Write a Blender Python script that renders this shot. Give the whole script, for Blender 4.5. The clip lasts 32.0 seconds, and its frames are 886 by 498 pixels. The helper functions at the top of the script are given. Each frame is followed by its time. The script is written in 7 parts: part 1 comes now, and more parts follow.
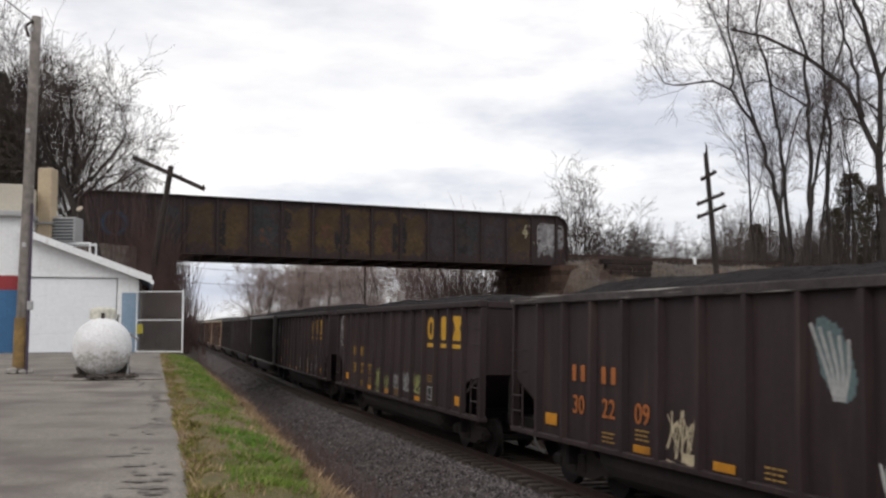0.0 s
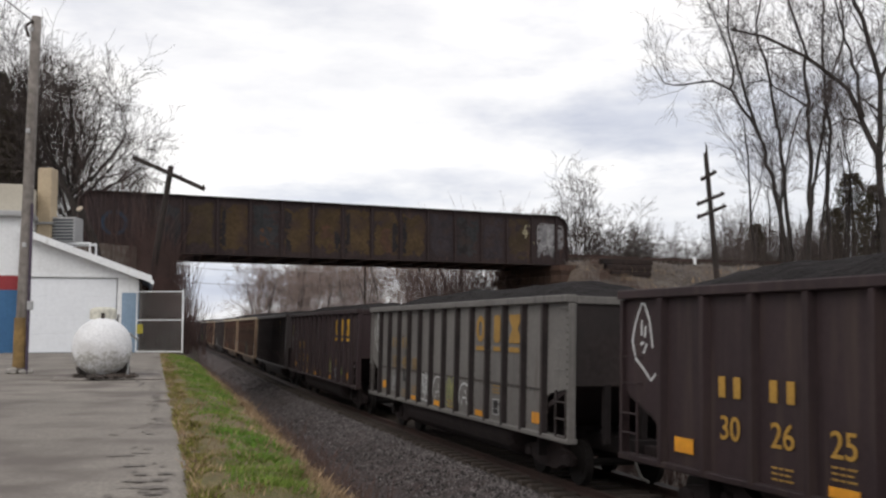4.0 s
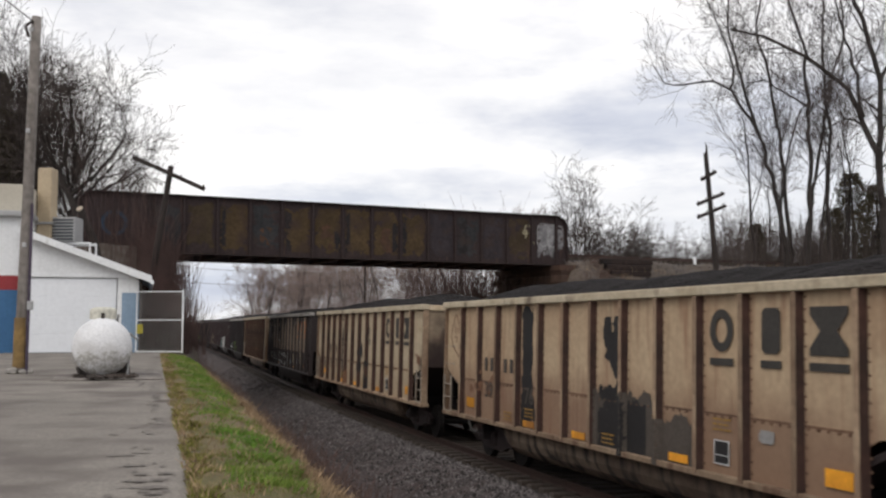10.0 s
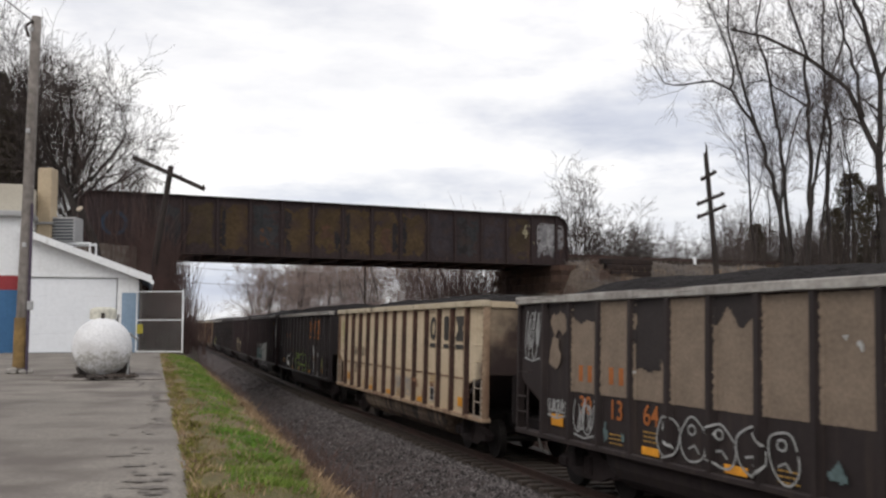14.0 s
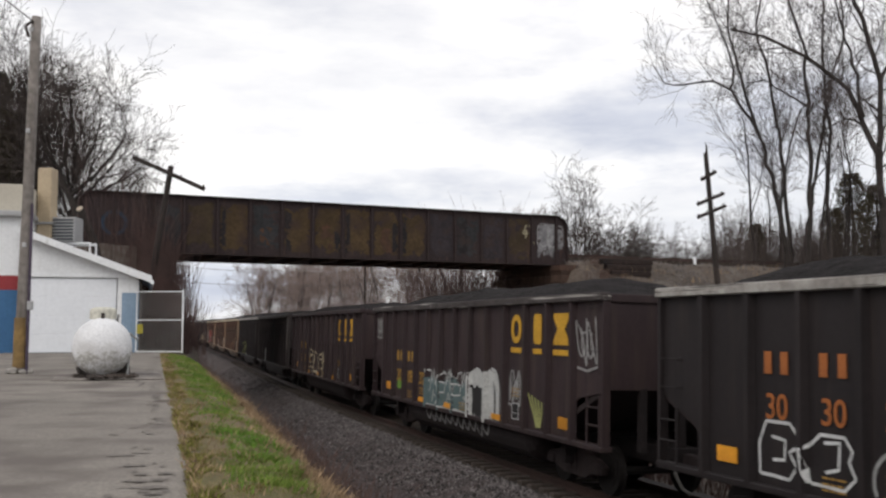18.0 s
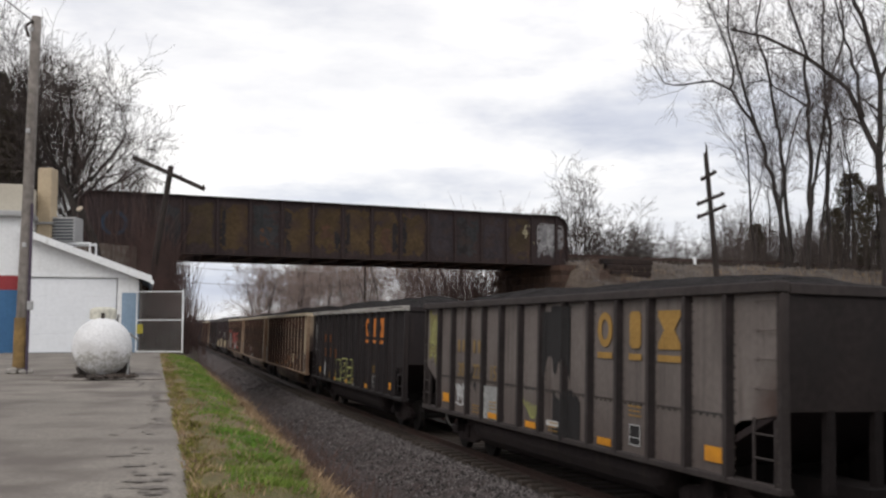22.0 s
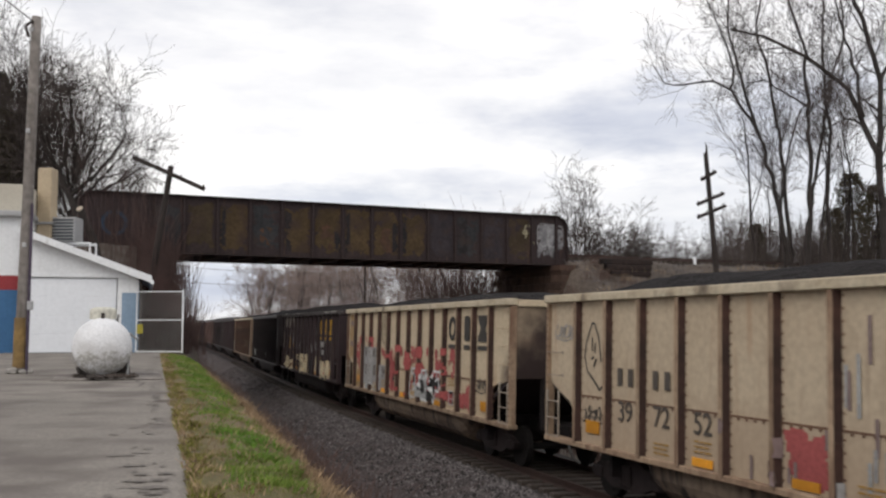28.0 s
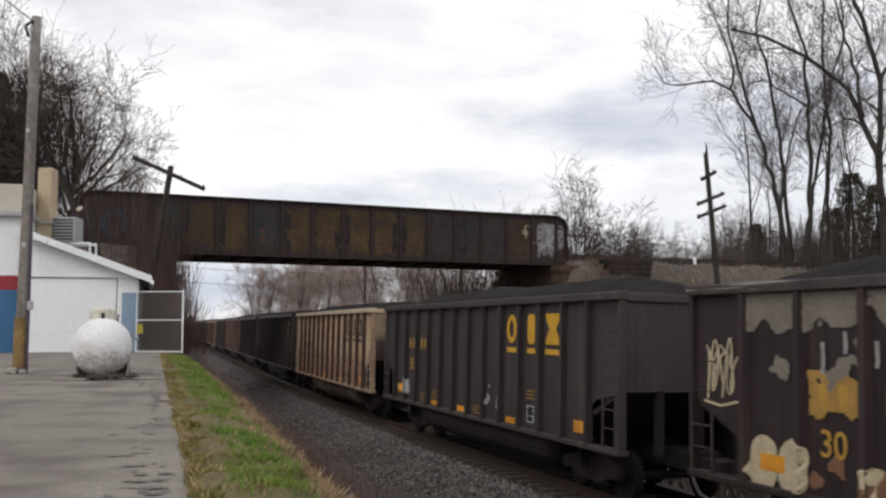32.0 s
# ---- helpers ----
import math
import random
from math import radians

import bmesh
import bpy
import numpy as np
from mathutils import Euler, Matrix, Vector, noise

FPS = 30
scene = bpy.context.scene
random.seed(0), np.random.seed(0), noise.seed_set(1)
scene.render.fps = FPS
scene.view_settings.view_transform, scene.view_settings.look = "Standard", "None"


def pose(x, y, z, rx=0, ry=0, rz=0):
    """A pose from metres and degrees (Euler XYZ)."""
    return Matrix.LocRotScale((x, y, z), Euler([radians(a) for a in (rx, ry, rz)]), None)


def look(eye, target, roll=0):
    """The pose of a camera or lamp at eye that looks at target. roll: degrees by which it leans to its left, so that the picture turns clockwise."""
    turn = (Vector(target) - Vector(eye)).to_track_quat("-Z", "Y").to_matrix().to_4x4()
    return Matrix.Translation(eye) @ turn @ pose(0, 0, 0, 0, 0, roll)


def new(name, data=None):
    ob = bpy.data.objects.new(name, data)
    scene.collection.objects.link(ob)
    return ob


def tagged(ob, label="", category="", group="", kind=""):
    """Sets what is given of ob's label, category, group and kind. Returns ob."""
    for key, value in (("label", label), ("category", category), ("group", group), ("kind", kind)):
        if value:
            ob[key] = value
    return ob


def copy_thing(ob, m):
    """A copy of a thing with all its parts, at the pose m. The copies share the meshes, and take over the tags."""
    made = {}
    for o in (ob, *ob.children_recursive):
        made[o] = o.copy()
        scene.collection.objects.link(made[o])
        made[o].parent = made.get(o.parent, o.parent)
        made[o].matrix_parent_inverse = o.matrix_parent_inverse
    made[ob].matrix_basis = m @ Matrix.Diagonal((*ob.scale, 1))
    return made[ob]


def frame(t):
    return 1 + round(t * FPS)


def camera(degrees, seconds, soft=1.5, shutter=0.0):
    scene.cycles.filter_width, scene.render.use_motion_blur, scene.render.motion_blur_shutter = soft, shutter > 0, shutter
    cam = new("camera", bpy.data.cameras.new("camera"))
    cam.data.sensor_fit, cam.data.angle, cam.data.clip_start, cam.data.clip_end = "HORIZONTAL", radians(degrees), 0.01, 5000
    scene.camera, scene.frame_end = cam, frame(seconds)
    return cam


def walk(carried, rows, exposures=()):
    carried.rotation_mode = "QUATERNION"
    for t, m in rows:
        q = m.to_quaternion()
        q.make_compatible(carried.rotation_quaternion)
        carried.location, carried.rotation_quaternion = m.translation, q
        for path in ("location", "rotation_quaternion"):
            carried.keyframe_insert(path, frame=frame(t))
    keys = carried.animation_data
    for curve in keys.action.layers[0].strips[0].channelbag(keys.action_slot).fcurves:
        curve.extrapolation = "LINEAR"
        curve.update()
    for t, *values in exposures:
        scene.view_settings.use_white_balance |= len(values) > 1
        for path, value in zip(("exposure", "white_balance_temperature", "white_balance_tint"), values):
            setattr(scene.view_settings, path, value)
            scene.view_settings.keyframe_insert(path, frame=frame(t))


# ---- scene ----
# ---- camera: stands still beside the line ----
EYE = (0.0, 0.0, 0.87)
cam = camera(48.51, 32.0, soft=2.4, shutter=0.15)
walk(cam, [(0.0, pose(*EYE, 94.474, 0, 0)), (32.0, pose(*EYE, 94.474, 0, 0))], exposures=[(0.0, 0.0), (32.0, 0.0)])

# ---- world: bright overcast sky with loose clouds ----
SUN_ELEV, SUN_ROT = radians(42), radians(205)


def make_world():
    w = bpy.data.worlds.new("overcast_sky")
    scene.world = w
    w.use_nodes = True
    nt = w.node_tree
    nt.nodes.clear()
    N, L = nt.nodes.new, nt.links.new
    out, bg = N("ShaderNodeOutputWorld"), N("ShaderNodeBackground")
    sky = N("ShaderNodeTexSky")
    sky.sky_type, sky.sun_disc = "NISHITA", False
    sky.sun_elevation, sky.sun_rotation = SUN_ELEV, SUN_ROT
    dim = N("ShaderNodeMixRGB")
    dim.blend_type, dim.inputs["Fac"].default_value = "MULTIPLY", 1.0
    dim.inputs["Color2"].default_value = (0.9, 0.9, 0.9, 1)
    L(sky.outputs[0], dim.inputs["Color1"])
    tc, mp = N("ShaderNodeTexCoord"), N("ShaderNodeMapping")
    mp.inputs["Scale"].default_value = (1.3, 1.3, 4.6)
    mp.inputs["Location"].default_value = (0.35, 0.1, 0.22)
    n1, n2 = N("ShaderNodeTexNoise"), N("ShaderNodeTexNoise")
    n1.inputs["Scale"].default_value, n1.inputs["Detail"].default_value = 1.7, 6
    n2.inputs["Scale"].default_value, n2.inputs["Detail"].default_value = 4.5, 7
    n1.inputs["Roughness"].default_value, n2.inputs["Roughness"].default_value = 0.5, 0.6
    L(tc.outputs["Generated"], mp.inputs[0])
    L(mp.outputs[0], n1.inputs["Vector"])
    L(mp.outputs[0], n2.inputs["Vector"])
    r1, r2 = N("ShaderNodeValToRGB"), N("ShaderNodeValToRGB")
    r1.color_ramp.elements[0].position, r1.color_ramp.elements[1].position = 0.36, 0.60
    r1.color_ramp.elements[0].color = (8.7, 8.75, 9.2, 1)
    r1.color_ramp.elements[1].color = (11.9, 11.6, 11.4, 1)
    r2.color_ramp.elements[0].position, r2.color_ramp.elements[1].position = 0.33, 0.62
    r2.color_ramp.elements[0].color = (0.88, 0.89, 0.92, 1)
    r2.color_ramp.elements[1].color = (1.05, 1.05, 1.04, 1)
    L(n1.outputs["Fac"], r1.inputs[0])
    L(n2.outputs["Fac"], r2.inputs[0])
    mul = N("ShaderNodeMixRGB")
    mul.blend_type, mul.inputs["Fac"].default_value = "MULTIPLY", 1.0
    L(r1.outputs[0], mul.inputs["Color1"])
    L(r2.outputs[0], mul.inputs["Color2"])
    cover = N("ShaderNodeMixRGB")
    cover.inputs["Fac"].default_value = 0.9
    L(dim.outputs[0], cover.inputs["Color1"])
    L(mul.outputs[0], cover.inputs["Color2"])
    last = cover.outputs[0]
    # darker cloud banks
    for place_, size_, tone in (((0.215, 0.95, 0.200), (0.17, 0.6, 0.060), (0.74, 0.77, 0.84)), ((0.02, 0.99, 0.150), (0.24, 0.6, 0.024), (0.80, 0.82, 0.87)), ((-0.10, 0.99, 0.128), (0.16, 0.6, 0.018), (0.82, 0.85, 0.90)), ((0.14, 0.98, 0.275), (0.12, 0.6, 0.030), (0.88, 0.89, 0.92)), ((-0.30, 0.92, 0.310), (0.20, 0.6, 0.040), (0.90, 0.91, 0.93)), ((-0.20, 0.98, 0.045), (0.20, 0.6, 0.035), (0.80, 0.84, 0.92)), ((-0.75, 0.55, 0.300), (0.30, 0.6, 0.080), (0.78, 0.80, 0.86)), ((0.75, 0.55, 0.250), (0.30, 0.6, 0.070), (0.78, 0.80, 0.86)), ((0.1, -0.9, 0.300), (0.50, 0.6, 0.080), (0.78, 0.80, 0.86))):
        mb, ln, ad, mr = N("ShaderNodeMapping"), N("ShaderNodeVectorMath"), N("ShaderNodeMath"), N("ShaderNodeMapRange")
        mb.inputs["Scale"].default_value = [1 / q for q in size_]
        mb.inputs["Location"].default_value = [-a / q for a, q in zip(place_, size_)]
        ln.operation, ad.operation = "LENGTH", "MULTIPLY_ADD"
        L(tc.outputs["Generated"], mb.inputs[0])
        L(mb.outputs[0], ln.inputs[0])
        L(n2.outputs["Fac"], ad.inputs[0])
        ad.inputs[1].default_value = 2.6
        L(ln.outputs["Value"], ad.inputs[2])
        mr.interpolation_type = "SMOOTHSTEP"
        mr.inputs["From Min"].default_value, mr.inputs["From Max"].default_value = 2.5, 1.2
        L(ad.outputs[0], mr.inputs["Value"])
        bank = N("ShaderNodeMixRGB")
        bank.blend_type = "MULTIPLY"
        bank.inputs["Color2"].default_value = (*tone, 1)
        L(mr.outputs[0], bank.inputs["Fac"])
        L(last, bank.inputs["Color1"])
        last = bank.outputs[0]
    L(last, bg.inputs["Color"])
    bg.inputs["Strength"].default_value = 0.1
    L(bg.outputs[0], out.inputs["Surface"])


make_world()
sun = new("sun", bpy.data.lights.new("sun", "SUN"))
sun.data.energy, sun.data.angle, sun.data.color = 0.85, radians(30), (1.0, 0.95, 0.89)
sun.matrix_world = look((0, 0, 30), Vector((0, 0, 30)) - Vector((math.sin(SUN_ROT) * math.cos(SUN_ELEV), math.cos(SUN_ROT) * math.cos(SUN_ELEV), math.sin(SUN_ELEV))))

# ---- materials ----
MATS = {}


def mat(name, col, col2=None, rough=0.85, metal=0.0, big=0.6, fine=14.0, bump=0.25, fac=0.5, stain=None, stain_at=(0.52, 0.68), streak=False, spec=0.3, vary=0.0, dist=0.02, soot=None, soot_at=(0.5, 0.75), low=None, blots=None, island=0.0):
    """A surface with grain and larger blotches of a second colour, optional stains or downward streaks."""
    if name in MATS:
        return MATS[name]
    m = bpy.data.materials.new(name)
    MATS[name] = m
    m.use_nodes = True
    nt = m.node_tree
    N, L = nt.nodes.new, nt.links.new
    b = nt.nodes["Principled BSDF"]
    tc = N("ShaderNodeTexCoord")
    na, nf = N("ShaderNodeTexNoise"), N("ShaderNodeTexNoise")
    na.inputs["Scale"].default_value, na.inputs["Detail"].default_value = big, 5
    nf.inputs["Scale"].default_value, nf.inputs["Detail"].default_value = fine, 4
    L(tc.outputs["Object"], na.inputs["Vector"])
    L(tc.outputs["Object"], nf.inputs["Vector"])
    col2 = col2 or tuple(c * 0.6 for c in col)
    ra = N("ShaderNodeValToRGB")
    ra.color_ramp.elements[0].position, ra.color_ramp.elements[1].position = 0.35, 0.68
    ra.color_ramp.elements[0].color, ra.color_ramp.elements[1].color = (*col, 1), (*col2, 1)
    L(na.outputs["Fac"], ra.inputs[0])
    rf = N("ShaderNodeValToRGB")
    rf.color_ramp.elements[0].position, rf.color_ramp.elements[1].position = 0.3, 0.7
    lo, hi = 1 - 0.5 * fac, 1 + 0.45 * fac
    rf.color_ramp.elements[0].color, rf.color_ramp.elements[1].color = (lo, lo, lo, 1), (hi, hi, hi, 1)
    L(nf.outputs["Fac"], rf.inputs[0])
    mx = N("ShaderNodeMixRGB")
    mx.blend_type, mx.inputs["Fac"].default_value = "MULTIPLY", 1.0
    L(ra.outputs[0], mx.inputs["Color1"])
    L(rf.outputs[0], mx.inputs["Color2"])
    last = mx.outputs[0]
    if stain:
        ns, mp = N("ShaderNodeTexNoise"), N("ShaderNodeMapping")
        mp.inputs["Scale"].default_value = (0.35, 5.0, 16.0) if streak == "along" else (2.6, 2.6, 0.28) if streak else (0.7, 0.7, 0.7)
        mp.inputs["Location"].default_value = (3.1, 7.7, 1.3)
        ns.inputs["Scale"].default_value, ns.inputs["Detail"].default_value = 1.6, 6
        L(tc.outputs["Object"], mp.inputs[0])
        if vary:
            oi, ad = N("ShaderNodeObjectInfo"), N("ShaderNodeVectorMath")
            sc = N("ShaderNodeMath")
            sc.operation, sc.inputs[1].default_value = "MULTIPLY", 40.0
            L(oi.outputs["Random"], sc.inputs[0])
            L(mp.outputs[0], ad.inputs[0])
            L(sc.outputs[0], ad.inputs[1])
            L(ad.outputs[0], ns.inputs["Vector"])
        else:
            L(mp.outputs[0], ns.inputs["Vector"])
        rs = N("ShaderNodeValToRGB")
        rs.color_ramp.elements[0].position, rs.color_ramp.elements[1].position = stain_at
        rs.color_ramp.elements[0].color, rs.color_ramp.elements[1].color = (0, 0, 0, 1), (1, 1, 1, 1)
        L(ns.outputs["Fac"], rs.inputs[0])
        ms = N("ShaderNodeMixRGB")
        ms.inputs["Color2"].default_value = (*stain, 1)
        L(rs.outputs[0], ms.inputs["Fac"])
        L(last, ms.inputs["Color1"])
        last = ms.outputs[0]
    if soot:
        # long thin run-marks, and broad blotches that break them up
        nr, mr1 = N("ShaderNodeTexNoise"), N("ShaderNodeMapping")
        mr1.inputs["Scale"].default_value = (7.0, 7.0, 0.22)
        nr.inputs["Scale"].default_value, nr.inputs["Detail"].default_value = 1.3, 7
        nb = N("ShaderNodeTexNoise")
        nb.inputs["Scale"].default_value, nb.inputs["Detail"].default_value = 0.55, 4
        og, og2 = N("ShaderNodeObjectInfo"), N("ShaderNodeMath")
        og2.operation, og2.inputs[1].default_value = "MULTIPLY", 23.0
        av = N("ShaderNodeVectorMath")
        L(og.outputs["Random"], og2.inputs[0])
        L(tc.outputs["Object"], av.inputs[0])
        L(og2.outputs[0], av.inputs[1])
        L(av.outputs[0], mr1.inputs[0])
        L(mr1.outputs[0], nr.inputs["Vector"])
        L(av.outputs[0], nb.inputs["Vector"])
        ml = N("ShaderNodeMath")
        ml.operation = "ADD"
        hf = N("ShaderNodeMath")
        hf.operation, hf.inputs[1].default_value = "MULTIPLY", 0.5
        L(nr.outputs["Fac"], ml.inputs[0])
        L(nb.outputs["Fac"], ml.inputs[1])
        L(ml.outputs[0], hf.inputs[0])
        rq = N("ShaderNodeValToRGB")
        rq.color_ramp.elements[0].position, rq.color_ramp.elements[1].position = soot_at
        rq.color_ramp.elements[0].color, rq.color_ramp.elements[1].color = (0, 0, 0, 1), (0.85, 0.85, 0.85, 1)
        L(hf.outputs[0], rq.inputs[0])
        mq = N("ShaderNodeMixRGB")
        mq.inputs["Color2"].default_value = (*soot, 1)
        L(rq.outputs[0], mq.inputs["Fac"])
        L(last, mq.inputs["Color1"])
        last = mq.outputs[0]
    if low:
        # splashed and repainted lower sheets, with a ragged upper edge
        lcol, lz, lamt = low
        sx, nz2 = N("ShaderNodeSeparateXYZ"), N("ShaderNodeTexNoise")
        nz2.inputs["Scale"].default_value, nz2.inputs["Detail"].default_value = 1.4, 6
        L(tc.outputs["Object"], sx.inputs[0])
        L(tc.outputs["Object"], nz2.inputs["Vector"])
        am, mr2 = N("ShaderNodeMath"), N("ShaderNodeMapRange")
        am.operation = "MULTIPLY_ADD"
        am.inputs[1].default_value = 1.1
        L(nz2.outputs["Fac"], am.inputs[0])
        L(sx.outputs["Z"], am.inputs[2])
        mr2.inputs["From Min"].default_value, mr2.inputs["From Max"].default_value = lz + 0.95, lz + 0.25
        mr2.inputs["To Max"].default_value = lamt
        L(am.outputs[0], mr2.inputs["Value"])
        mlow = N("ShaderNodeMixRGB")
        mlow.inputs["Color2"].default_value = (*lcol, 1)
        L(mr2.outputs[0], mlow.inputs["Fac"])
        L(last, mlow.inputs["Color1"])
        last = mlow.outputs[0]
    if blots:
        # coal-dust blots round given places
        bcol, spots = blots
        nb2 = N("ShaderNodeTexNoise")
        nb2.inputs["Scale"].default_value, nb2.inputs["Detail"].default_value = 1.7, 6
        L(tc.outputs["Object"], nb2.inputs["Vector"])
        for bx, by, bz, br in spots:
            dv, ad2, mr3 = N("ShaderNodeVectorMath"), N("ShaderNodeMath"), N("ShaderNodeMapRange")
            dv.operation, ad2.operation = "DISTANCE", "MULTIPLY_ADD"
            dv.inputs[1].default_value = (bx, by, bz)
            L(tc.outputs["Object"], dv.inputs[0])
            ad2.inputs[1].default_value = 1.3 * br
            L(nb2.outputs["Fac"], ad2.inputs[0])
            L(dv.outputs["Value"], ad2.inputs[2])
            mr3.inputs["From Min"].default_value, mr3.inputs["From Max"].default_value = br * 1.85, br * 1.15
            mr3.inputs["To Max"].default_value = 0.95
            L(ad2.outputs[0], mr3.inputs["Value"])
            mb = N("ShaderNodeMixRGB")
            mb.inputs["Color2"].default_value = (*bcol, 1)
            L(mr3.outputs[0], mb.inputs["Fac"])
            L(last, mb.inputs["Color1"])
            last = mb.outputs[0]
    if island:
        ge, hv2, mr4 = N("ShaderNodeNewGeometry"), N("ShaderNodeHueSaturation"), N("ShaderNodeMapRange")
        mr4.inputs["To Min"].default_value, mr4.inputs["To Max"].default_value = 1 - island, 1 + island
        L(ge.outputs["Random Per Island"], mr4.inputs["Value"])
        L(mr4.outputs[0], hv2.inputs["Value"])
        L(last, hv2.inputs["Color"])
        last = hv2.outputs[0]
    if vary:
        oi2, hv = N("ShaderNodeObjectInfo"), N("ShaderNodeHueSaturation")
        mr = N("ShaderNodeMapRange")
        mr.inputs["To Min"].default_value, mr.inputs["To Max"].default_value = 1 - vary, 1 + vary
        L(oi2.outputs["Random"], mr.inputs["Value"])
        L(mr.outputs[0], hv.inputs["Value"])
        L(last, hv.inputs["Color"])
        last = hv.outputs[0]
    L(last, b.inputs["Base Color"])
    b.inputs["Roughness"].default_value, b.inputs["Metallic"].default_value = rough, metal
    b.inputs["Specular IOR Level"].default_value = spec
    if bump:
        bp = N("ShaderNodeBump")
        bp.inputs["Strength"].default_value, bp.inputs["Distance"].default_value = bump, dist
        L(nf.outputs["Fac"], bp.inputs["Height"])
        L(bp.outputs[0], b.inputs["Normal"])
    return m


# ---- mesh helpers ----
def mesh_ob(name, verts, faces, material, parent=None, label="", smooth=False):
    me = bpy.data.meshes.new(name)
    me.from_pydata([tuple(v) for v in verts], [], faces)
    me.materials.append(material)
    if smooth:
        me.polygons.foreach_set("use_smooth", [True] * len(me.polygons))
    me.update()
    ob = new(name, me)
    ob.parent = parent
    if label:
        tagged(ob, label)
    return ob


def shared(name, me, parent, m):
    ob = new(name, me)
    ob.parent = parent
    ob.matrix_basis = m
    return ob


class Geo:
    """Collects boxes, tubes and sheets for one mesh."""

    def __init__(self):
        self.v, self.f = [], []

    def add(self, verts, faces):
        k = len(self.v)
        self.v += [tuple(q) for q in verts]
        self.f += [tuple(i + k for i in fc) for fc in faces]
        return self

    def box(self, a, b, m=None, bevel=0.0):
        (x0, y0, z0), (x1, y1, z1) = a, b
        if bevel:
            e = bevel
            vs, fs = [], []
            for z, t in ((z0, e), (z0 + e, 0), (z1 - e, 0), (z1, e)):
                vs += [(x0 + t + e, y0 + t, z), (x1 - t - e, y0 + t, z), (x1 - t, y0 + t + e, z), (x1 - t, y1 - t - e, z), (x1 - t - e, y1 - t, z), (x0 + t + e, y1 - t, z), (x0 + t, y1 - t - e, z), (x0 + t, y0 + t + e, z)]
            fs.append(tuple(range(7, -1, -1)))
            for r in range(3):
                for i in range(8):
                    j = (i + 1) % 8
                    fs.append((r * 8 + i, r * 8 + j, r * 8 + 8 + j, r * 8 + 8 + i))
            fs.append(tuple(range(24, 32)))
        else:
            vs = [(x0, y0, z0), (x1, y0, z0), (x1, y1, z0), (x0, y1, z0), (x0, y0, z1), (x1, y0, z1), (x1, y1, z1), (x0, y1, z1)]
            fs = [(3, 2, 1, 0), (4, 5, 6, 7), (0, 1, 5, 4), (1, 2, 6, 5), (2, 3, 7, 6), (3, 0, 4, 7)]
        if m is not None:
            vs = [m @ Vector(v) for v in vs]
        return self.add(vs, fs)

    def tube(self, pts, radii, sides=8, cap=True):
        pts = [Vector(q) for q in pts]
        if not isinstance(radii, (list, tuple)):
            radii = [radii] * len(pts)
        vs, fs = [], []
        up = None
        for i, q in enumerate(pts):
            d = (pts[min(i + 1, len(pts) - 1)] - pts[max(i - 1, 0)]).normalized()
            if up is None:
                up = d.orthogonal().normalized()
            up = (up - d * up.dot(d))
            up = up.normalized() if up.length > 1e-6 else d.orthogonal().normalized()
            sd = d.cross(up)
            for k in range(sides):
                a = 2 * math.pi * k / sides
                vs.append(q + (up * math.cos(a) + sd * math.sin(a)) * radii[i])
        for i in range(len(pts) - 1):
            for k in range(sides):
                k2 = (k + 1) % sides
                fs.append((i * sides + k, i * sides + k2, (i + 1) * sides + k2, (i + 1) * sides + k))
        if cap:
            fs.append(tuple(range(sides - 1, -1, -1)))
            n = (len(pts) - 1) * sides
            fs.append(tuple(range(n, n + sides)))
        return self.add(vs, fs)

    def prism(self, poly, axis, a, b):
        """Extrudes a polygon given in the two other axes along axis from a to b."""
        n = len(poly)

        def at(q, t):
            return (t, q[0], q[1]) if axis == 0 else (q[0], t, q[1]) if axis == 1 else (q[0], q[1], t)

        vs = [at(q, a) for q in poly] + [at(q, b) for q in poly]
        fs = [tuple(range(n - 1, -1, -1)), tuple(range(n, 2 * n))]
        fs += [(i, (i + 1) % n, n + (i + 1) % n, n + i) for i in range(n)]
        return self.add(vs, fs)

    def ob(self, name, material, parent=None, label="", smooth=False):
        o = mesh_ob(name, self.v, self.f, material, parent, label, smooth)
        bm = bmesh.new()
        bm.from_mesh(o.data)
        bmesh.ops.recalc_face_normals(bm, faces=bm.faces)
        bm.to_mesh(o.data)
        bm.free()
        return o


def empty(name, m, label, category, group="", kind=""):
    e = new(name)
    e.matrix_basis = m
    return tagged(e, label, category, group, kind)


# ---- the line of the railway ----
RAIL_Z, CANT, HALF_W = -2.13, 0.024, 1.6
TURN0, K0, DK = 2.8057, -0.002122, -0.00003885
STEP = 0.5
S_MIN, S_MAX = -520.0, 330.0


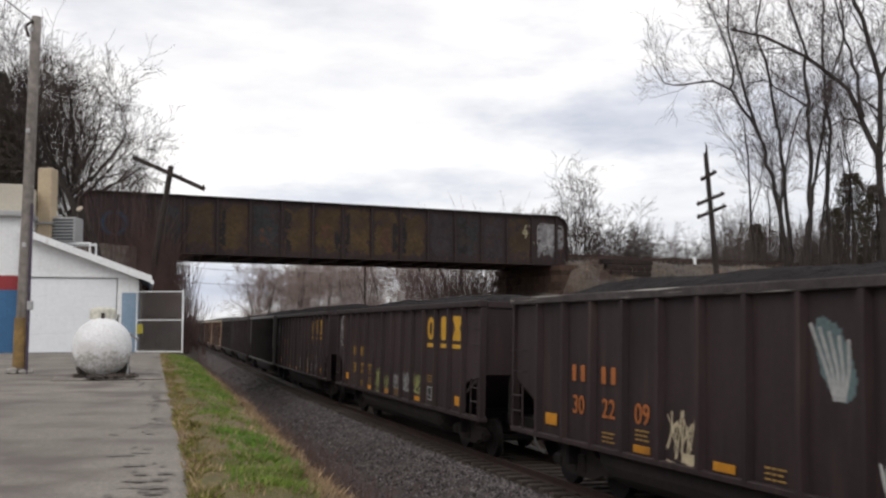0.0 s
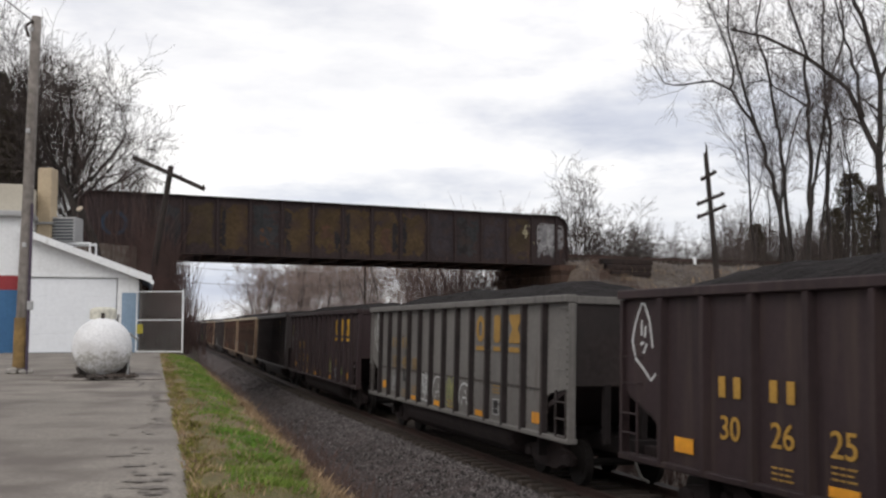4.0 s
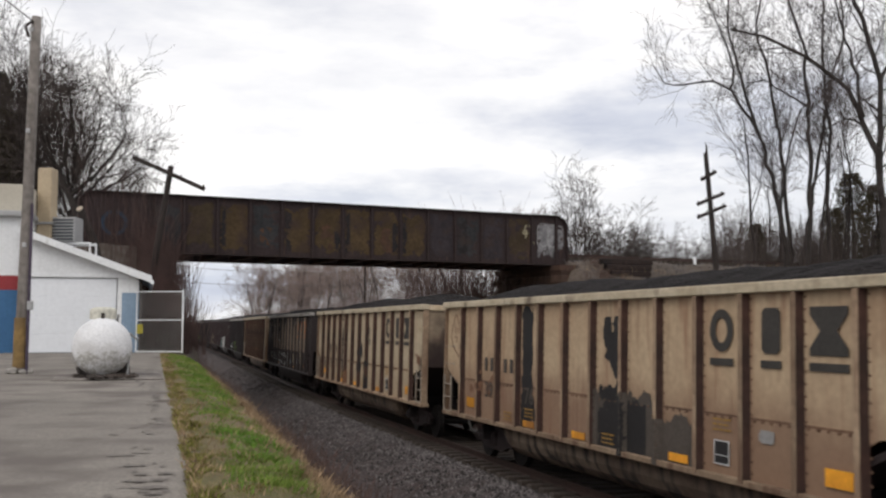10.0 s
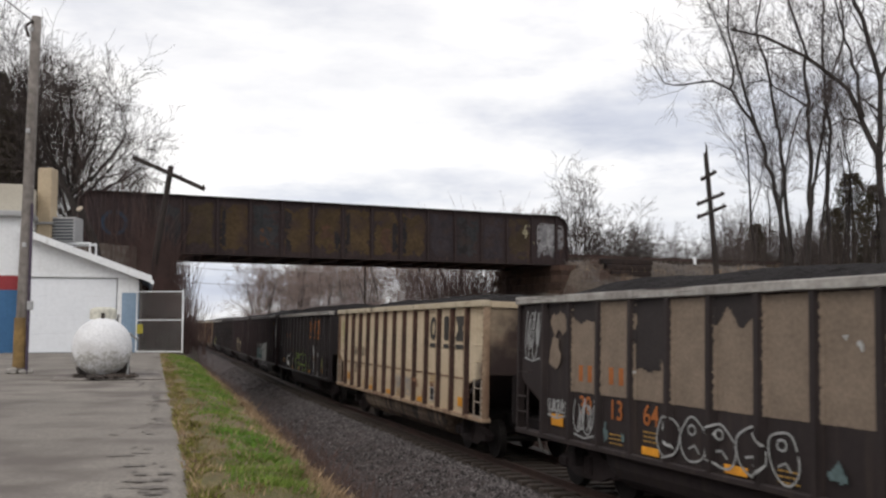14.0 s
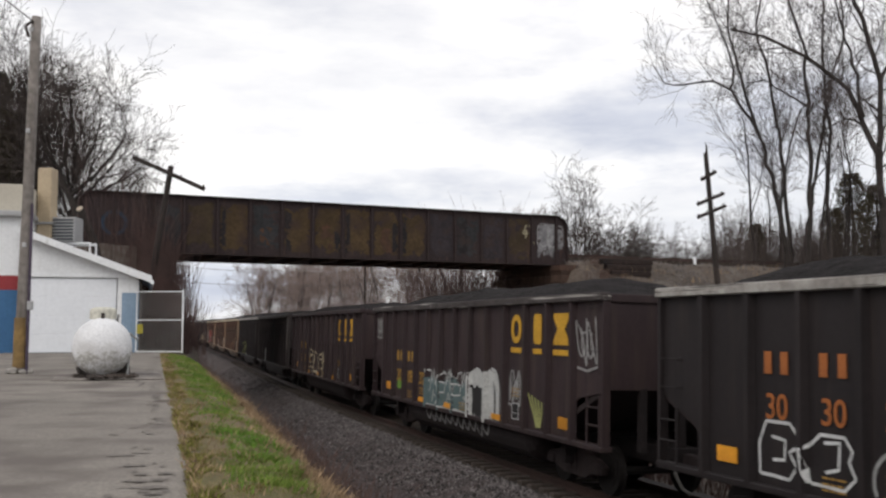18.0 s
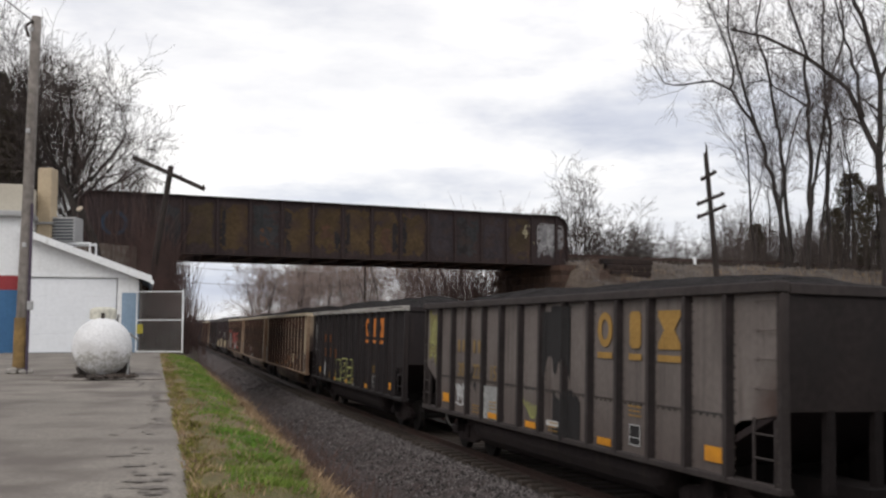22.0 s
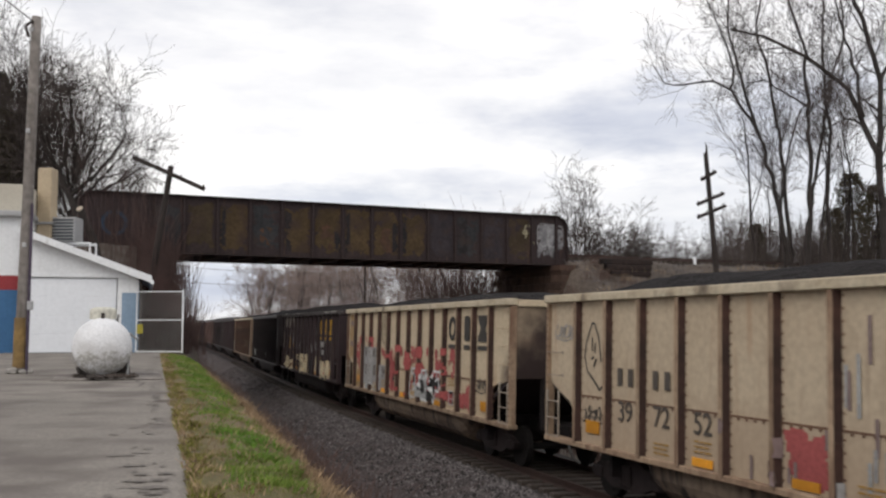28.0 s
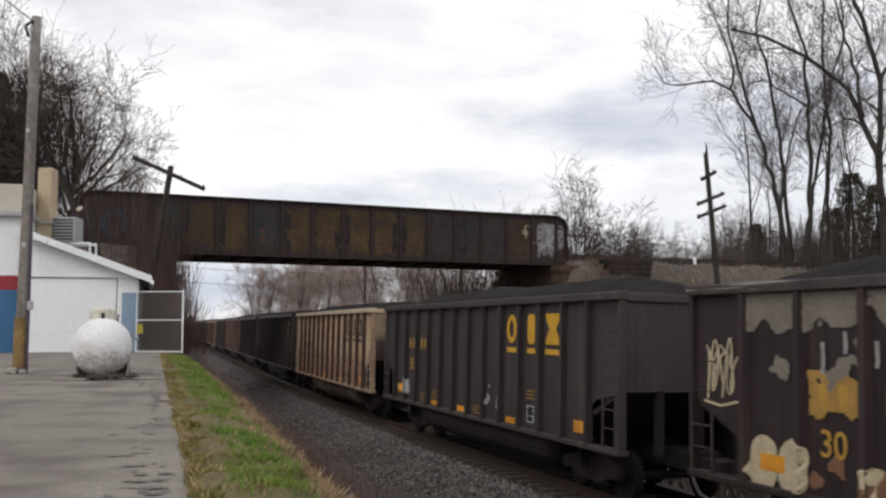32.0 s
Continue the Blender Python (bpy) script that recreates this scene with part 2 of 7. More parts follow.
def lay_line():
    """Samples of s, heading and place of the car sides' line; s grows with the travel, towards the camera and past it."""
    ss = np.arange(S_MIN, S_MAX + STEP, STEP)
    kk = K0 + DK * np.clip(ss, -60, 15)
    kk = np.where(ss > 45, 0, kk)
    kk = np.where(ss < -150, 0.0012, kk)
    i0 = int(round(-S_MIN / STEP))
    a = np.concatenate([[0], np.cumsum((kk[1:] + kk[:-1]) / 2 * STEP)])
    a = a - a[i0] + TURN0
    x = np.concatenate([[0], np.cumsum((np.sin(a[1:]) + np.sin(a[:-1])) / 2 * STEP)])
    y = np.concatenate([[0], np.cumsum((np.cos(a[1:]) + np.cos(a[:-1])) / 2 * STEP)])
    x, y = x - x[i0] + 1.4115, y - y[i0] + 19.5275
    # centre line: half a car's width further from the camera
    return ss, a, x - np.cos(a) * HALF_W, y + np.sin(a) * HALF_W


LS, LA, LX, LY = lay_line()


def line_at(s):
    return (float(np.interp(s, LS, LX)), float(np.interp(s, LS, LY)), float(np.interp(s, LS, LA)))


def line_pose(s, off=0.0, dz=0.0):
    """A frame on the line: x along the travel, y away from the camera's side, z up, leaning with the cant."""
    x, y, a = line_at(s)
    m = Matrix.Translation((x, y, RAIL_Z)) @ Matrix.Rotation(math.pi / 2 - a, 4, "Z") @ Matrix.Rotation(-CANT, 4, "X")
    return m @ Matrix.Translation((0, off, dz))


# ---- common surfaces ----
M_DIRT = mat("dry_earth", (0.115, 0.09, 0.072), (0.065, 0.052, 0.043), big=0.25, fine=6, bump=0.6, stain=(0.12, 0.105, 0.09), dist=0.05)
M_ASPHALT = mat("old_asphalt", (0.232, 0.208, 0.181), (0.163, 0.145, 0.126), big=0.35, fine=45, bump=0.5, fac=0.5, stain=(0.118, 0.10, 0.088), stain_at=(0.46, 0.64), dist=0.008)
M_BALLAST = mat("ballast_stone", (0.074, 0.056, 0.053), (0.040, 0.029, 0.028), big=0.5, fine=9, bump=1.0, fac=1.0, stain=(0.05, 0.04, 0.036), dist=0.06)
M_STONE = mat("loose_stone", (0.138, 0.124, 0.122), (0.082, 0.070, 0.068), big=9, fine=30, bump=0.2, island=0.8)
M_RAIL = mat("rusty_rail", (0.066, 0.038, 0.031), (0.043, 0.029, 0.025), rough=0.7, metal=0.3, fine=20)
M_TIE = mat("tarred_tie", (0.075, 0.058, 0.048), (0.045, 0.036, 0.03), fine=18, bump=0.4)
M_GIRDER = mat("black_girder_paint", (0.0275, 0.0182, 0.0190), (0.037, 0.0240, 0.0225), big=0.8, fine=7, rough=0.75, stain=(0.075, 0.042, 0.03), stain_at=(0.58, 0.76), streak=True)
M_RUSTY = mat("rusted_steel", (0.09, 0.05, 0.035), (0.05, 0.035, 0.03), fine=10)
M_MASONRY = mat("abutment_stone", (0.08, 0.048, 0.035), (0.038, 0.027, 0.022), big=0.7, fine=8, bump=0.6, vary=0.25, dist=0.03)
M_BARK = mat("bark", (0.046, 0.037, 0.033), (0.026, 0.022, 0.020), big=1.5, fine=12, bump=0.6)
M_TWIG = mat("twig_bark", (0.085, 0.067, 0.06), (0.055, 0.044, 0.04), big=0.4, fine=5, bump=0)
# twigs and brush of the far woods, paler than the near trees' twigs
M_FAR_TWIG = mat("pale_far_twig", (0.25, 0.19, 0.168), (0.175, 0.137, 0.122), big=0.1, fine=2, bump=0)
M_NEEDLE = mat("cedar_needles", (0.080, 0.074, 0.046), (0.115, 0.088, 0.062), big=0.8, fine=6, bump=0, island=0.35)
M_WOOD = mat("weathered_pole", (0.25, 0.225, 0.205), (0.17, 0.15, 0.135), big=1.2, fine=9, bump=0.5, stain=(0.12, 0.105, 0.092), streak=True)
M_TIMBER = mat("rust_black_timber", (0.030, 0.020, 0.017), (0.018, 0.014, 0.013), big=1.2, fine=9, bump=0.4)
M_DARKWOOD = mat("creosoted_pole", (0.042, 0.032, 0.028), (0.026, 0.021, 0.019), fine=10, bump=0.4)
M_WHITE = mat("white_paint", (0.84, 0.85, 0.86), (0.74, 0.75, 0.76), big=0.5, fine=10, bump=0.05, fac=0.12, stain=(0.5, 0.49, 0.46), stain_at=(0.6, 0.8), streak=True)
M_DOORWHITE = mat("white_door_panel", (0.82, 0.84, 0.87), (0.76, 0.78, 0.81), big=0.8, fine=8, bump=0.03, fac=0.08)
M_RED = mat("red_band_paint", (0.34, 0.05, 0.055), (0.26, 0.045, 0.05), fac=0.15, bump=0.05)
M_BLUE = mat("blue_paint", (0.062, 0.160, 0.31), (0.052, 0.132, 0.26), fac=0.15, bump=0.05)
M_PALEBLUE = mat("pale_blue_paint", (0.25, 0.34, 0.44), (0.20, 0.285, 0.385), fac=0.15, bump=0.05)
M_TAN = mat("tan_panel", (0.55, 0.51, 0.43), (0.47, 0.43, 0.36), fac=0.15, bump=0.05)
M_CHIMNEY = mat("cream_chimney", (0.50, 0.40, 0.27), (0.42, 0.34, 0.24), fac=0.2, bump=0.2)
M_METAL = mat("galvanised_steel", (0.42, 0.42, 0.42), (0.33, 0.33, 0.33), rough=0.55, metal=0.4, fine=20, bump=0.05, fac=0.2)
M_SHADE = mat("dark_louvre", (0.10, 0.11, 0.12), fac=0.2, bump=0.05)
M_TANK = mat("silver_tank_paint", (0.76, 0.76, 0.77), (0.67, 0.67, 0.68), rough=0.38, big=1.6, fine=40, bump=0.10, fac=0.35, stain=(0.46, 0.44, 0.42), stain_at=(0.52, 0.78))
M_CONCRETE = mat("concrete_pad", (0.36, 0.34, 0.31), (0.27, 0.255, 0.235), fine=14, bump=0.3)
M_IRON = mat("dark_iron", (0.04, 0.036, 0.034), (0.06, 0.045, 0.036), fine=12, rough=0.7)
M_GREEN = mat("spring_grass", (0.098, 0.205, 0.024), (0.165, 0.205, 0.038), big=0.9, fine=3, bump=0, island=0.3)
M_MOSS = mat("olive_moss", (0.150, 0.165, 0.030), (0.20, 0.165, 0.048), big=1.4, fine=6, bump=0, island=0.3)
M_STRAW = mat("dry_grass", (0.35, 0.25, 0.15), (0.24, 0.162, 0.097), big=0.8, fine=3, bump=0, island=0.35)
M_LITTER = mat("leaf_litter", (0.26, 0.185, 0.125), (0.10, 0.068, 0.046), big=9, fine=30, bump=0)
M_WEED = mat("dead_weed", (0.13, 0.082, 0.066), (0.075, 0.05, 0.043), big=2, fine=9, bump=0)
M_BRUSH = mat("bramble_stem", (0.10, 0.058, 0.05), (0.06, 0.04, 0.036), big=0.6, fine=4, bump=0)
M_MASS = mat("turf", (0.098, 0.092, 0.030), (0.130, 0.092, 0.046), big=2.6, fine=16, bump=0.7, stain=(0.17, 0.125, 0.075), dist=0.04)

# ---- the ground: one sheet to the horizon ----
B0, BD = np.array((-11.2, 45.0)), np.array((0.903, 0.43))
BP = np.array((-0.43, 0.903))
U_LEFT, U_RIGHT = -1.5, 18.9
UPPER_Z = 4.75


def smooth01(t):
    t = np.clip(t, 0, 1)
    return t * t * (3 - 2 * t)


def pave_edge(y):
    return -1.28 - 0.292 * (y - 5.1)


def verge(y):
    """How far the grass verge spreads, widening away from the yard's near end."""
    return float(np.interp(y, (5, 9, 14, 22, 30), (0.84, 0.98, 1.12, 1.26, 1.34)))


def line_coords(x, y):
    """Distance from the track's centre line, positive beyond it, for arrays of places."""
    sub = slice(0, None, 4)
    lx, ly, la = LX[sub], LY[sub], LA[sub]
    q = np.empty_like(x)
    flat_x, flat_y, out = x.ravel(), y.ravel(), q.ravel()
    for i in range(0, len(flat_x), 4000):
        dx, dy = flat_x[i:i + 4000, None] - lx, flat_y[i:i + 4000, None] - ly
        j = np.argmin(dx * dx + dy * dy, axis=1)
        r = np.arange(len(j))
        out[i:i + 4000] = -dx[r, j] * np.cos(la[j]) + dy[r, j] * np.sin(la[j])
    return out.reshape(x.shape)


def ground_z(x, y):
    x, y = np.asarray(x, float), np.asarray(y, float)
    q = line_coords(x, y)
    base = RAIL_Z - 0.78 + 1.6 * smooth01((q - 5) / 9) + 0.05 * np.sin(x * 1.1) * np.cos(y * 0.9)
    e = (x - pave_edge(y)) * 0.96
    bank = np.where(e < 0, -0.01, -0.12 * smooth01(e / 0.8) - 2.77 * smooth01((e - 0.60) / 2.6))
    bank = bank + np.where((e > 0.05) & (e < 4), 0.03 * np.sin(x * 5.1 + y * 2.3) * np.sin(y * 3.7) + 0.02 * np.sin(x * 9.7 - y * 6.1), 0)
    fade = smooth01((60 - y) / 14)
    left = np.where(q < 0, bank * fade + (RAIL_Z + 0.6 * smooth01((-q - 4) / 6) - 0.7) * (1 - fade), -50)
    z = np.maximum(base, left)
    u = (x - B0[0]) * BD[0] + (y - B0[1]) * BD[1]
    v = (x - B0[0]) * BP[0] + (y - B0[1]) * BP[1]
    into = np.minimum(u - U_LEFT + 0.8, U_RIGHT + 0.8 - u)
    emb = UPPER_Z - 0.35 - np.maximum(0, abs(v - 2.6) - 3.3) / 1.5 - np.maximum(0, into) * 2.2
    emb = emb + 0.10 * np.sin(u * 1.7 + v) * np.sin(v * 1.3)
    z = np.maximum(z, emb)
    far = np.hypot(x, y)
    return z + 5.0 * smooth01((far - 160) / 500) * np.minimum(1, abs(q) / 60)


def axis_steps(lo, hi, step, out_lo, out_hi):
    a = list(np.arange(lo, hi, step))
    d, x = step, lo
    while x > out_lo:
        d *= 1.35
        x -= d
        a.insert(0, x)
    d, x = step, a[-1]
    while x < out_hi:
        d *= 1.35
        x += d
        a.append(x)
    return np.array(a)


def build_ground():
    xs, ys = axis_steps(-26, 34, 0.45, -1600, 1600), axis_steps(-6, 66, 0.45, -1200, 2400)
    X, Y = np.meshgrid(xs, ys)
    Z = ground_z(X, Y)
    verts = np.stack([X, Y, Z], -1).reshape(-1, 3)
    w = len(xs)
    i = (np.arange(len(ys) - 1)[:, None] * w + np.arange(w - 1)[None, :]).ravel()
    faces = np.stack([i, i + 1, i + w + 1, i + w], 1).tolist()
    g = mesh_ob("ground", verts, faces, M_DIRT, None, "", True)
    tagged(g, "bare brown earth with dead grass and gravel", "ground", kind="structure")


def build_pavement():
    rng = random.Random(4)
    ys = list(np.arange(-30, 34, 0.12))
    verts, faces = [], []
    for k, y in enumerate(ys):
        xe = pave_edge(y) + 0.06 * math.sin(y * 1.9) + 0.09 * noise.noise((y * 1.3, 0, 2.2)) + 0.05 * noise.noise((y * 4.7, 0, 5.1)) + 0.02 * rng.uniform(-1, 1)
        for j, x in enumerate((-60.0, -20.0, xe - 1.2, xe - 0.5, xe, xe + 0.12)):
            verts.append((x, y, (0.012, 0.012, 0.012, 0.010, 0.004, -0.03)[j]))
        if k:
            a, b = (k - 1) * 6, k * 6
            faces += [(a + j, a + j + 1, b + j + 1, b + j) for j in range(5)]
    p = mesh_ob("pavement", verts, faces, M_ASPHALT)
    tagged(p, "worn grey asphalt yard with a ragged broken edge", "pavement", kind="structure")


def build_track():
    track = empty("railway_track", Matrix(), "single curved railway track on grey ballast", "track", kind="structure")
    rng = random.Random(7)
    prof = [(-5.0, -0.86), (-4.2, -0.76), (-2.9, -0.66), (-2.2, -0.40), (-1.75, -0.24), (-1.3, -0.25), (-0.72, -0.235), (0, -0.235), (0.72, -0.235), (1.5, -0.23), (2.2, -0.42), (3.4, -0.8)]
    ss = list(np.arange(-300, -60, 4.0)) + list(np.arange(-60, 24, 0.35)) + list(np.arange(24, 120, 4.0))
    verts, faces = [], []
    n = len(prof)
    for k, s in enumerate(ss):
        m = line_pose(s)
        for q, z in prof:
            verts.append(m @ Vector((0, q + rng.uniform(-0.06, 0.06), z + rng.uniform(-0.03, 0.03))))
        if k:
            a, b = (k - 1) * n, k * n
            faces += [(a + j, b + j, b + j + 1, a + j + 1) for j in range(n - 1)]
    mesh_ob("ballast_bed", verts, faces, M_BALLAST, track, "grey crushed stone ballast")
    # dark sheet beneath the train: coal dust, and the cars' shade put into its colour
    vs, fs = [], []
    fouled_shade = ((-1.38, -0.30), (-1.0, -0.185), (-0.6, -0.185), (0.0, -0.185), (0.6, -0.185), (1.0, -0.185), (1.55, -0.195), (2.25, -0.40), (3.3, -0.74))
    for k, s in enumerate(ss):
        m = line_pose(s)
        vs += [m @ Vector((0, q + rng.uniform(-0.08, 0.08), z + rng.uniform(-0.012, 0.012) + (0.035 if q > 1.5 else 0))) for q, z in fouled_shade]
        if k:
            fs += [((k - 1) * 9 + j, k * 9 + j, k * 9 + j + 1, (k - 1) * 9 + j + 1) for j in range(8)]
    mesh_ob("fouled_bed", vs, fs, mat("coal_shade_ballast", (0.030, 0.024, 0.0225), (0.019, 0.0155, 0.015), big=1.2, fine=14, bump=0.9, fac=0.8, dist=0.04), track, "black sheet on the ballast beneath the train, coal dust and painted shade")
    for side in (-0.755, 0.755):
        g = Geo()
        rp = [(-0.07, -0.17), (0.07, -0.17), (0.07, -0.155), (0.012, -0.13), (0.012, -0.045), (0.036, -0.035), (0.036, 0.0), (-0.036, 0.0), (-0.036, -0.035), (-0.012, -0.045), (-0.012, -0.13), (-0.07, -0.155)]
        rs = list(np.arange(-300, 120, 2.0))
        vs, fs = [], []
        for k, s in enumerate(rs):
            m = line_pose(s)
            vs += [m @ Vector((0, side + a, b)) for a, b in rp]
            if k:
                fs += [((k - 1) * 12 + j, (k - 1) * 12 + (j + 1) % 12, k * 12 + (j + 1) % 12, k * 12 + j) for j in range(12)]
        g.add(vs, fs).ob("rail", M_RAIL, track, "rust-brown steel rail")
    tie = Geo().box((-0.115, -1.3, -0.32), (0.115, 1.3, -0.14), bevel=0.012)
    first = tie.ob("tie", M_TIE, track)
    first.matrix_basis = line_pose(-70)
    for k in range(1, 170):
        m = line_pose(-70 + 0.53 * k + rng.uniform(-0.03, 0.03), rng.uniform(-0.05, 0.05)) @ Matrix.Rotation(rng.uniform(-0.02, 0.02), 4, "Z")
        shared("tie", first.data, track, m)
    # loose stones on the shoulder
    g = Geo()
    for _ in range(26000):
        s = rng.uniform(-24, 7) if rng.random() < 0.8 else rng.uniform(-60, -20)
        q = -abs(rng.gauss(0, 1)) * 0.95 - 1.25
        if q < -4.9:
            continue
        z = float(np.interp(q, [c[0] for c in prof], [c[1] for c in prof]))
        r = rng.uniform(0.014, 0.048)
        m = line_pose(s, q, z + r * 0.4) @ Euler((rng.uniform(0, 6), rng.uniform(0, 6), rng.uniform(0, 6))).to_matrix().to_4x4()
        a, b, c = r, r * rng.uniform(0.6, 1), r * rng.uniform(0.5, 0.9)
        g.add([m @ Vector(v) for v in ((a, 0, 0), (-a, 0.2 * b, 0), (0, b, 0.1 * c), (0.1 * a, -b, 0), (0, 0, c), (0.2 * a, 0, -c))], [(0, 2, 4), (2, 1, 4), (1, 3, 4), (3, 0, 4), (2, 0, 5), (1, 2, 5), (3, 1, 5), (0, 3, 5)])
    st = mesh_ob("loose_stones", g.v, g.f, M_STONE, track, "loose pale ballast stones")
    tagged(st, kind="stuff")


# ---- the girder bridge over the line ----
def bridge_point(u, v, z):
    return Vector((B0[0] + BD[0] * u + BP[0] * v, B0[1] + BD[1] * u + BP[1] * v, z))


BRIDGE = Matrix(((BD[0], BP[0], 0, B0[0]), (BD[1], BP[1], 0, B0[1]), (0, 0, 1, 0), (0, 0, 0, 1)))
G_TOP, G_BOT, G_L, G_R = 6.80, 4.18, -5.25, 19.80
STIFF0, STIFF = -3.77, 1.53


def build_bridge():
    br = empty("girder_bridge", BRIDGE, "old black steel plate girder railway bridge with faded paint", "bridge")
    for v0, near in ((0.0, True), (5.2, False)):
        g = Geo()
        r = 0.62
        arc = [(G_R - r + r * math.sin(a), G_TOP - r + r * math.cos(a)) for a in np.linspace(0, math.pi / 2, 6)]
        arcl = [(G_L + r - r * math.sin(a), G_TOP - r + r * math.cos(a)) for a in np.linspace(math.pi / 2, 0, 6)]
        g.prism([(G_L, G_BOT)] + arcl + arc + [(G_R, G_BOT)], 1, v0 - 0.03, v0 + 0.03)
        web = g.ob("web_plate", M_GIRDER, br)
        # top flange follows the rounded ends
        path = [(G_L, G_BOT)] + arcl + arc + [(G_R, G_BOT)]
        vs, fs = [], []
        for k, (a, b) in enumerate(path):
            cx = min(max(a, G_L + r), G_R - r)
            nx, nz = (0, 1) if G_L + r < a < G_R - r else Vector((a - cx, b - min(b, G_TOP - r))).normalized() if b > G_TOP - r else ((1, 0) if a > 0 else (-1, 0))
            for dv, dn in ((-0.2, 0), (0.2, 0), (0.2, 0.04), (-0.2, 0.04)):
                vs.append((a + nx * dn, v0 + dv, b + nz * dn))
            if k:
                fs += [((k - 1) * 4 + j, (k - 1) * 4 + (j + 1) % 4, k * 4 + (j + 1) % 4, k * 4 + j) for j in range(4)]
        Geo().add(vs, fs).ob("top_flange", M_GIRDER, br)
        Geo().box((G_L, v0 - 0.22, G_BOT - 0.05), (G_R, v0 + 0.22, G_BOT)).ob("bottom_flange", M_GIRDER, br)
        first = None
        k = 0
        u = STIFF0
        while u < G_R - 0.2:
            m = Matrix.Translation((u, v0, 0))
            if first is None:
                s = Geo().box((-0.05, -0.15, G_BOT), (0.05, -0.032, G_TOP - 0.02)).box((-0.10, -0.045, G_BOT), (0.10, -0.032, G_TOP - 0.02))
                first = s.ob("stiffener", M_GIRDER, br)
                first.matrix_basis = m
            else:
                shared("stiffener", first.data, br, m)
            u += STIFF
        if near:
            rivets = Geo()
            u = G_L + 0.3
            while u < G_R - 0.3:
                for z in (G_TOP - 0.12, G_BOT + 0.10):
                    rivets.box((u - 0.02, v0 - 0.05, z - 0.02), (u + 0.02, v0 - 0.03, z + 0.02))
                u += 0.22
            rv = rivets.ob("rivets", M_GIRDER, br)
            tagged(rv, kind="stuff")
    # floor beams, deck and ballast pan between the girders
    Geo().box((G_L, 0.25, G_BOT + 0.25), (G_R, 4.95, G_BOT + 0.45)).ob("deck", M_RUSTY, br, "rusty steel deck")
    fb = Geo().box((-0.15, 0.24, G_BOT + 0.0), (0.15, 4.96, G_BOT + 0.245)).ob("floor_beam", M_RUSTY, br)
    fb.matrix_basis = Matrix.Translation((G_L + 0.6, 0, 0))
    for k in range(1, 17):
        shared("floor_beam", fb.data, br, Matrix.Translation((G_L + 0.6 + 1.475 * k, 0, 0)))
    # faded lettering panels on the near web
    rng = random.Random(3)
    ghosts = (("ochre", (0.078, 0.050, 0.023), (3, 5, 6, 7, 8, 9), 0.95), ("dim_ochre", (0.058, 0.040, 0.022), (2, 13), 0.80), ("violet_grey", (0.040, 0.032, 0.036), (10, 12), 0.97), ("blue_grey", (0.036, 0.036, 0.038), (4, 11, 1), 0.80))
    for tone, col, cells, cover in ghosts:
        m = mat("faded_%s_paint" % tone, col, tuple(c * 0.62 for c in col), big=0.9, fine=7, stain=(0.045, 0.028, 0.022), stain_at=(0.50, 0.72))
        for c in cells:
            u0 = STIFF0 + STIFF * c + 0.13
            blob_panel("faded_letter", br, m, u0, u0 + 1.27, G_BOT + 0.20, G_TOP - 0.22, -0.034, cover, rng.randint(1, 999), 0.06)
    rust = mat("rust_letter_paint", (0.085, 0.042, 0.024), (0.05, 0.03, 0.02), big=2, fine=8)
    for c in (4, 6, 8):
        u0 = STIFF0 + STIFF * c + 0.35
        blob_panel("faded_letter", br, rust, u0, u0 + 0.8, G_BOT + 0.25, G_BOT + 1.6, -0.0365, 0.55, 40 + c, 0.06)
    gap = mat("dark_letter_paint", (0.019, 0.016, 0.017), (0.027, 0.021, 0.021), big=2, fine=8)
    for c, w in ((3, 0.25), (5, 0.35), (6, 0.3), (7, 0.25), (8, 0.3), (9, 0.25), (11, 0.6)):
        u0 = STIFF0 + STIFF * c + 0.14 + (0.0 if c % 2 else 1.26 - w)
        blob_panel("faded_letter", br, gap, u0, u0 + w, G_BOT + 0.2, G_TOP - 0.3, -0.038, 0.62, 70 + c, 0.06)
    wm = mat("pale_tag_paint", (0.27, 0.265, 0.27), (0.13, 0.125, 0.13), big=2.2, fac=0.6, stain=(0.04, 0.034, 0.035), stain_at=(0.50, 0.66))
    gm = mat("grey_tag_paint", (0.36, 0.355, 0.35), (0.22, 0.215, 0.22))
    u0 = 17.95
    for k, (c, w, zb, zt) in enumerate(((0.42, 0.36, 0.35, 0.42), (1.00, 0.30, 0.30, 0.45), (1.45, 0.22, 0.40, 0.50))):
        cx, zb, zt = u0 + c, G_BOT + zb, G_TOP - zt
        blob_panel("spray_tag", br, wm, cx - w, cx + w, zb, zt, -0.036 - 0.001 * k, 0.86, 20 + k, 0.05)
        cap = [(cx + w * math.cos(a), zt - w + w * math.sin(a)) for a in np.linspace(math.pi, 0, 9)]
        lines = Geo()
        ribbon(lines, [(cx - w, zb + 0.7), *cap, (cx + w, zb + 0.6)], 0.05, lambda a: -0.041)
        ribbon(lines, [(cx - w * 0.8, zb + 0.75), (cx, zb + 0.6), (cx + w * 0.8, zb + 0.72)], 0.05, lambda a: -0.041)
        lines.ob("spray_tag", gm, br)
    bm_ = mat("dull_blue_tag_paint", (0.03, 0.05, 0.08), (0.025, 0.035, 0.05))
    ring = Geo()
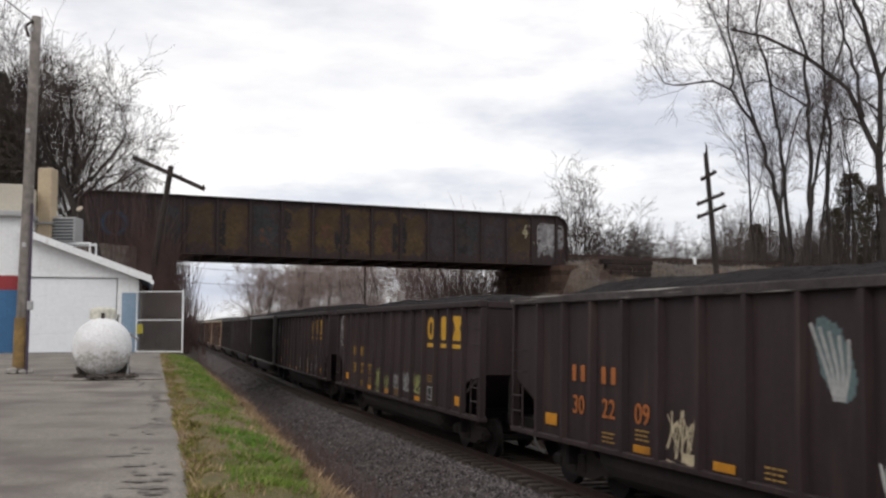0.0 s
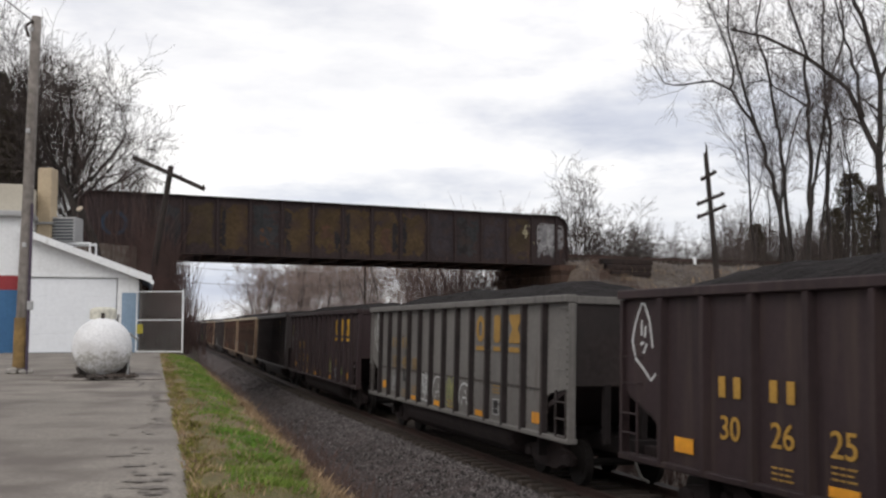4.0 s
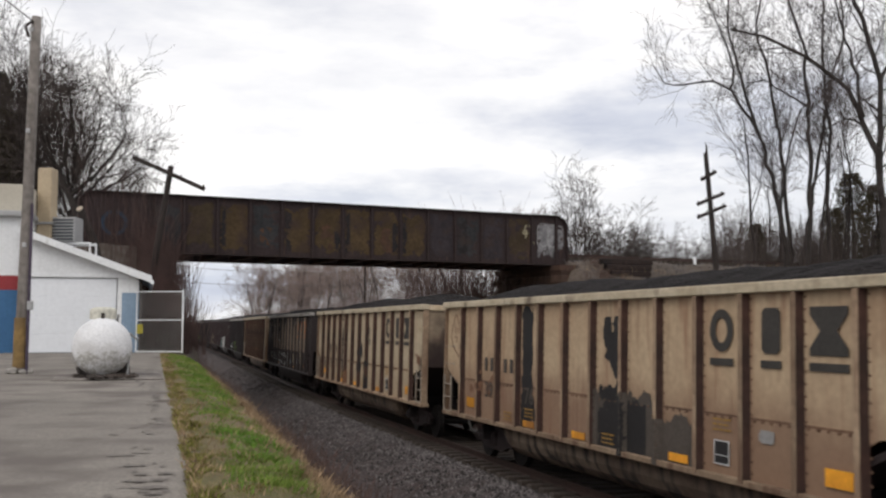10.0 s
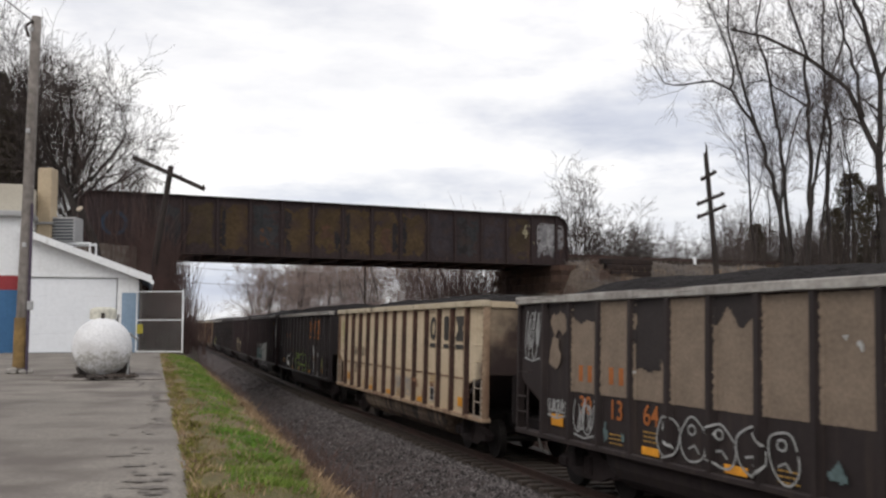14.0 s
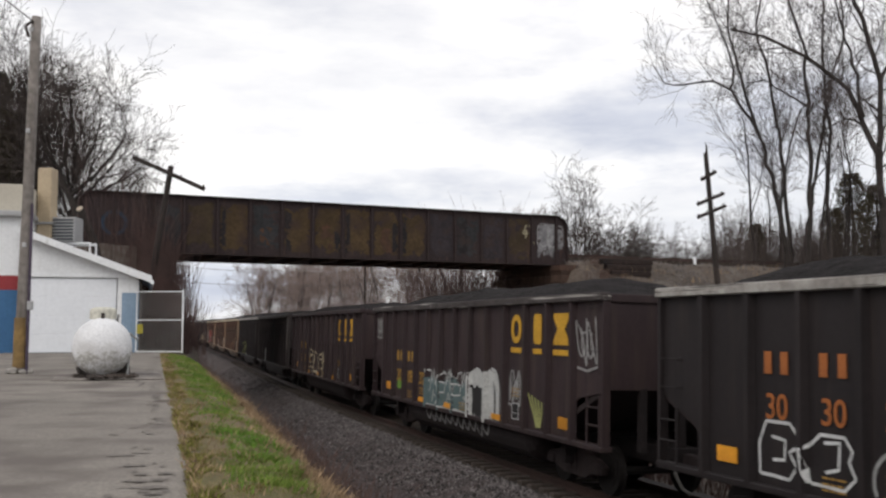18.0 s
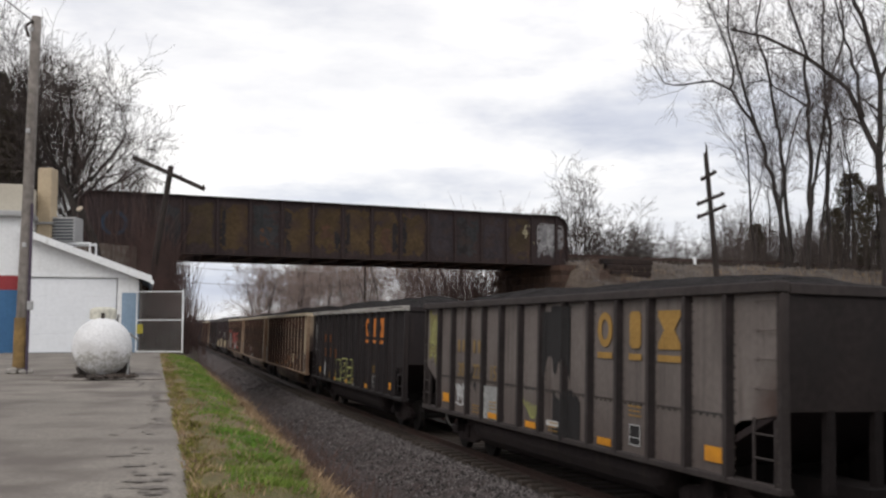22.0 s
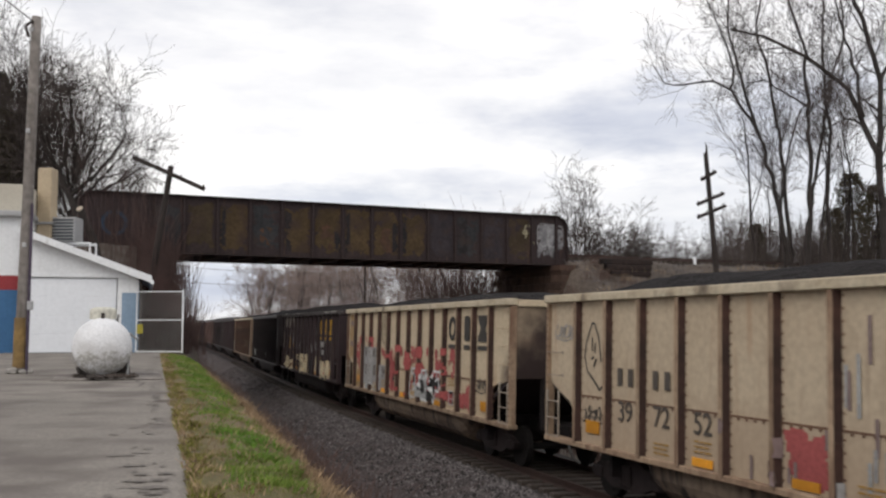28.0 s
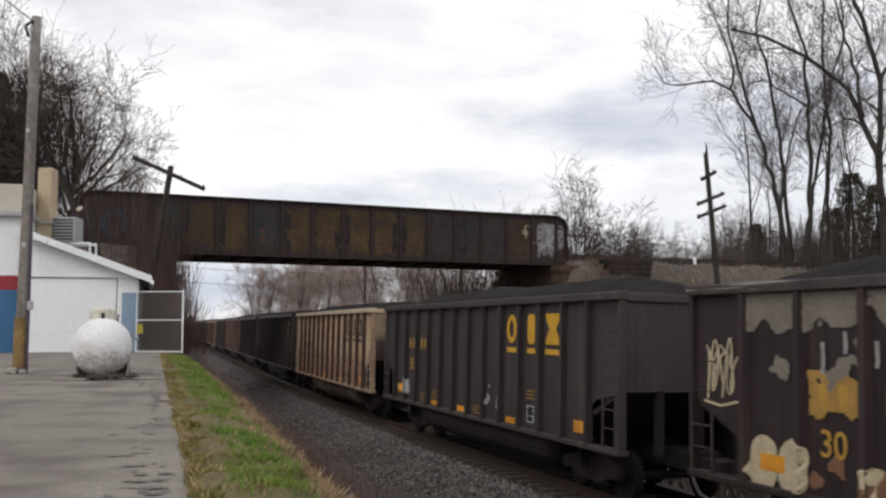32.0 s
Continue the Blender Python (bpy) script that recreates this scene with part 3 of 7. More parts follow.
    ribbon(ring, [(G_L + 1.5 + 0.5 * math.cos(a), G_BOT + 1.25 + 0.5 * math.sin(a)) for a in np.linspace(0, 6.2, 20)], 0.16, lambda a: -0.036)
    ring.ob("spray_tag", bm_, br)
    sq = Geo()
    ribbon(sq, [(u0 - 0.62, G_TOP - 0.55), (u0 - 0.82, G_TOP - 1.0), (u0 - 0.50, G_TOP - 0.98)], 0.08, lambda a: -0.036)
    ribbon(sq, [(u0 - 0.62, G_TOP - 0.80), (u0 - 0.66, G_TOP - 1.25)], 0.08, lambda a: -0.037)
    ribbon(sq, [(u0 - 0.46, G_TOP - 0.58), (u0 - 0.24, G_TOP - 0.60), (u0 - 0.34, G_TOP - 1.2), (u0 - 0.14, G_TOP - 1.55)], 0.08, lambda a: -0.038)
    sq.ob("spray_tag", mat("cream_tag_paint", (0.33, 0.30, 0.20), (0.22, 0.19, 0.12)), br)
    # upper track
    up = empty("upper_track", BRIDGE, "railway track carried over the bridge", "track", kind="structure")
    for v in (1.85, 3.35):
        Geo().box((-60, v - 0.04, UPPER_Z), (95, v + 0.04, UPPER_Z + 0.17)).ob("rail", M_RAIL, up)
    t0 = Geo().box((-0.11, 1.3, UPPER_Z - 0.17), (0.11, 3.9, UPPER_Z - 0.002)).ob("tie", M_TIE, up)
    t0.matrix_basis = Matrix.Translation((-12, 0, 0))
    for k in range(1, 150):
        shared("tie", t0.data, up, Matrix.Translation((-12 + k * 0.55, 0, 0)))
    # abutments of coursed stone
    for name, u0, u1 in (("abutment_right", U_RIGHT, U_RIGHT + 2.6), ("abutment_left", U_LEFT - 3.2, U_LEFT)):
        ab = empty(name, BRIDGE, "rust-stained stone bridge abutment with coursed blocks", "abutment", kind="structure")
        Geo().box((u0 + 0.06, -0.9, -4), (u1 - 0.06, 6.1, G_BOT - 0.36)).ob("core", M_MASONRY, ab)
        Geo().box((u0 - 0.1, -1.0, G_BOT - 0.36), (u1, 6.2, G_BOT - 0.06)).ob("bridge_seat", M_RUSTY, ab)
        rr = random.Random(11)
        meshes = []
        for w in (0.55, 0.75, 0.95):
            o = Geo().box((0, 0, 0), (w - 0.02, 0.1, 0.38), bevel=0.018).ob("stone", M_MASONRY, ab)
            meshes.append((w, o.data))
            o.matrix_basis = Matrix.Translation((u0 + 0.1, -0.98, -3.9))
        z = -2.8
        while z < G_BOT - 0.5:
            u = u0 - (rr.uniform(0, 0.3))
            u = u0
            while u < u1 - 0.4:
                w, me = rr.choice(meshes)
                if u + w > u1 + 0.25:
                    w, me = meshes[0]
                shared("stone", me, ab, Matrix.Translation((u, -0.99 + rr.uniform(-0.02, 0.02), z)))
                u += w
            face_u = u0 + 0.09 if name == "abutment_right" else u1 - 0.09
            v = -0.9
            while v < 5.8:
                w, me = rr.choice(meshes)
                rot = Matrix.Rotation(math.pi / 2, 4, "Z")
                shared("stone", me, ab, Matrix.Translation((face_u + (0.0 if name == "abutment_right" else 0.1), v, z)) @ rot)
                v += w
            z += 0.40
    # wing of old timbers and plate beside the right abutment
    wing = empty("wing_wall", BRIDGE, "dark timber wing wall holding back the embankment", "wall", kind="structure")
    for k in range(4):
        Geo().box((U_RIGHT + 2.0 + 0.25 * (3 - k), -2.1 + 0.05 * k, 3.25 + 0.31 * k), (U_RIGHT + 5.3 - 0.10 * (3 - k), -1.7 + 0.05 * k, 3.54 + 0.31 * k), bevel=0.03).ob("timber", M_TIMBER, wing)


# ---- sprayed marks: squiggles and blots that follow a surface ----
def squiggle(seed, u0, u1, z0, z1, loops):
    r = random.Random(seed)
    pts, n = [], loops * 14
    ph, ph2 = r.uniform(0, 6), r.uniform(0, 6)
    zc, zh = (z0 + z1) / 2, (z1 - z0) / 2
    amp = (u1 - u0) / loops * 0.55
    for i in range(n + 1):
        t = i / n
        a = t * loops * 2 * math.pi
        u = u0 + amp * 0.6 + (u1 - u0 - 1.2 * amp) * t + amp * math.sin(a + ph) * (0.7 + 0.3 * math.sin(a * 0.37 + ph2))
        z = zc + zh * (0.75 * math.cos(a + 0.5 * math.sin(a * 0.5 + ph2)) + 0.25 * math.sin(a * 0.53 + ph2))
        pts.append((u, z))
    return pts


def ribbon(g, pts, width, yface):
    """A flat painted stroke through points (u, z) lying on the surface y = yface(u)."""
    fine = []
    for (a, b), (c, d) in zip(pts, pts[1:]):
        k = max(1, int(math.hypot(c - a, d - b) / 0.07))
        fine += [(a + (c - a) * i / k, b + (d - b) * i / k) for i in range(k)]
    fine.append(pts[-1])
    vs, fs = [], []
    for i, (u, z) in enumerate(fine):
        p, q = fine[max(0, i - 1)], fine[min(len(fine) - 1, i + 1)]
        du, dz = q[0] - p[0], q[1] - p[1]
        ln = math.hypot(du, dz) or 1
        w = width / 2
        for sgn in (-1, 1):
            uu, zz = u - sgn * dz / ln * w, z + sgn * du / ln * w
            vs.append((uu, yface(uu) - 0.00001 * (i + len(g.v)), zz))
        if i:
            k = 2 * i
            fs.append((k - 2, k - 1, k + 1, k))
    g.add(vs, fs)


def blob_panel(name, parent, material, u0, u1, z0, z1, y, cover, seed, cell=0.06, yface=None):
    """An irregular sprayed or worn area, made of the cells where noise is high."""
    g = Geo()
    nu, nz = max(2, int((u1 - u0) / cell)), max(2, int((z1 - z0) / cell))
    cu, cz = (u1 - u0) / nu, (z1 - z0) / nz
    face = yface or (lambda a: y)
    idx = {}

    def corner(i, j):
        if (i, j) not in idx:
            du = noise.noise((i * 0.9, j * 0.9, seed)) * cu * 0.45
            dz = noise.noise((i * 0.9, j * 0.9, seed + 9.5)) * cz * 0.45
            u = u0 + i * cu + du
            idx[(i, j)] = len(g.v)
            g.v.append((u, face(u), z0 + j * cz + dz))
        return idx[(i, j)]

    for i in range(nu):
        for j in range(nz):
            a, b = (i + 0.5) / nu * 2 - 1, (j + 0.5) / nz * 2 - 1
            edge = max(abs(a), abs(b)) ** 4
            val = 0.5 + 0.7 * noise.noise((u0 * 3.1 + i * cu * 2.4, z0 + j * cz * 2.4, seed * 1.7)) + 0.25 * noise.noise((i * cu * 7, j * cz * 7, seed * 0.3))
            if val - edge * 0.55 > 1 - cover:
                g.f.append((corner(i, j), corner(i + 1, j), corner(i + 1, j + 1), corner(i, j + 1)))
    if not g.f:
        g.f.append((corner(0, 0), corner(1, 0), corner(1, 1), corner(0, 1)))
    o = mesh_ob(name, g.v, g.f, material, parent)
    tagged(o, kind="stuff")
    return o


# ---- the coal train ----
CAR_L, PITCH, SPEED, S_FRONT0 = 14.8, 16.26, 9.357, 147.60
TOP, SILL, SHEET = 3.60, 0.93, 1.47
RIBS = [1.18 + 1.037 * k for k in range(13)]
NX = CAR_L / 2


def side_y(u):
    """The visible side's surface at u metres behind the front corner: rib faces stand proud of the sheet."""
    for r in RIBS:
        if abs(u - r) < 0.046:
            return -1.594
        if abs(u - r) < 0.078:
            return -1.594 + (abs(u - r) - 0.046) / 0.032 * (1.594 - SHEET - 0.006)
    return -SHEET - 0.006


BODY = {}


def body_mat(kind):
    if kind in BODY:
        return BODY[kind]
    spec = {
        "black": ((0.0262, 0.0185, 0.0187), (0.0190, 0.0140, 0.0142), (0.040, 0.028, 0.025), (0.52, 0.75)),
        "blue_black": ((0.0232, 0.0183, 0.0186), (0.0165, 0.0130, 0.0134), (0.034, 0.0255, 0.0235), (0.55, 0.78)),
        "brown_black": ((0.0365, 0.0232, 0.0242), (0.0268, 0.0170, 0.0180), (0.050, 0.034, 0.030), (0.50, 0.72)),
        "cool_grey": ((0.170, 0.160, 0.149), (0.134, 0.125, 0.117), (0.105, 0.09, 0.078), (0.60, 0.82)),
        "grey": ((0.172, 0.147, 0.134), (0.125, 0.104, 0.095), (0.078, 0.06, 0.053), (0.56, 0.74)),
        "dull_grey": ((0.058, 0.047, 0.0465), (0.0405, 0.0325, 0.0322), (0.078, 0.064, 0.057), (0.56, 0.74)),
        "beige": ((0.525, 0.43, 0.302), (0.465, 0.368, 0.25), (0.36, 0.22, 0.125), (0.60, 0.86), (0.27, 0.19, 0.125)),
        "dusty_beige": ((0.435, 0.352, 0.252), (0.385, 0.302, 0.21), (0.31, 0.19, 0.115), (0.58, 0.84), (0.22, 0.155, 0.105)),
        "brown_beige": ((0.46, 0.345, 0.225), (0.37, 0.255, 0.16), (0.23, 0.11, 0.066), (0.54, 0.78), (0.14, 0.078, 0.052)),
        "red_brown": ((0.125, 0.072, 0.058), (0.082, 0.049, 0.041), (0.05, 0.034, 0.031), (0.48, 0.68)),
        "patched": ((0.036, 0.027, 0.026), (0.026, 0.0195, 0.019), (0.055, 0.04, 0.034), (0.54, 0.74)),
    }[kind]
    BODY[kind] = mat("car_paint_" + kind, spec[0], spec[1], rough=0.62, big=0.55, fine=11, bump=0.08, fac=0.22, stain=spec[2], stain_at=spec[3], streak=True, vary=0.12, spec=0.25, soot=spec[4] if len(spec) > 4 else tuple(c * 0.55 for c in spec[1]), soot_at=(0.56, 0.80) if len(spec) > 4 else (0.52, 0.72), low={"dusty_beige": ((0.34, 0.25, 0.175), 1.75, 0.5), "beige": ((0.43, 0.325, 0.215), 1.75, 0.5), "brown_beige": ((0.17, 0.09, 0.062), 1.95, 0.65), "grey": ((0.108, 0.085, 0.077), 1.5, 0.5)}.get(kind), blots=((0.065, 0.04, 0.032), ((NX, -1.47, 1.75, 0.72), (-NX, -1.47, 1.55, 0.62))) if len(spec) > 4 or kind == "grey" else None)
    return BODY[kind]


M_RIBDARK = mat("grimy_rib", (0.052, 0.043, 0.041), (0.035, 0.028, 0.027), big=1.3, fine=12, fac=0.4, stain=(0.055, 0.043, 0.04), stain_at=(0.5, 0.7), streak=True, vary=0.2)
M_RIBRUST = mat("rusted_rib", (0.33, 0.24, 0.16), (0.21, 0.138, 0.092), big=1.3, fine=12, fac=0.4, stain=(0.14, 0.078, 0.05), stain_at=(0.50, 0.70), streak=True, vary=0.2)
# rib flanks: shade between ribs put into the colour, over rust on beige cars
M_RIBSIDE = mat("rusted_shaded_rib_flank", (0.066, 0.034, 0.026), (0.038, 0.023, 0.019), big=1.6, fine=12, fac=0.4)
M_FLANKDARK = mat("shaded_rib_flank", (0.028, 0.021, 0.0205), (0.018, 0.014, 0.0138), big=1.6, fine=12, fac=0.4)
M_TUB = mat("sooty_tub", (0.22, 0.165, 0.12), (0.10, 0.07, 0.052), big=0.5, fine=9, fac=0.4, stain=(0.035, 0.028, 0.025), stain_at=(0.48, 0.62), streak=True, vary=0.15)
M_TUBDARK = mat("greasy_black_tub", (0.030, 0.0215, 0.0215), (0.021, 0.0155, 0.0155), big=0.5, fine=9, fac=0.4, stain=(0.032, 0.024, 0.021), stain_at=(0.55, 0.7), streak=True, vary=0.15)
M_COAL = mat("coal", (0.0135, 0.0112, 0.0113), (0.0195, 0.0163, 0.0163), rough=0.85, big=2, fine=16, bump=1.0, fac=0.9, dist=0.08, spec=0.1)
M_TRUCK = mat("greasy_truck_iron", (0.021, 0.0148, 0.0150), (0.028, 0.0195, 0.019), fine=9, rough=0.75)
M_WHEEL = mat("wheel_steel", (0.016, 0.013, 0.012), (0.011, 0.0095, 0.009), rough=0.7, metal=0.2)
M_HOSE = mat("dusty_rubber_hose", (0.10, 0.095, 0.09), (0.06, 0.055, 0.05), fine=9)
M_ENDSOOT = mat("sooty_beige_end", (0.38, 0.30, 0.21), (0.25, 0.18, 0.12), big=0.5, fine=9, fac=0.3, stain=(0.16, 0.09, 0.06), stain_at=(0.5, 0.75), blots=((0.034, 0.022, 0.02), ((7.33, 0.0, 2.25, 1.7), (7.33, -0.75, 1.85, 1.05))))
# grey cars' end sheets, much darker than their sides
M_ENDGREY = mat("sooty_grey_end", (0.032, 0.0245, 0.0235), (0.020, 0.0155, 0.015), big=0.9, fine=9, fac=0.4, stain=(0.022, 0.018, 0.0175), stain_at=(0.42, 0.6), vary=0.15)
M_RIVET = mat("rust_rivet", (0.17, 0.095, 0.06), (0.10, 0.06, 0.042), fine=12, bump=0)
# end recess parts: the recess's shade is painted in with near-black colours
M_HOLE = mat("sooty_shaded_steel", (0.027, 0.019, 0.019), (0.035, 0.025, 0.024), fine=8)
M_DEEP = mat("shaded_black_steel", (0.0125, 0.0092, 0.0092), (0.017, 0.0125, 0.0125), fine=8)
M_LADDER = mat("worn_ladder_steel", (0.34, 0.30, 0.25), (0.20, 0.15, 0.11), rough=0.6, fine=14)
M_AMBER = mat("amber_reflector", (0.68, 0.30, 0.025), (0.55, 0.23, 0.025), rough=0.5, fac=0.25, bump=0.02, big=3, stain=(0.30, 0.13, 0.03), stain_at=(0.52, 0.75), vary=0.3)
M_PALETOP = mat("scuffed_chord", (0.040, 0.032, 0.031), (0.068, 0.058, 0.055), big=2.2, fine=12, fac=0.4, stain=(0.36, 0.34, 0.31), stain_at=(0.55, 0.63), streak="along")
M_WHITETOP = mat("whitened_chord", (0.40, 0.38, 0.35), (0.24, 0.22, 0.20), big=2.2, fine=12, fac=0.4, stain=(0.06, 0.05, 0.045), stain_at=(0.54, 0.60), streak="along")
M_BEIGETOP = mat("pale_beige_chord", (0.50, 0.43, 0.32), (0.40, 0.33, 0.23), big=1.2, fine=12, fac=0.3, stain=(0.10, 0.075, 0.055), stain_at=(0.60, 0.72))
PAINT = {}


def paint(kind):
    cols = {"yellow": (0.60, 0.33, 0.03), "orange": (0.62, 0.20, 0.035), "dark": (0.05, 0.045, 0.04), "faded": (0.36, 0.21, 0.055), "white": (0.62, 0.62, 0.61), "silver": (0.34, 0.34, 0.33), "green": (0.155, 0.22, 0.06), "leaf_green": (0.17, 0.33, 0.05), "ochre": (0.36, 0.24, 0.12), "olive": (0.215, 0.185, 0.075), "mauve": (0.22, 0.16, 0.15),
            "lime": (0.34, 0.345, 0.13), "red": (0.35, 0.085, 0.08), "cream": (0.49, 0.41, 0.275), "teal": (0.11, 0.155, 0.155), "soot": (0.022, 0.02, 0.02), "patch_black": (0.033, 0.026, 0.025), "grey": (0.30, 0.29, 0.28), "tan": (0.225, 0.172, 0.128), "peel": (0.20, 0.175, 0.145), "chalk": (0.48, 0.48, 0.46), "rust": (0.19, 0.10, 0.06), "pink": (0.5, 0.2, 0.2)}
    cols.update({"yellow_worn": (0.44, 0.25, 0.05), "orange_worn": (0.38, 0.125, 0.035), "dark_worn": (0.085, 0.07, 0.058), "faded_worn": (0.27, 0.18, 0.075)})
    if kind not in PAINT:
        PAINT[kind] = mat("sprayed_" + kind, cols[kind], tuple(c * 0.8 for c in cols[kind]), rough=0.7, big=3, fine=18, fac=0.35, bump=0.03)
    return PAINT[kind]


CAR_MESH = {}


def shared_meshes():
    """The meshes that all cars have in common, in the car's space: x forward, y away from the yard, z up from the rail."""

    def keep(name, g):
        o = g.ob(name, M_TRUCK)
        CAR_MESH[name] = o.data
        bpy.data.objects.remove(o)

    # side sheet with its cut-away ends
    for sg, nm in ((-1, "side_sheet"), (1, "far_side_sheet")):
        lo = SILL + 0.10
        prof = [(NX - 1.15, lo), (NX - 1.15, 1.70), (NX - 0.95, 1.80), (NX - 0.55, 1.86), (NX - 0.04, 1.95), (NX - 0.04, TOP - 0.06), (-NX + 0.04, TOP - 0.06), (-NX + 0.04, 2.05), (-NX + 0.40, 1.88), (-NX + 0.85, 1.70), (-NX + 1.05, 1.45), (-NX + 1.27, 1.30), (-NX + 1.27, lo)]
        keep(nm, Geo().prism(prof, 1, sg * SHEET - 0.012, sg * SHEET + 0.012))
    # rib: a pressed hat section
    z0, z1 = SILL + 0.08, TOP - 0.13
    keep("rib", Geo().prism([(-0.078, -SHEET - 0.004), (-0.046, -1.59), (0.046, -1.59), (0.078, -SHEET - 0.004)], 2, z0, z1))
    keep("top_chord", Geo().box((-NX, -1.61, TOP - 0.14), (NX, -1.40, TOP), bevel=0.015))
    keep("end_chord", Geo().box((-0.10, -1.395, TOP - 0.16), (0.06, 1.395, TOP - 0.02), bevel=0.012))
    keep("side_sill", Geo().box((-NX, -1.58, SILL + 0.03), (NX, -1.36, SILL + 0.125), bevel=0.015))
    keep("corner_post", Geo().box((-0.02, -0.07, SILL + 0.1), (0.055, 0.07, TOP - 0.15)))
    # end sheet: upright above, then sloping in under the load
    g = Geo()
    g.prism([(NX - 0.05, TOP - 0.1), (NX - 0.05, 1.98), (NX - 0.11, 1.98), (NX - 0.11, TOP - 0.1)], 1, -1.455, 1.455)
    keep("end_sheet", g)
    keep("slope_sheet", Geo().prism([(NX - 0.06, 1.975), (NX - 2.3, 0.98), (NX - 2.3, 1.06), (NX - 0.12, 2.05), (NX - 0.12, 1.975)], 1, -1.455, 1.455))
    # rounded tub under the sill
    prof = [(1.40 * math.copysign(abs(math.cos(a)) ** 0.55, math.cos(a)), SILL + 0.02 - 0.66 * math.sin(a) ** 0.8) for a in np.linspace(0, math.pi, 13)]
    g = Geo()
    xs = [(-4.35, 0.30), (-4.15, 0.8), (-3.9, 1.0), (3.9, 1.0), (4.15, 0.8), (4.35, 0.30)]
    vs, fs = [], []
    for k, (x, sc) in enumerate(xs):
        vs += [(x, y * (0.9 + 0.1 * sc), SILL + 0.05 + (z - SILL - 0.05) * sc) for y, z in prof]
        if k:
            fs += [((k - 1) * 13 + j, (k - 1) * 13 + j + 1, k * 13 + j + 1, k * 13 + j) for j in range(12)]
    fs += [tuple(range(13)), tuple(range(65, 78))]
    keep("tub", g.add(vs, fs))
    # floor and centre sill, with added plates that block the view through the ends
    keep("centre_sill", Geo().prism([(NX - 0.15, 0.75), (NX - 0.15, 1.93), (NX - 2.3, 0.97), (NX - 2.3, 0.75)], 1, 1.05, 1.09).prism([(-NX + 0.15, 0.75), (-NX + 0.15, 1.93), (-NX + 2.3, 0.97), (-NX + 2.3, 0.75)], 1, 1.05, 1.09).box((-NX - 0.1, -0.28, 0.72), (NX + 0.1, 0.28, 1.02)).box((-NX + 1.9, -1.3, 0.55), (-NX + 2.0, 1.3, 1.1)).box((NX - 2.0, -1.3, 0.55), (NX - 1.9, 1.3, 1.1)))
    # coupler
    g = Geo().box((0, -0.09, 0.74), (0.42, 0.09, 0.94), bevel=0.02).box((0.40, -0.17, 0.70), (0.66, 0.15, 0.98), bevel=0.05).box((0.60, 0.04, 0.71), (0.70, 0.15, 0.97), bevel=0.03)
    keep("coupler", g)
    keep("brake_hose", Geo().tube([(0.2, -0.35, 0.78), (0.34, -0.38, 0.6), (0.45, -0.34, 0.42), (0.6, -0.28, 0.36)], 0.028, 6))
    # ladder between corner post and first rib
    keep("ladder_rung", Geo().tube([(0.02, -1.56, 0), (0.47, -1.56, 0)], 0.016, 6))
    keep("ladder_rail", Geo().tube([(0, -1.55, 0.98), (0, -1.55, 1.88)], 0.023, 6))
    g = Geo().tube([(-0.22, -SHEET - 0.01, 0), (-0.22, -1.555, 0), (0.24, -1.555, 0), (0.24, -SHEET - 0.01, 0)], 0.0085, 5)
    g.box((-0.25, -SHEET - 0.022, -0.03), (-0.19, -SHEET - 0.004, 0.03), bevel=0.006)
    keep("grab_iron", g)
    g = Geo()
    z = SILL + 0.16
    while z < TOP - 0.2:
        g.box((-0.012, -1.565, z), (0.016, -1.545, z + 0.026))
        z += 0.13
    keep("post_rivets", g)
    g = Geo()
    z = SILL + 0.2
    while z < TOP - 0.2:
        for dx in (-0.104, 0.104):
            g.box((dx - 0.014, -SHEET - 0.022, z), (dx + 0.014, -SHEET - 0.003, z + 0.028))
        z += 0.15
    keep("rivet_row", g)
    g = Geo().box((-6.3, -SHEET - 0.018, 1.83), (6.3, -SHEET - 0.004, 1.86))
    x = -6.25
    while x < 6.25:
        g.box((x, -SHEET - 0.03, 1.80), (x + 0.035, -SHEET - 0.004, 1.828))
        x += 0.17
    keep("riveted_seam", g)
    # end posts seen in the dark cut-away
    g = Geo()
    g.box((-0.07, -0.06, 0.95), (0.05, 0.06, 2.0))
    keep("end_post", g)
    # truck
    g = Geo()
    fr = [(-1.15, 0.52), (-0.9, 0.62), (-0.55, 0.66), (-0.35, 0.80), (0.35, 0.80), (0.55, 0.66), (0.9, 0.62), (1.15, 0.52), (1.12, 0.38), (0.82, 0.40), (0.45, 0.26), (-0.45, 0.26), (-0.82, 0.40), (-1.12, 0.38)]
    g.prism(fr, 1, -1.06, -0.93)
    for x in (-0.12, 0.0, 0.12):
        g.tube([(x, -1.08, 0.34), (x, -1.08, 0.66)], 0.055, 7)
    for x in (-0.9, 0.9):
        g.box((x - 0.14, -1.10, 0.36), (x + 0.14, -0.92, 0.56), bevel=0.03)
    keep("side_frame", g)
    keep("bolster", Geo().box((-0.2, -0.92, 0.45), (0.2, 0.92, 0.72), bevel=0.04))
    g = Geo()
    n = 20
    for y0, y1, r0, r1 in ((-0.065, -0.05, 0.30, 0.41), (-0.05, 0.05, 0.42, 0.42), (0.05, 0.075, 0.45, 0.45)):
        g.prism([(r0 * math.cos(2 * math.pi * k / n), r0 * math.sin(2 * math.pi * k / n)) for k in range(n)], 1, y0, y1)
    keep("wheel", g)
    keep("axle", Geo().tube([(0, -1.0, 0), (0, 1.0, 0)], 0.075, 8))
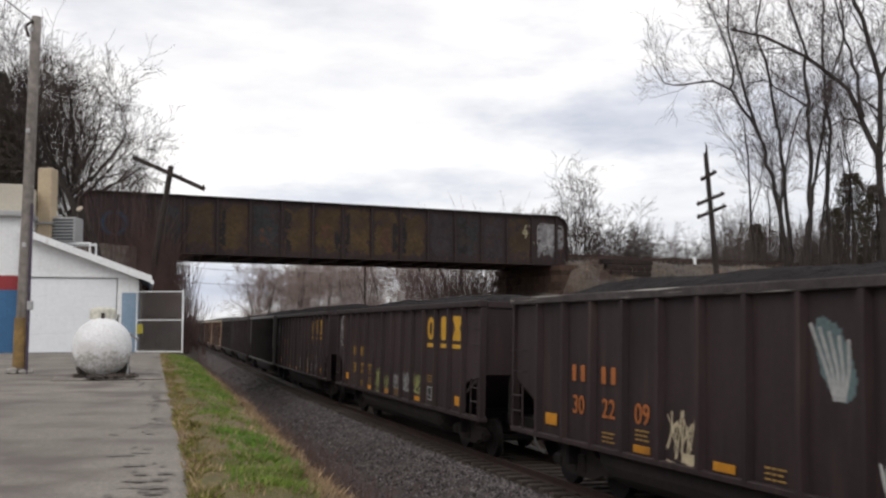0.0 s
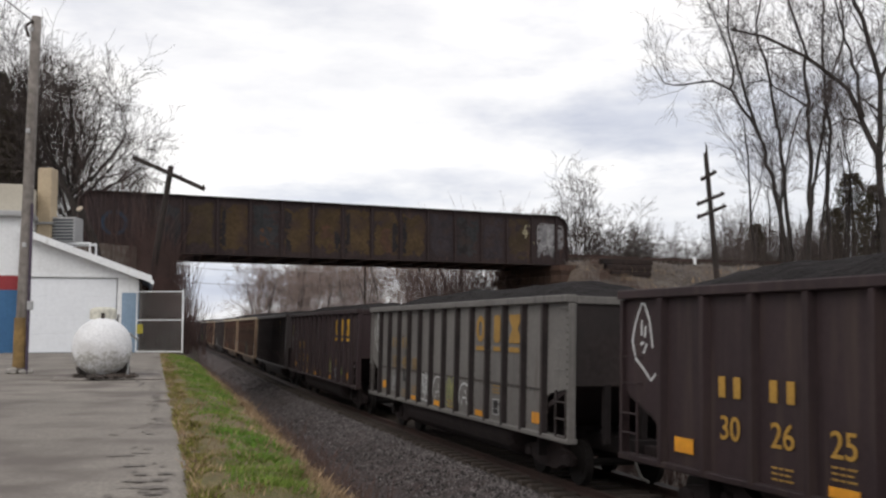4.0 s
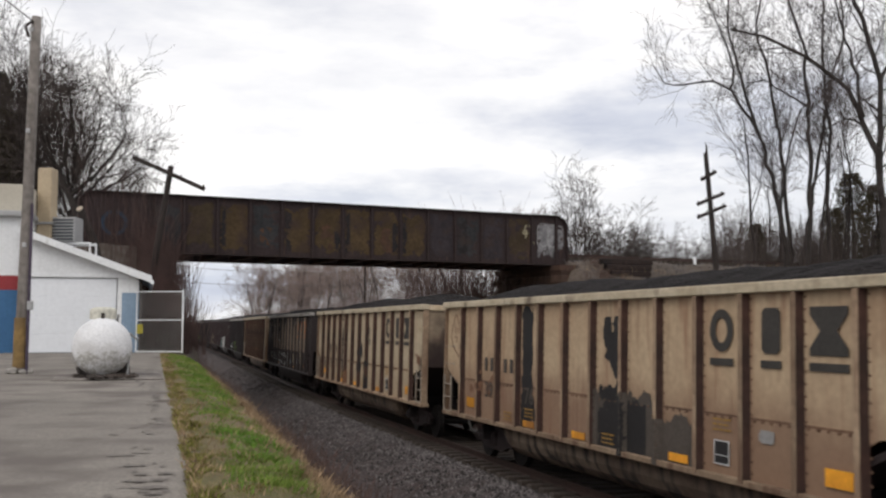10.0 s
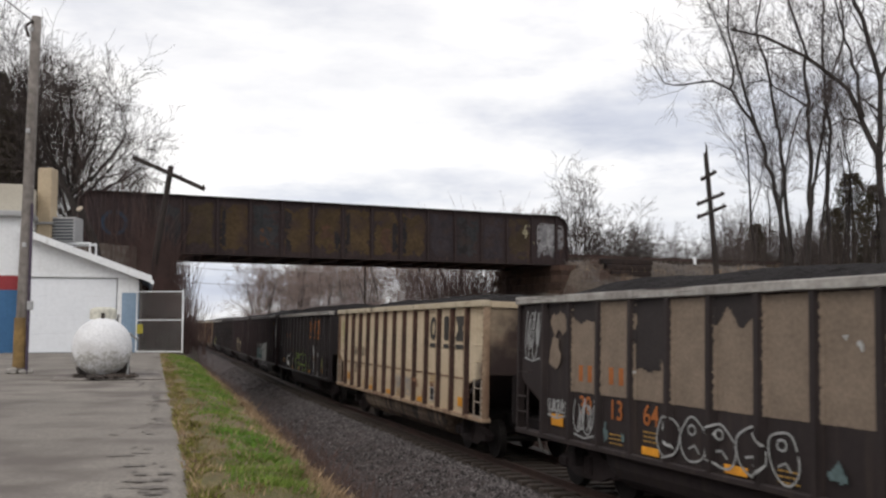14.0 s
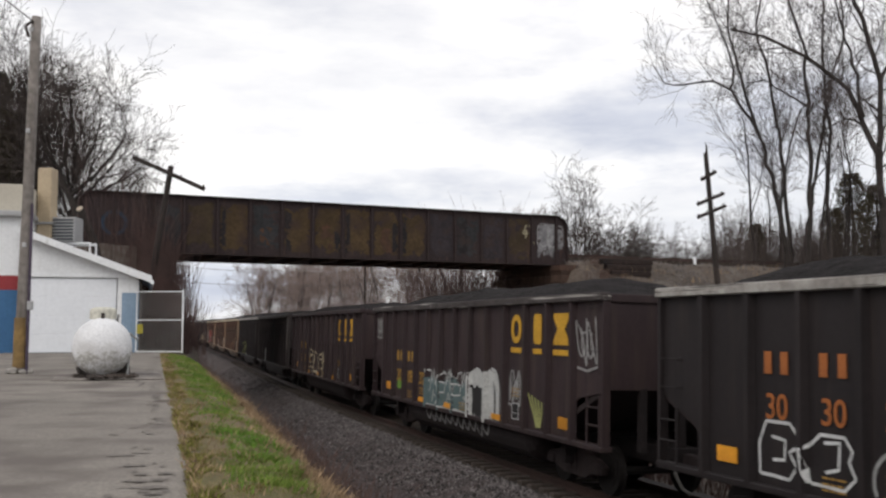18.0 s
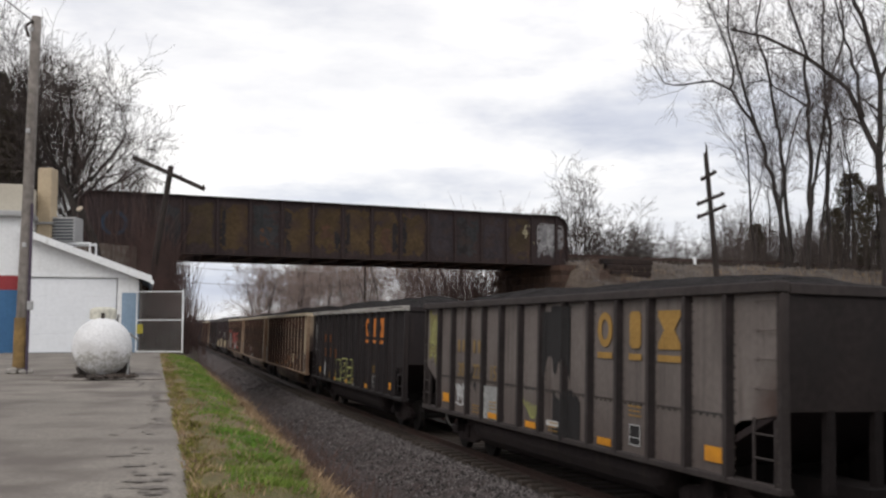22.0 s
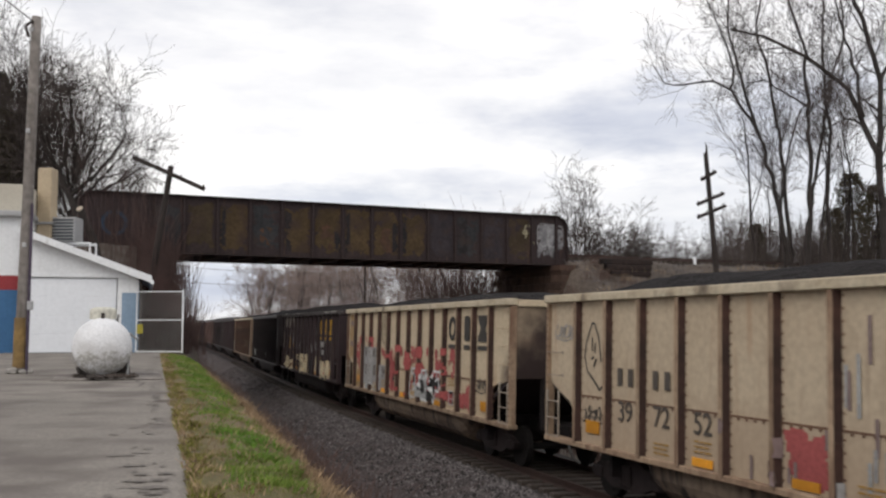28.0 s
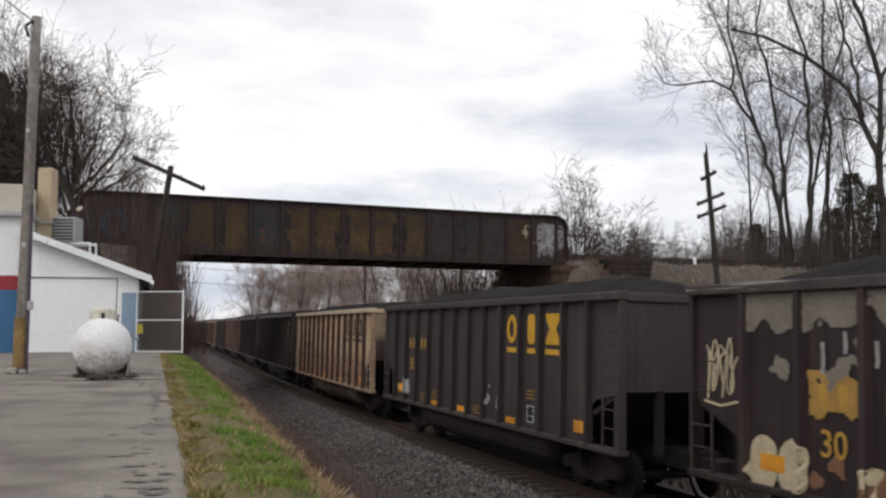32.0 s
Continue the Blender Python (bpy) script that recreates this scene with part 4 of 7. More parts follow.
    # heaped coal: several different loads
    for k in range(4):
        vs, fs = [], []
        nx, ny = 72, 14
        for i in range(nx + 1):
            for j in range(ny + 1):
                x, y = -NX + 0.12 + (CAR_L - 0.24) * i / nx, -1.38 + 2.76 * j / ny
                ex = min(1.0, (NX - 0.1 - abs(x)) / 1.9)
                ey = 1 - (abs(y) / 1.4) ** 2.2
                z = TOP - 0.16 + ((0.38, 0.34, 0.42, 0.44)[k] + 0.10 * noise.noise((x * 0.35, k * 7.7, 1))) * max(0, ex) ** 0.8 * ey + 0.05 * noise.noise((x * 2.1, y * 2.1, k * 5.0)) + 0.03 * noise.noise((x * 6, y * 6, k))
                vs.append((x, y, z))
        for i in range(nx):
            for j in range(ny):
                a = i * (ny + 1) + j
                fs.append((a, a + ny + 1, a + ny + 2, a + 1))
        keep("coal_load_%d" % k, Geo().add(vs, fs))
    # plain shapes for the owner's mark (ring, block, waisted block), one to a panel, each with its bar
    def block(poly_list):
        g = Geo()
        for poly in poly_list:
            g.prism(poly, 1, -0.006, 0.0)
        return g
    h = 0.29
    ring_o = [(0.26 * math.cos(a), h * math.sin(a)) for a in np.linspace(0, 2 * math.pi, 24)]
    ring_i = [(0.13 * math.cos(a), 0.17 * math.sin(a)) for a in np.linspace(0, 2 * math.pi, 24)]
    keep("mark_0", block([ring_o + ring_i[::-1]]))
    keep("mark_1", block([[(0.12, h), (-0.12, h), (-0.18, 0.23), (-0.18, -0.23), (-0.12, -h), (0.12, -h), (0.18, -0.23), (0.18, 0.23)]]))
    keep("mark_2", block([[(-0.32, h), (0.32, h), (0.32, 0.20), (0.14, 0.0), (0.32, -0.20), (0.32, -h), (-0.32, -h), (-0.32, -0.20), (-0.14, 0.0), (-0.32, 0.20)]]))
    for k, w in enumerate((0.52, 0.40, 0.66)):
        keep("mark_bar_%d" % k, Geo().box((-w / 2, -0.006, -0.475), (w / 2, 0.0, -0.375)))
    # reporting mark as two pairs of plain bars
    keep("mark_bars", Geo().box((-0.07, -0.006, -0.14), (0.07, 0.0, 0.14)))
    keep("reflector", Geo().box((-0.225, -0.012, -0.105), (0.225, 0.0, 0.105)))
    keep("reflector_low", Geo().box((-0.24, -0.012, -0.06), (0.24, 0.0, 0.06)))
    g = Geo()
    for a, b in (((-0.2, -0.19), (0.2, -0.172)), ((-0.2, 0.172), (0.2, 0.19)), ((-0.2, -0.172), (-0.184, 0.172)), ((0.184, -0.172), (0.2, 0.172)), ((-0.184, -0.05), (0.184, -0.038))):
        g.box((a[0], -0.006, a[1]), (b[0], 0.0, b[1]))
    keep("data_box", g)
    keep("data_panel", Geo().box((-0.19, -0.004, -0.19), (0.19, 0.0, 0.19)))
    g = Geo()
    for k in range(3):
        for a, b in ((-0.2, -0.09), (-0.06, 0.02), (0.05, 0.2 - 0.05 * (k % 2))):
            g.box((a, -0.006, -0.09 + 0.07 * k), (b, 0.0, -0.066 + 0.07 * k))
    keep("data_lines", g)


TEXT = {}


def digits_mesh(s):
    if s not in TEXT:
        c = bpy.data.curves.new("digits", "FONT")
        c.body, c.size, c.extrude, c.align_x, c.align_y = s, 0.45, 0.003, "CENTER", "CENTER"
        c.offset = 0.003
        o = new("digits", c)
        me = bpy.data.meshes.new_from_object(o.evaluated_get(bpy.context.evaluated_depsgraph_get()))
        bpy.data.objects.remove(o)
        TEXT[s] = me
    return TEXT[s]


def panel_u(k):
    return 1.70 + 1.037 * k


def put(name, key, material, parent, m, label=""):
    me = CAR_MESH[key]
    tag = key + "|" + material.name
    if tag not in CAR_MESH:
        me = me.copy()
        me.materials.clear()
        me.materials.append(material)
        # flanks get the darker, shaded copy; rib faces keep the plain one
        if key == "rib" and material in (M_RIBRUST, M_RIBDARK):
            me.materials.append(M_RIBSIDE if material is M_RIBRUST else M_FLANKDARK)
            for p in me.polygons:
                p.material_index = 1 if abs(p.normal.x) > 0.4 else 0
        CAR_MESH[tag] = me
    o = shared(name, CAR_MESH[tag], parent, m)
    if label:
        tagged(o, label)
    return o


TR = Matrix.Translation
FLIP = Matrix.Rotation(math.pi, 4, "Z")


def spray(car, what, x0, x1, z0, z1, material, seed, size, lift):
    """One sprayed mark on the visible side, between x0 and x1 and the heights z0 and z1."""
    rng = random.Random(seed)
    xc, w, zc, h = (x0 + x1) / 2, (x1 - x0) / 2, (z0 + z1) / 2, (z1 - z0) / 2

    def yface(x):
        return side_y(NX - x) - lift

    def strokes(lists, width):
        g = Geo()
        for pts in lists:
            ribbon(g, [(xc + a * w, zc + b * h) for a, b in pts], width, yface)
        tagged(mesh_ob("graffiti_stroke", g.v, g.f, material, car), kind="stuff")

    if what == "line":
        g = Geo()
        n = max(1, round((x1 - x0) / 1.04))
        wide = (size or 0.045) * 0.72
        for k in range(n):
            a = x0 + (x1 - x0) * k / n
            b = x0 + (x1 - x0) * (k + 1) / n
            ribbon(g, squiggle(seed + k, a + 0.05, b - 0.05, z0, z1, 4), wide, yface)
            ribbon(g, squiggle(seed + k + 50, a + 0.1, b - 0.1, z0 + h * 0.3, z1 - h * 0.2, 3), wide * 0.8, yface)
            ribbon(g, [(a + 0.08, z0 + 0.02), ((a + b) / 2, z0 - 0.03), (b - 0.06, z0 + 0.05)], wide, yface)
        tagged(mesh_ob("graffiti_stroke", g.v, g.f, material, car), kind="stuff")
    elif what == "blocks":
        n = max(1, round((x1 - x0) / 0.95))
        lists = []
        for k in range(n):
            c = -1 + (2 * k + 1) / n
            q = 0.86 / n
            top = rng.uniform(0.75, 1.0)
            j = [rng.uniform(-0.18, 0.18) for _ in range(8)]
            lists.append([(c - q * (0.9 + j[0]), -0.9), (c - q * (0.95 + j[1]), 0.2), (c - q * (0.6 + j[2]), top), (c + q * (0.4 + j[3]), top), (c + q * (0.9 + j[4]), 0.35), (c + q * (0.5 + j[5]), 0.0), (c + q * (0.9 + j[6]), -0.5), (c + q * (0.5 + j[7]), -0.95), (c - q * 0.3, -0.9), (c - q * 0.9, -0.9)])
            lists.append([(c - q * 0.35, 0.45 + j[0]), (c + q * 0.3, 0.4 + j[1]), (c + q * 0.25, -0.3), (c - q * 0.3, -0.35 + j[2])])
        strokes(lists, (size or 0.06) * 0.85)
    elif what == "arches":
        n = max(1, round((x1 - x0) / 0.95))
        lists = []
        for k in range(n):
            c, q = -1 + (2 * k + 1) / n, 1.0 / n
            top = rng.uniform(0.7, 1.0)
            lists.append([(c + q * math.cos(a) * 0.92, -0.3 + (top + 0.3) * math.sin(a)) for a in np.linspace(math.pi * 1.15, -0.15 * math.pi, 15)] + [(c + q * 0.7, -1)])
            lists.append([(c - q * 0.5, -0.9), (c - q * 0.3, -0.35), (c + q * 0.2, -0.3), (c + q * 0.4, -0.8)])
            lists.append([(c + q * 0.1, 0.25), (c + q * 0.12, -0.05)])
        strokes(lists, (size or 0.05) * 0.85)
    elif what == "spikes":
        n = max(1, round((x1 - x0) / 1.0))
        lists = []
        for k in range(n):
            c, q = -1 + (2 * k + 1) / n, 0.92 / n
            j = [rng.uniform(-0.12, 0.12) for _ in range(8)]
            lists.append([(c - q * 0.95, -0.95), (c - q * (0.85 + j[0]), 0.95 + j[1]), (c - q * 0.62, 0.55), (c - q * (0.30 + j[2]), 0.85), (c + q * 0.05, 0.85 + j[3]), (c + q * 0.15, 0.2), (c + q * (0.45 + j[4]), 0.95), (c + q * 0.62, 0.1), (c + q * (0.9 + j[5]), 0.7), (c + q * 0.95, -0.6), (c + q * 0.5, -0.95), (c - q * 0.95, -0.85)])
            lists.append([(c - q * 0.7, 0.35), (c - q * 0.1, 0.3), (c - q * 0.1, -0.15), (c - q * 0.7, -0.2), (c - q * 0.7, 0.35)])
            lists.append([(c + q * 0.2, -0.7), (c + q * 0.4, -0.15), (c + q * 0.7, -0.5)])
        strokes(lists, (size or 0.05) * 0.85)
    elif what == "scallop":
        g = Geo()
        n = max(2, round((x1 - x0) / 0.42))
        pts = [(x0 + (x1 - x0) * i / (n * 6), z1 - (z1 - z0) * abs(math.sin(math.pi * i / 6)) * (0.6 + 0.4 * noise.noise((i // 6 * 1.7, 0, seed)))) for i in range(n * 6 + 1)]
        ribbon(g, pts, size or 0.05, lambda a: 0.0)
        vs = []
        for x, y, z in g.v:
            sn = min(1.0, max(0.0, (SILL + 0.02 - z) / 0.66)) ** 1.25
            vs.append((x, -1.40 * max(0.0, 1 - sn * sn) ** 0.275 - 0.014, z))
        tagged(mesh_ob("graffiti_stroke", vs, g.f, material, car), kind="stuff")
    elif what == "rings":
        # outlined round letters
        n = max(1, round((x1 - x0) / 0.62))
        lists = []
        for k in range(n):
            c, q = -1 + (2 * k + 1) / n, 1.02 / n
            top, lean = rng.uniform(0.75, 1.0), rng.uniform(-0.2, 0.2)
            lists.append([(c + q * (math.cos(a) * (0.92 + 0.1 * math.sin(2 * a + k)) + lean * math.sin(a)), (top if math.sin(a) > 0 else 0.92) * math.sin(a) * (1 + 0.08 * math.cos(3 * a + k))) for a in np.linspace(0.3, 6.4, 22)])
            if rng.random() < 0.55:
                lists.append([(c + q * (0.28 * math.cos(a) - 0.1), 0.4 + 0.2 * math.sin(a)) for a in np.linspace(0, 6.28, 9)])
            lists.append([(c - q * 0.35, -0.35 + rng.uniform(-0.1, 0.1)), (c + q * 0.1, -0.2), (c + q * 0.45, -0.5)])
        strokes(lists, (size or 0.04) * 0.85)
    elif what == "runs":
        lists = []
        for k in range(max(4, int((x1 - x0) / 1.037 * 3))):
            a = rng.uniform(-0.98, 0.98)
            b = rng.uniform(-0.7, 0.9)
            lists.append([(a, b), (a + 0.004, b - rng.uniform(0.1, 0.4)), (a, max(-1, b - rng.uniform(0.4, 0.7)))])
        strokes(lists, 0.06)
    elif what == "bubbles":
        n = max(1, int(size))
        for k in range(n):
            cx, q = x0 + (x1 - x0) * (k + 0.5) / n, (x1 - x0) / n * 0.47
            zt, zb = z1 - rng.uniform(0, 0.12) * (z1 - z0), z0
            g = Geo()
            cells = 12
            rows = []
            for i in range(15):
                z = zb + (zt - zb) * i / 14
                f = i / 14
                half = q * (1 if f < 0.55 else max(0.15, math.sqrt(max(0.0, 1 - ((f - 0.55) / 0.46) ** 2)))) * (0.72 + 0.28 * min(1, f * 5)) * (1 + 0.07 * math.sin(f * 9 + k))
                off = 0.06 * q * math.sin(f * 5 + seed)
                rows.append([(cx + off + half * (2 * j / cells - 1), z) for j in range(cells + 1)])
            for i, row in enumerate(rows):
                g.v += [(x, yface(x), z) for x, z in row]
                if i:
                    g.f += [((i - 1) * 13 + j, (i - 1) * 13 + j + 1, i * 13 + j + 1, i * 13 + j) for j in range(cells)]
            mesh_ob("sprayed_letter", g.v, g.f, material, car)
    elif what == "fan":
        strokes([[(-0.9 + 0.35 * k, 0.95 - 0.1 * k), (-0.3 + 0.2 * k, -0.2), (0.0 + 0.08 * k, -0.95)] for k in range(5)], size or 0.07)
    elif what == "hook":
        strokes([[(-0.8, 0.9), (0.2, 0.75), (0.75, 0.1), (0.7, -0.6), (0.1, -0.95), (-0.8, -0.8)]], size or 0.14)
    elif what == "hood":
        pts = [(0.55, -0.15), (0.35, 0.55), (0.05, 0.95), (-0.15, 0.98), (-0.55, 0.45), (-0.72, 0.0), (-0.5, -0.45), (0.0, -0.7), (0.45, -0.97), (0.75, -0.8)]
        strokes([pts, ((-0.12, 0.55), (-0.14, 0.15)), ((0.12, 0.4), (0.06, 0.1)), ((-0.2, -0.08), (0.0, -0.02)), ((0.2, -0.05), (-0.02, -0.3))], size or 0.045)
    elif what == "fill":
        blob_panel("sprayed_patch", car, material, x0, x1, z0, z1, 0, size or 0.62, seed, 0.032, yface)
    else:
        drops = [(rng.uniform(-0.95, 0.95), rng.uniform(-0.8, 0.85), rng.uniform(0.05, 0.13)) for _ in range(int(9 * w))]

        def inside(a, b):
            if what == "rect":
                return max(abs(a), abs(b)) < 0.97
            if what == "arch":
                return abs(a) < 0.95 and (b < 0.35 or (a * a / 0.9 + ((b - 0.35) / 0.63) ** 2) < 1)
            if what == "leaf":
                p, q = a * 0.8 + b * 0.55, b * 0.8 - a * 0.55
                return (p / 0.55) ** 2 + (q / 1.0) ** 2 < 1 + 0.3 * noise.noise((a * 4, b * 4, seed))
            if what == "spots":
                return any(((a - da) * w / dr) ** 2 + ((b - db) * h / (dr * 1.3)) ** 2 < 1 for da, db, dr in drops)
            if what == "edge":
                return b < 0.55 + 0.5 * noise.noise((a * 2.3 * w, 0.0, seed)) + 0.25 * noise.noise((a * 8 * w, 0.0, seed))
            if what == "drip":
                return b > -0.2 + 1.1 * noise.noise((a * 3.1 * w, 0.0, seed)) and abs(a) < 0.97
            return True
        g = Geo()
        cell = 0.03
        nu, nz = max(2, int((x1 - x0) / cell)), max(2, int((z1 - z0) / cell))
        idx = {}

        def corner(i, j):
            if (i, j) not in idx:
                x = x0 + (x1 - x0) * i / nu + 0.012 * noise.noise((i * 0.7, j * 0.7, seed))
                idx[(i, j)] = len(g.v)
                g.v.append((x, yface(x), z0 + (z1 - z0) * j / nz + 0.012 * noise.noise((i * 0.7, j * 0.7, seed + 5))))
            return idx[(i, j)]
        for i in range(nu):
            for j in range(nz):
                if inside((i + 0.5) / nu * 2 - 1, (j + 0.5) / nz * 2 - 1):
                    g.f.append((corner(i, j), corner(i + 1, j), corner(i + 1, j + 1), corner(i, j + 1)))
        if g.f:
            tagged(mesh_ob("sprayed_patch", g.v, g.f, material, car), kind="stuff")


def build_car(spec, index):
    kind, mark, number, label = spec[:4]
    car = empty("coal_car", Matrix(), label, "rail car", "coal train")
    body = body_mat(kind)
    light = kind in ("beige", "brown_beige", "dusty_beige")
    greyish = kind in ("grey", "cool_grey")
    short = greyish or kind in ("dull_grey", "blue_black")
    row = 0.36 if short else 0.0
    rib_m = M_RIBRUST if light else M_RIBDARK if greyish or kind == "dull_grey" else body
    chord_m = M_BEIGETOP if light else M_WHITETOP if kind in ("blue_black", "patched") else M_PALETOP if "pale_top" in spec[4] else M_RIBDARK if kind == "grey" else body
    put("side_sheet", "side_sheet", body, car, Matrix())
    put("side_sheet", "far_side_sheet", body, car, Matrix())
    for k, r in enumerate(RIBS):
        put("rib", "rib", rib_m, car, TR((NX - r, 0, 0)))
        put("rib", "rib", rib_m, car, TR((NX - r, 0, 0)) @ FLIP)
        if light or greyish or kind == "dull_grey":
            tagged(put("rivets", "rivet_row", M_RIVET if light else M_IRON, car, TR((NX - r, 0, 0))), kind="stuff")
    for sgn in (Matrix(), FLIP):
        put("top_chord", "top_chord", chord_m, car, sgn)
        put("side_sill", "side_sill", M_RIBRUST if light else M_RIBDARK if kind == "grey" else body, car, sgn)
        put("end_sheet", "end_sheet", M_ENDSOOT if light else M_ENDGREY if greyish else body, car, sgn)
        put("slope_sheet", "slope_sheet", M_HOLE, car, sgn, "black sloping floor sheet, soot and recess shade in its colour")
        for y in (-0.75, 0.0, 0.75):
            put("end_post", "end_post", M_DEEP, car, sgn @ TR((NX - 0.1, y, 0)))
        put("end_chord", "end_chord", chord_m if kind == "grey" else body, car, sgn @ TR((NX - 0.06, 0, 0)))
        cp = put("coupler", "coupler", M_TRUCK, car, sgn @ TR((NX + 0.05, 0, 0)))
        put("brake_hose", "brake_hose", M_HOSE, car, sgn @ TR((NX + 0.02, 0, 0)))
        for y in (-1.48, 1.48):
            put("corner_post", "corner_post", rib_m if light or kind == "grey" else body, car, sgn @ TR((NX - 0.06, y, 0)))
    for x in (NX - 0.58, -NX + 0.06):
        lad = new("ladder")
        lad.parent = car
        lad.matrix_basis = TR((x, 0, 0))
        for z in (1.06, 1.38, 1.68):
            put("rung", "ladder_rung", M_LADDER if light else rib_m, lad, TR((0, 0, z)))
        for dx in (0.02, 0.47):
            put("rail", "ladder_rail", M_LADDER if light else rib_m, lad, TR((dx, 0, 0)))
    for z in (2.25, 2.62, 2.99, 3.36):
        put("grab_iron", "grab_iron", body, car, TR((NX - 0.34, 0, z)))
    for z in (2.15, 2.56):
        put("grab_iron", "grab_iron", M_LADDER if light else body, car, TR((-NX + 0.32, 0, z)) @ Matrix.Rotation(math.pi, 4, "Y"))
    if light or greyish:
        for x in (NX - 0.06, -NX + 0.06):
            tagged(put("rivets", "post_rivets", M_RIVET if light else M_IRON, car, TR((x, 0, 0))), kind="stuff")
    if light or greyish:
        put("riveted_seam", "riveted_seam", M_RIVET if light else M_IRON, car, Matrix())
    put("tub", "tub", M_TUB if light else M_TUBDARK, car, Matrix())
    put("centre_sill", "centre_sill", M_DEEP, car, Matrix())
    put("coal_load", "coal_load_%d" % (index % 4), M_COAL, car, Matrix(), "heaped black coal")
    for x in (5.35, -5.35):
        tr = new("truck")
        tr.parent = car
        tr.matrix_basis = TR((x, 0, 0))
        put("side_frame", "side_frame", M_TRUCK, tr, Matrix())
        put("side_frame", "side_frame", M_TRUCK, tr, FLIP)
        put("bolster", "bolster", M_TRUCK, tr, Matrix())
        for wx in (-0.9, 0.9):
            put("axle", "axle", M_WHEEL, tr, TR((wx, 0, 0.43)))
            put("wheel", "wheel", M_WHEEL, tr, TR((wx, -0.77, 0.43)))
            put("wheel", "wheel", M_WHEEL, tr, TR((wx, 0.77, 0.43)) @ FLIP)
    yf = -SHEET - 0.030
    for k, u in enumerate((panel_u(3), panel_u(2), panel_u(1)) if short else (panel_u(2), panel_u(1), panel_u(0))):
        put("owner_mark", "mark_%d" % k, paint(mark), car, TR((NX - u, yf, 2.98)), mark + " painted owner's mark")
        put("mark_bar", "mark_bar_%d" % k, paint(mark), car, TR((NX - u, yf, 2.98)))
    for u in (panel_u(10), panel_u(9)):
        for dx in (-0.16, 0.16):
            put("reporting_mark", "mark_bars", paint(mark + "_worn"), car, TR((NX - u + dx, yf, 2.22 + row)))
    for k, u in enumerate((panel_u(10), panel_u(9), panel_u(8))):
        two = number[2 * k:2 * k + 2]
        if two.strip():
            me = digits_mesh(two)
            tag = two + "|" + mark
            if tag not in CAR_MESH:
                CAR_MESH[tag] = me.copy()
                CAR_MESH[tag].materials.clear()
                CAR_MESH[tag].materials.append(paint(mark + "_worn"))
            shared("car_number", CAR_MESH[tag], car, TR((NX - u, yf, 1.66 + row)) @ Matrix.Rotation(math.pi / 2, 4, "X"))
    put("reflector", "reflector", M_AMBER, car, TR((NX - 1.55, yf, 1.30)), "amber reflector plate")
    put("reflector", "reflector", M_AMBER, car, TR((NX - panel_u(11), yf, 1.34)), "amber reflector plate")
    for u in (panel_u(8), panel_u(6), panel_u(3)):
        put("reflector", "reflector_low", M_AMBER, car, TR((NX - u, yf, 1.14)), "amber reflector plate")
    put("data_panel", "data_panel", paint("soot"), car, TR((NX - panel_u(2), yf + 0.002, 1.34)) @ Matrix.Diagonal((0.85, 1, 0.85, 1)))
    put("data_box", "data_box", paint("white"), car, TR((NX - panel_u(2), yf, 1.34)) @ Matrix.Diagonal((0.85, 1, 0.85, 1)))
    for u, z in ((panel_u(9), 1.22), (panel_u(2), 1.72), (panel_u(5), 1.2), (panel_u(8), 1.36)):
        tagged(put("data_stencil", "data_lines", paint("faded"), car, TR((NX - u, yf, z))), kind="stuff")
    for num, op in enumerate(spec[5]):
        what, k0, k1, z0, z1, colour = op[:6]
        seed = op[6] if len(op) > 6 else index * 13 + num
        size = op[7] if len(op) > 7 else 0
        spray(car, what, NX - panel_u(k1) - 0.45, NX - panel_u(k0) + 0.45, z0, z1, paint(colour), seed, size, 0.012 + 0.0012 * num)
    # the body rides low on its springs
    for ob in car.children:
        if not ob.name.startswith("truck"):
            ob.matrix_basis = TR((0, 0, (0.0 if ob.name.startswith("coal_load") else -0.075))) @ ob.matrix_basis
    if short:
        car.scale = (0.942, 1, 1)
    return car


HOOD = ("hood", 12.05, 12.05, 2.2, 3.4, "white")
DARK = "dark brown-black steel coal car with orange marks, heaped with coal"
BEIGE = "beige steel coal car with rusty ribs, heaped with coal"
GREY = "dusty grey steel coal car with faded yellow marks, heaped with coal"
BLACK = "black steel coal car with orange marks, spray tags and coal"
TAN_PATCH = [("rect", k, k, 1.86, 3.47, "tan", 36 + k) for k in range(11)] + [("drip", k, k, 2.9, 3.47, "patch_black", 60 + k) for k in (1, 3, 6, 8, 10)] + [("fill", k, k, 2.3, 3.1, "chalk", 80 + k, 0.2) for k in (1, 4, 8)]
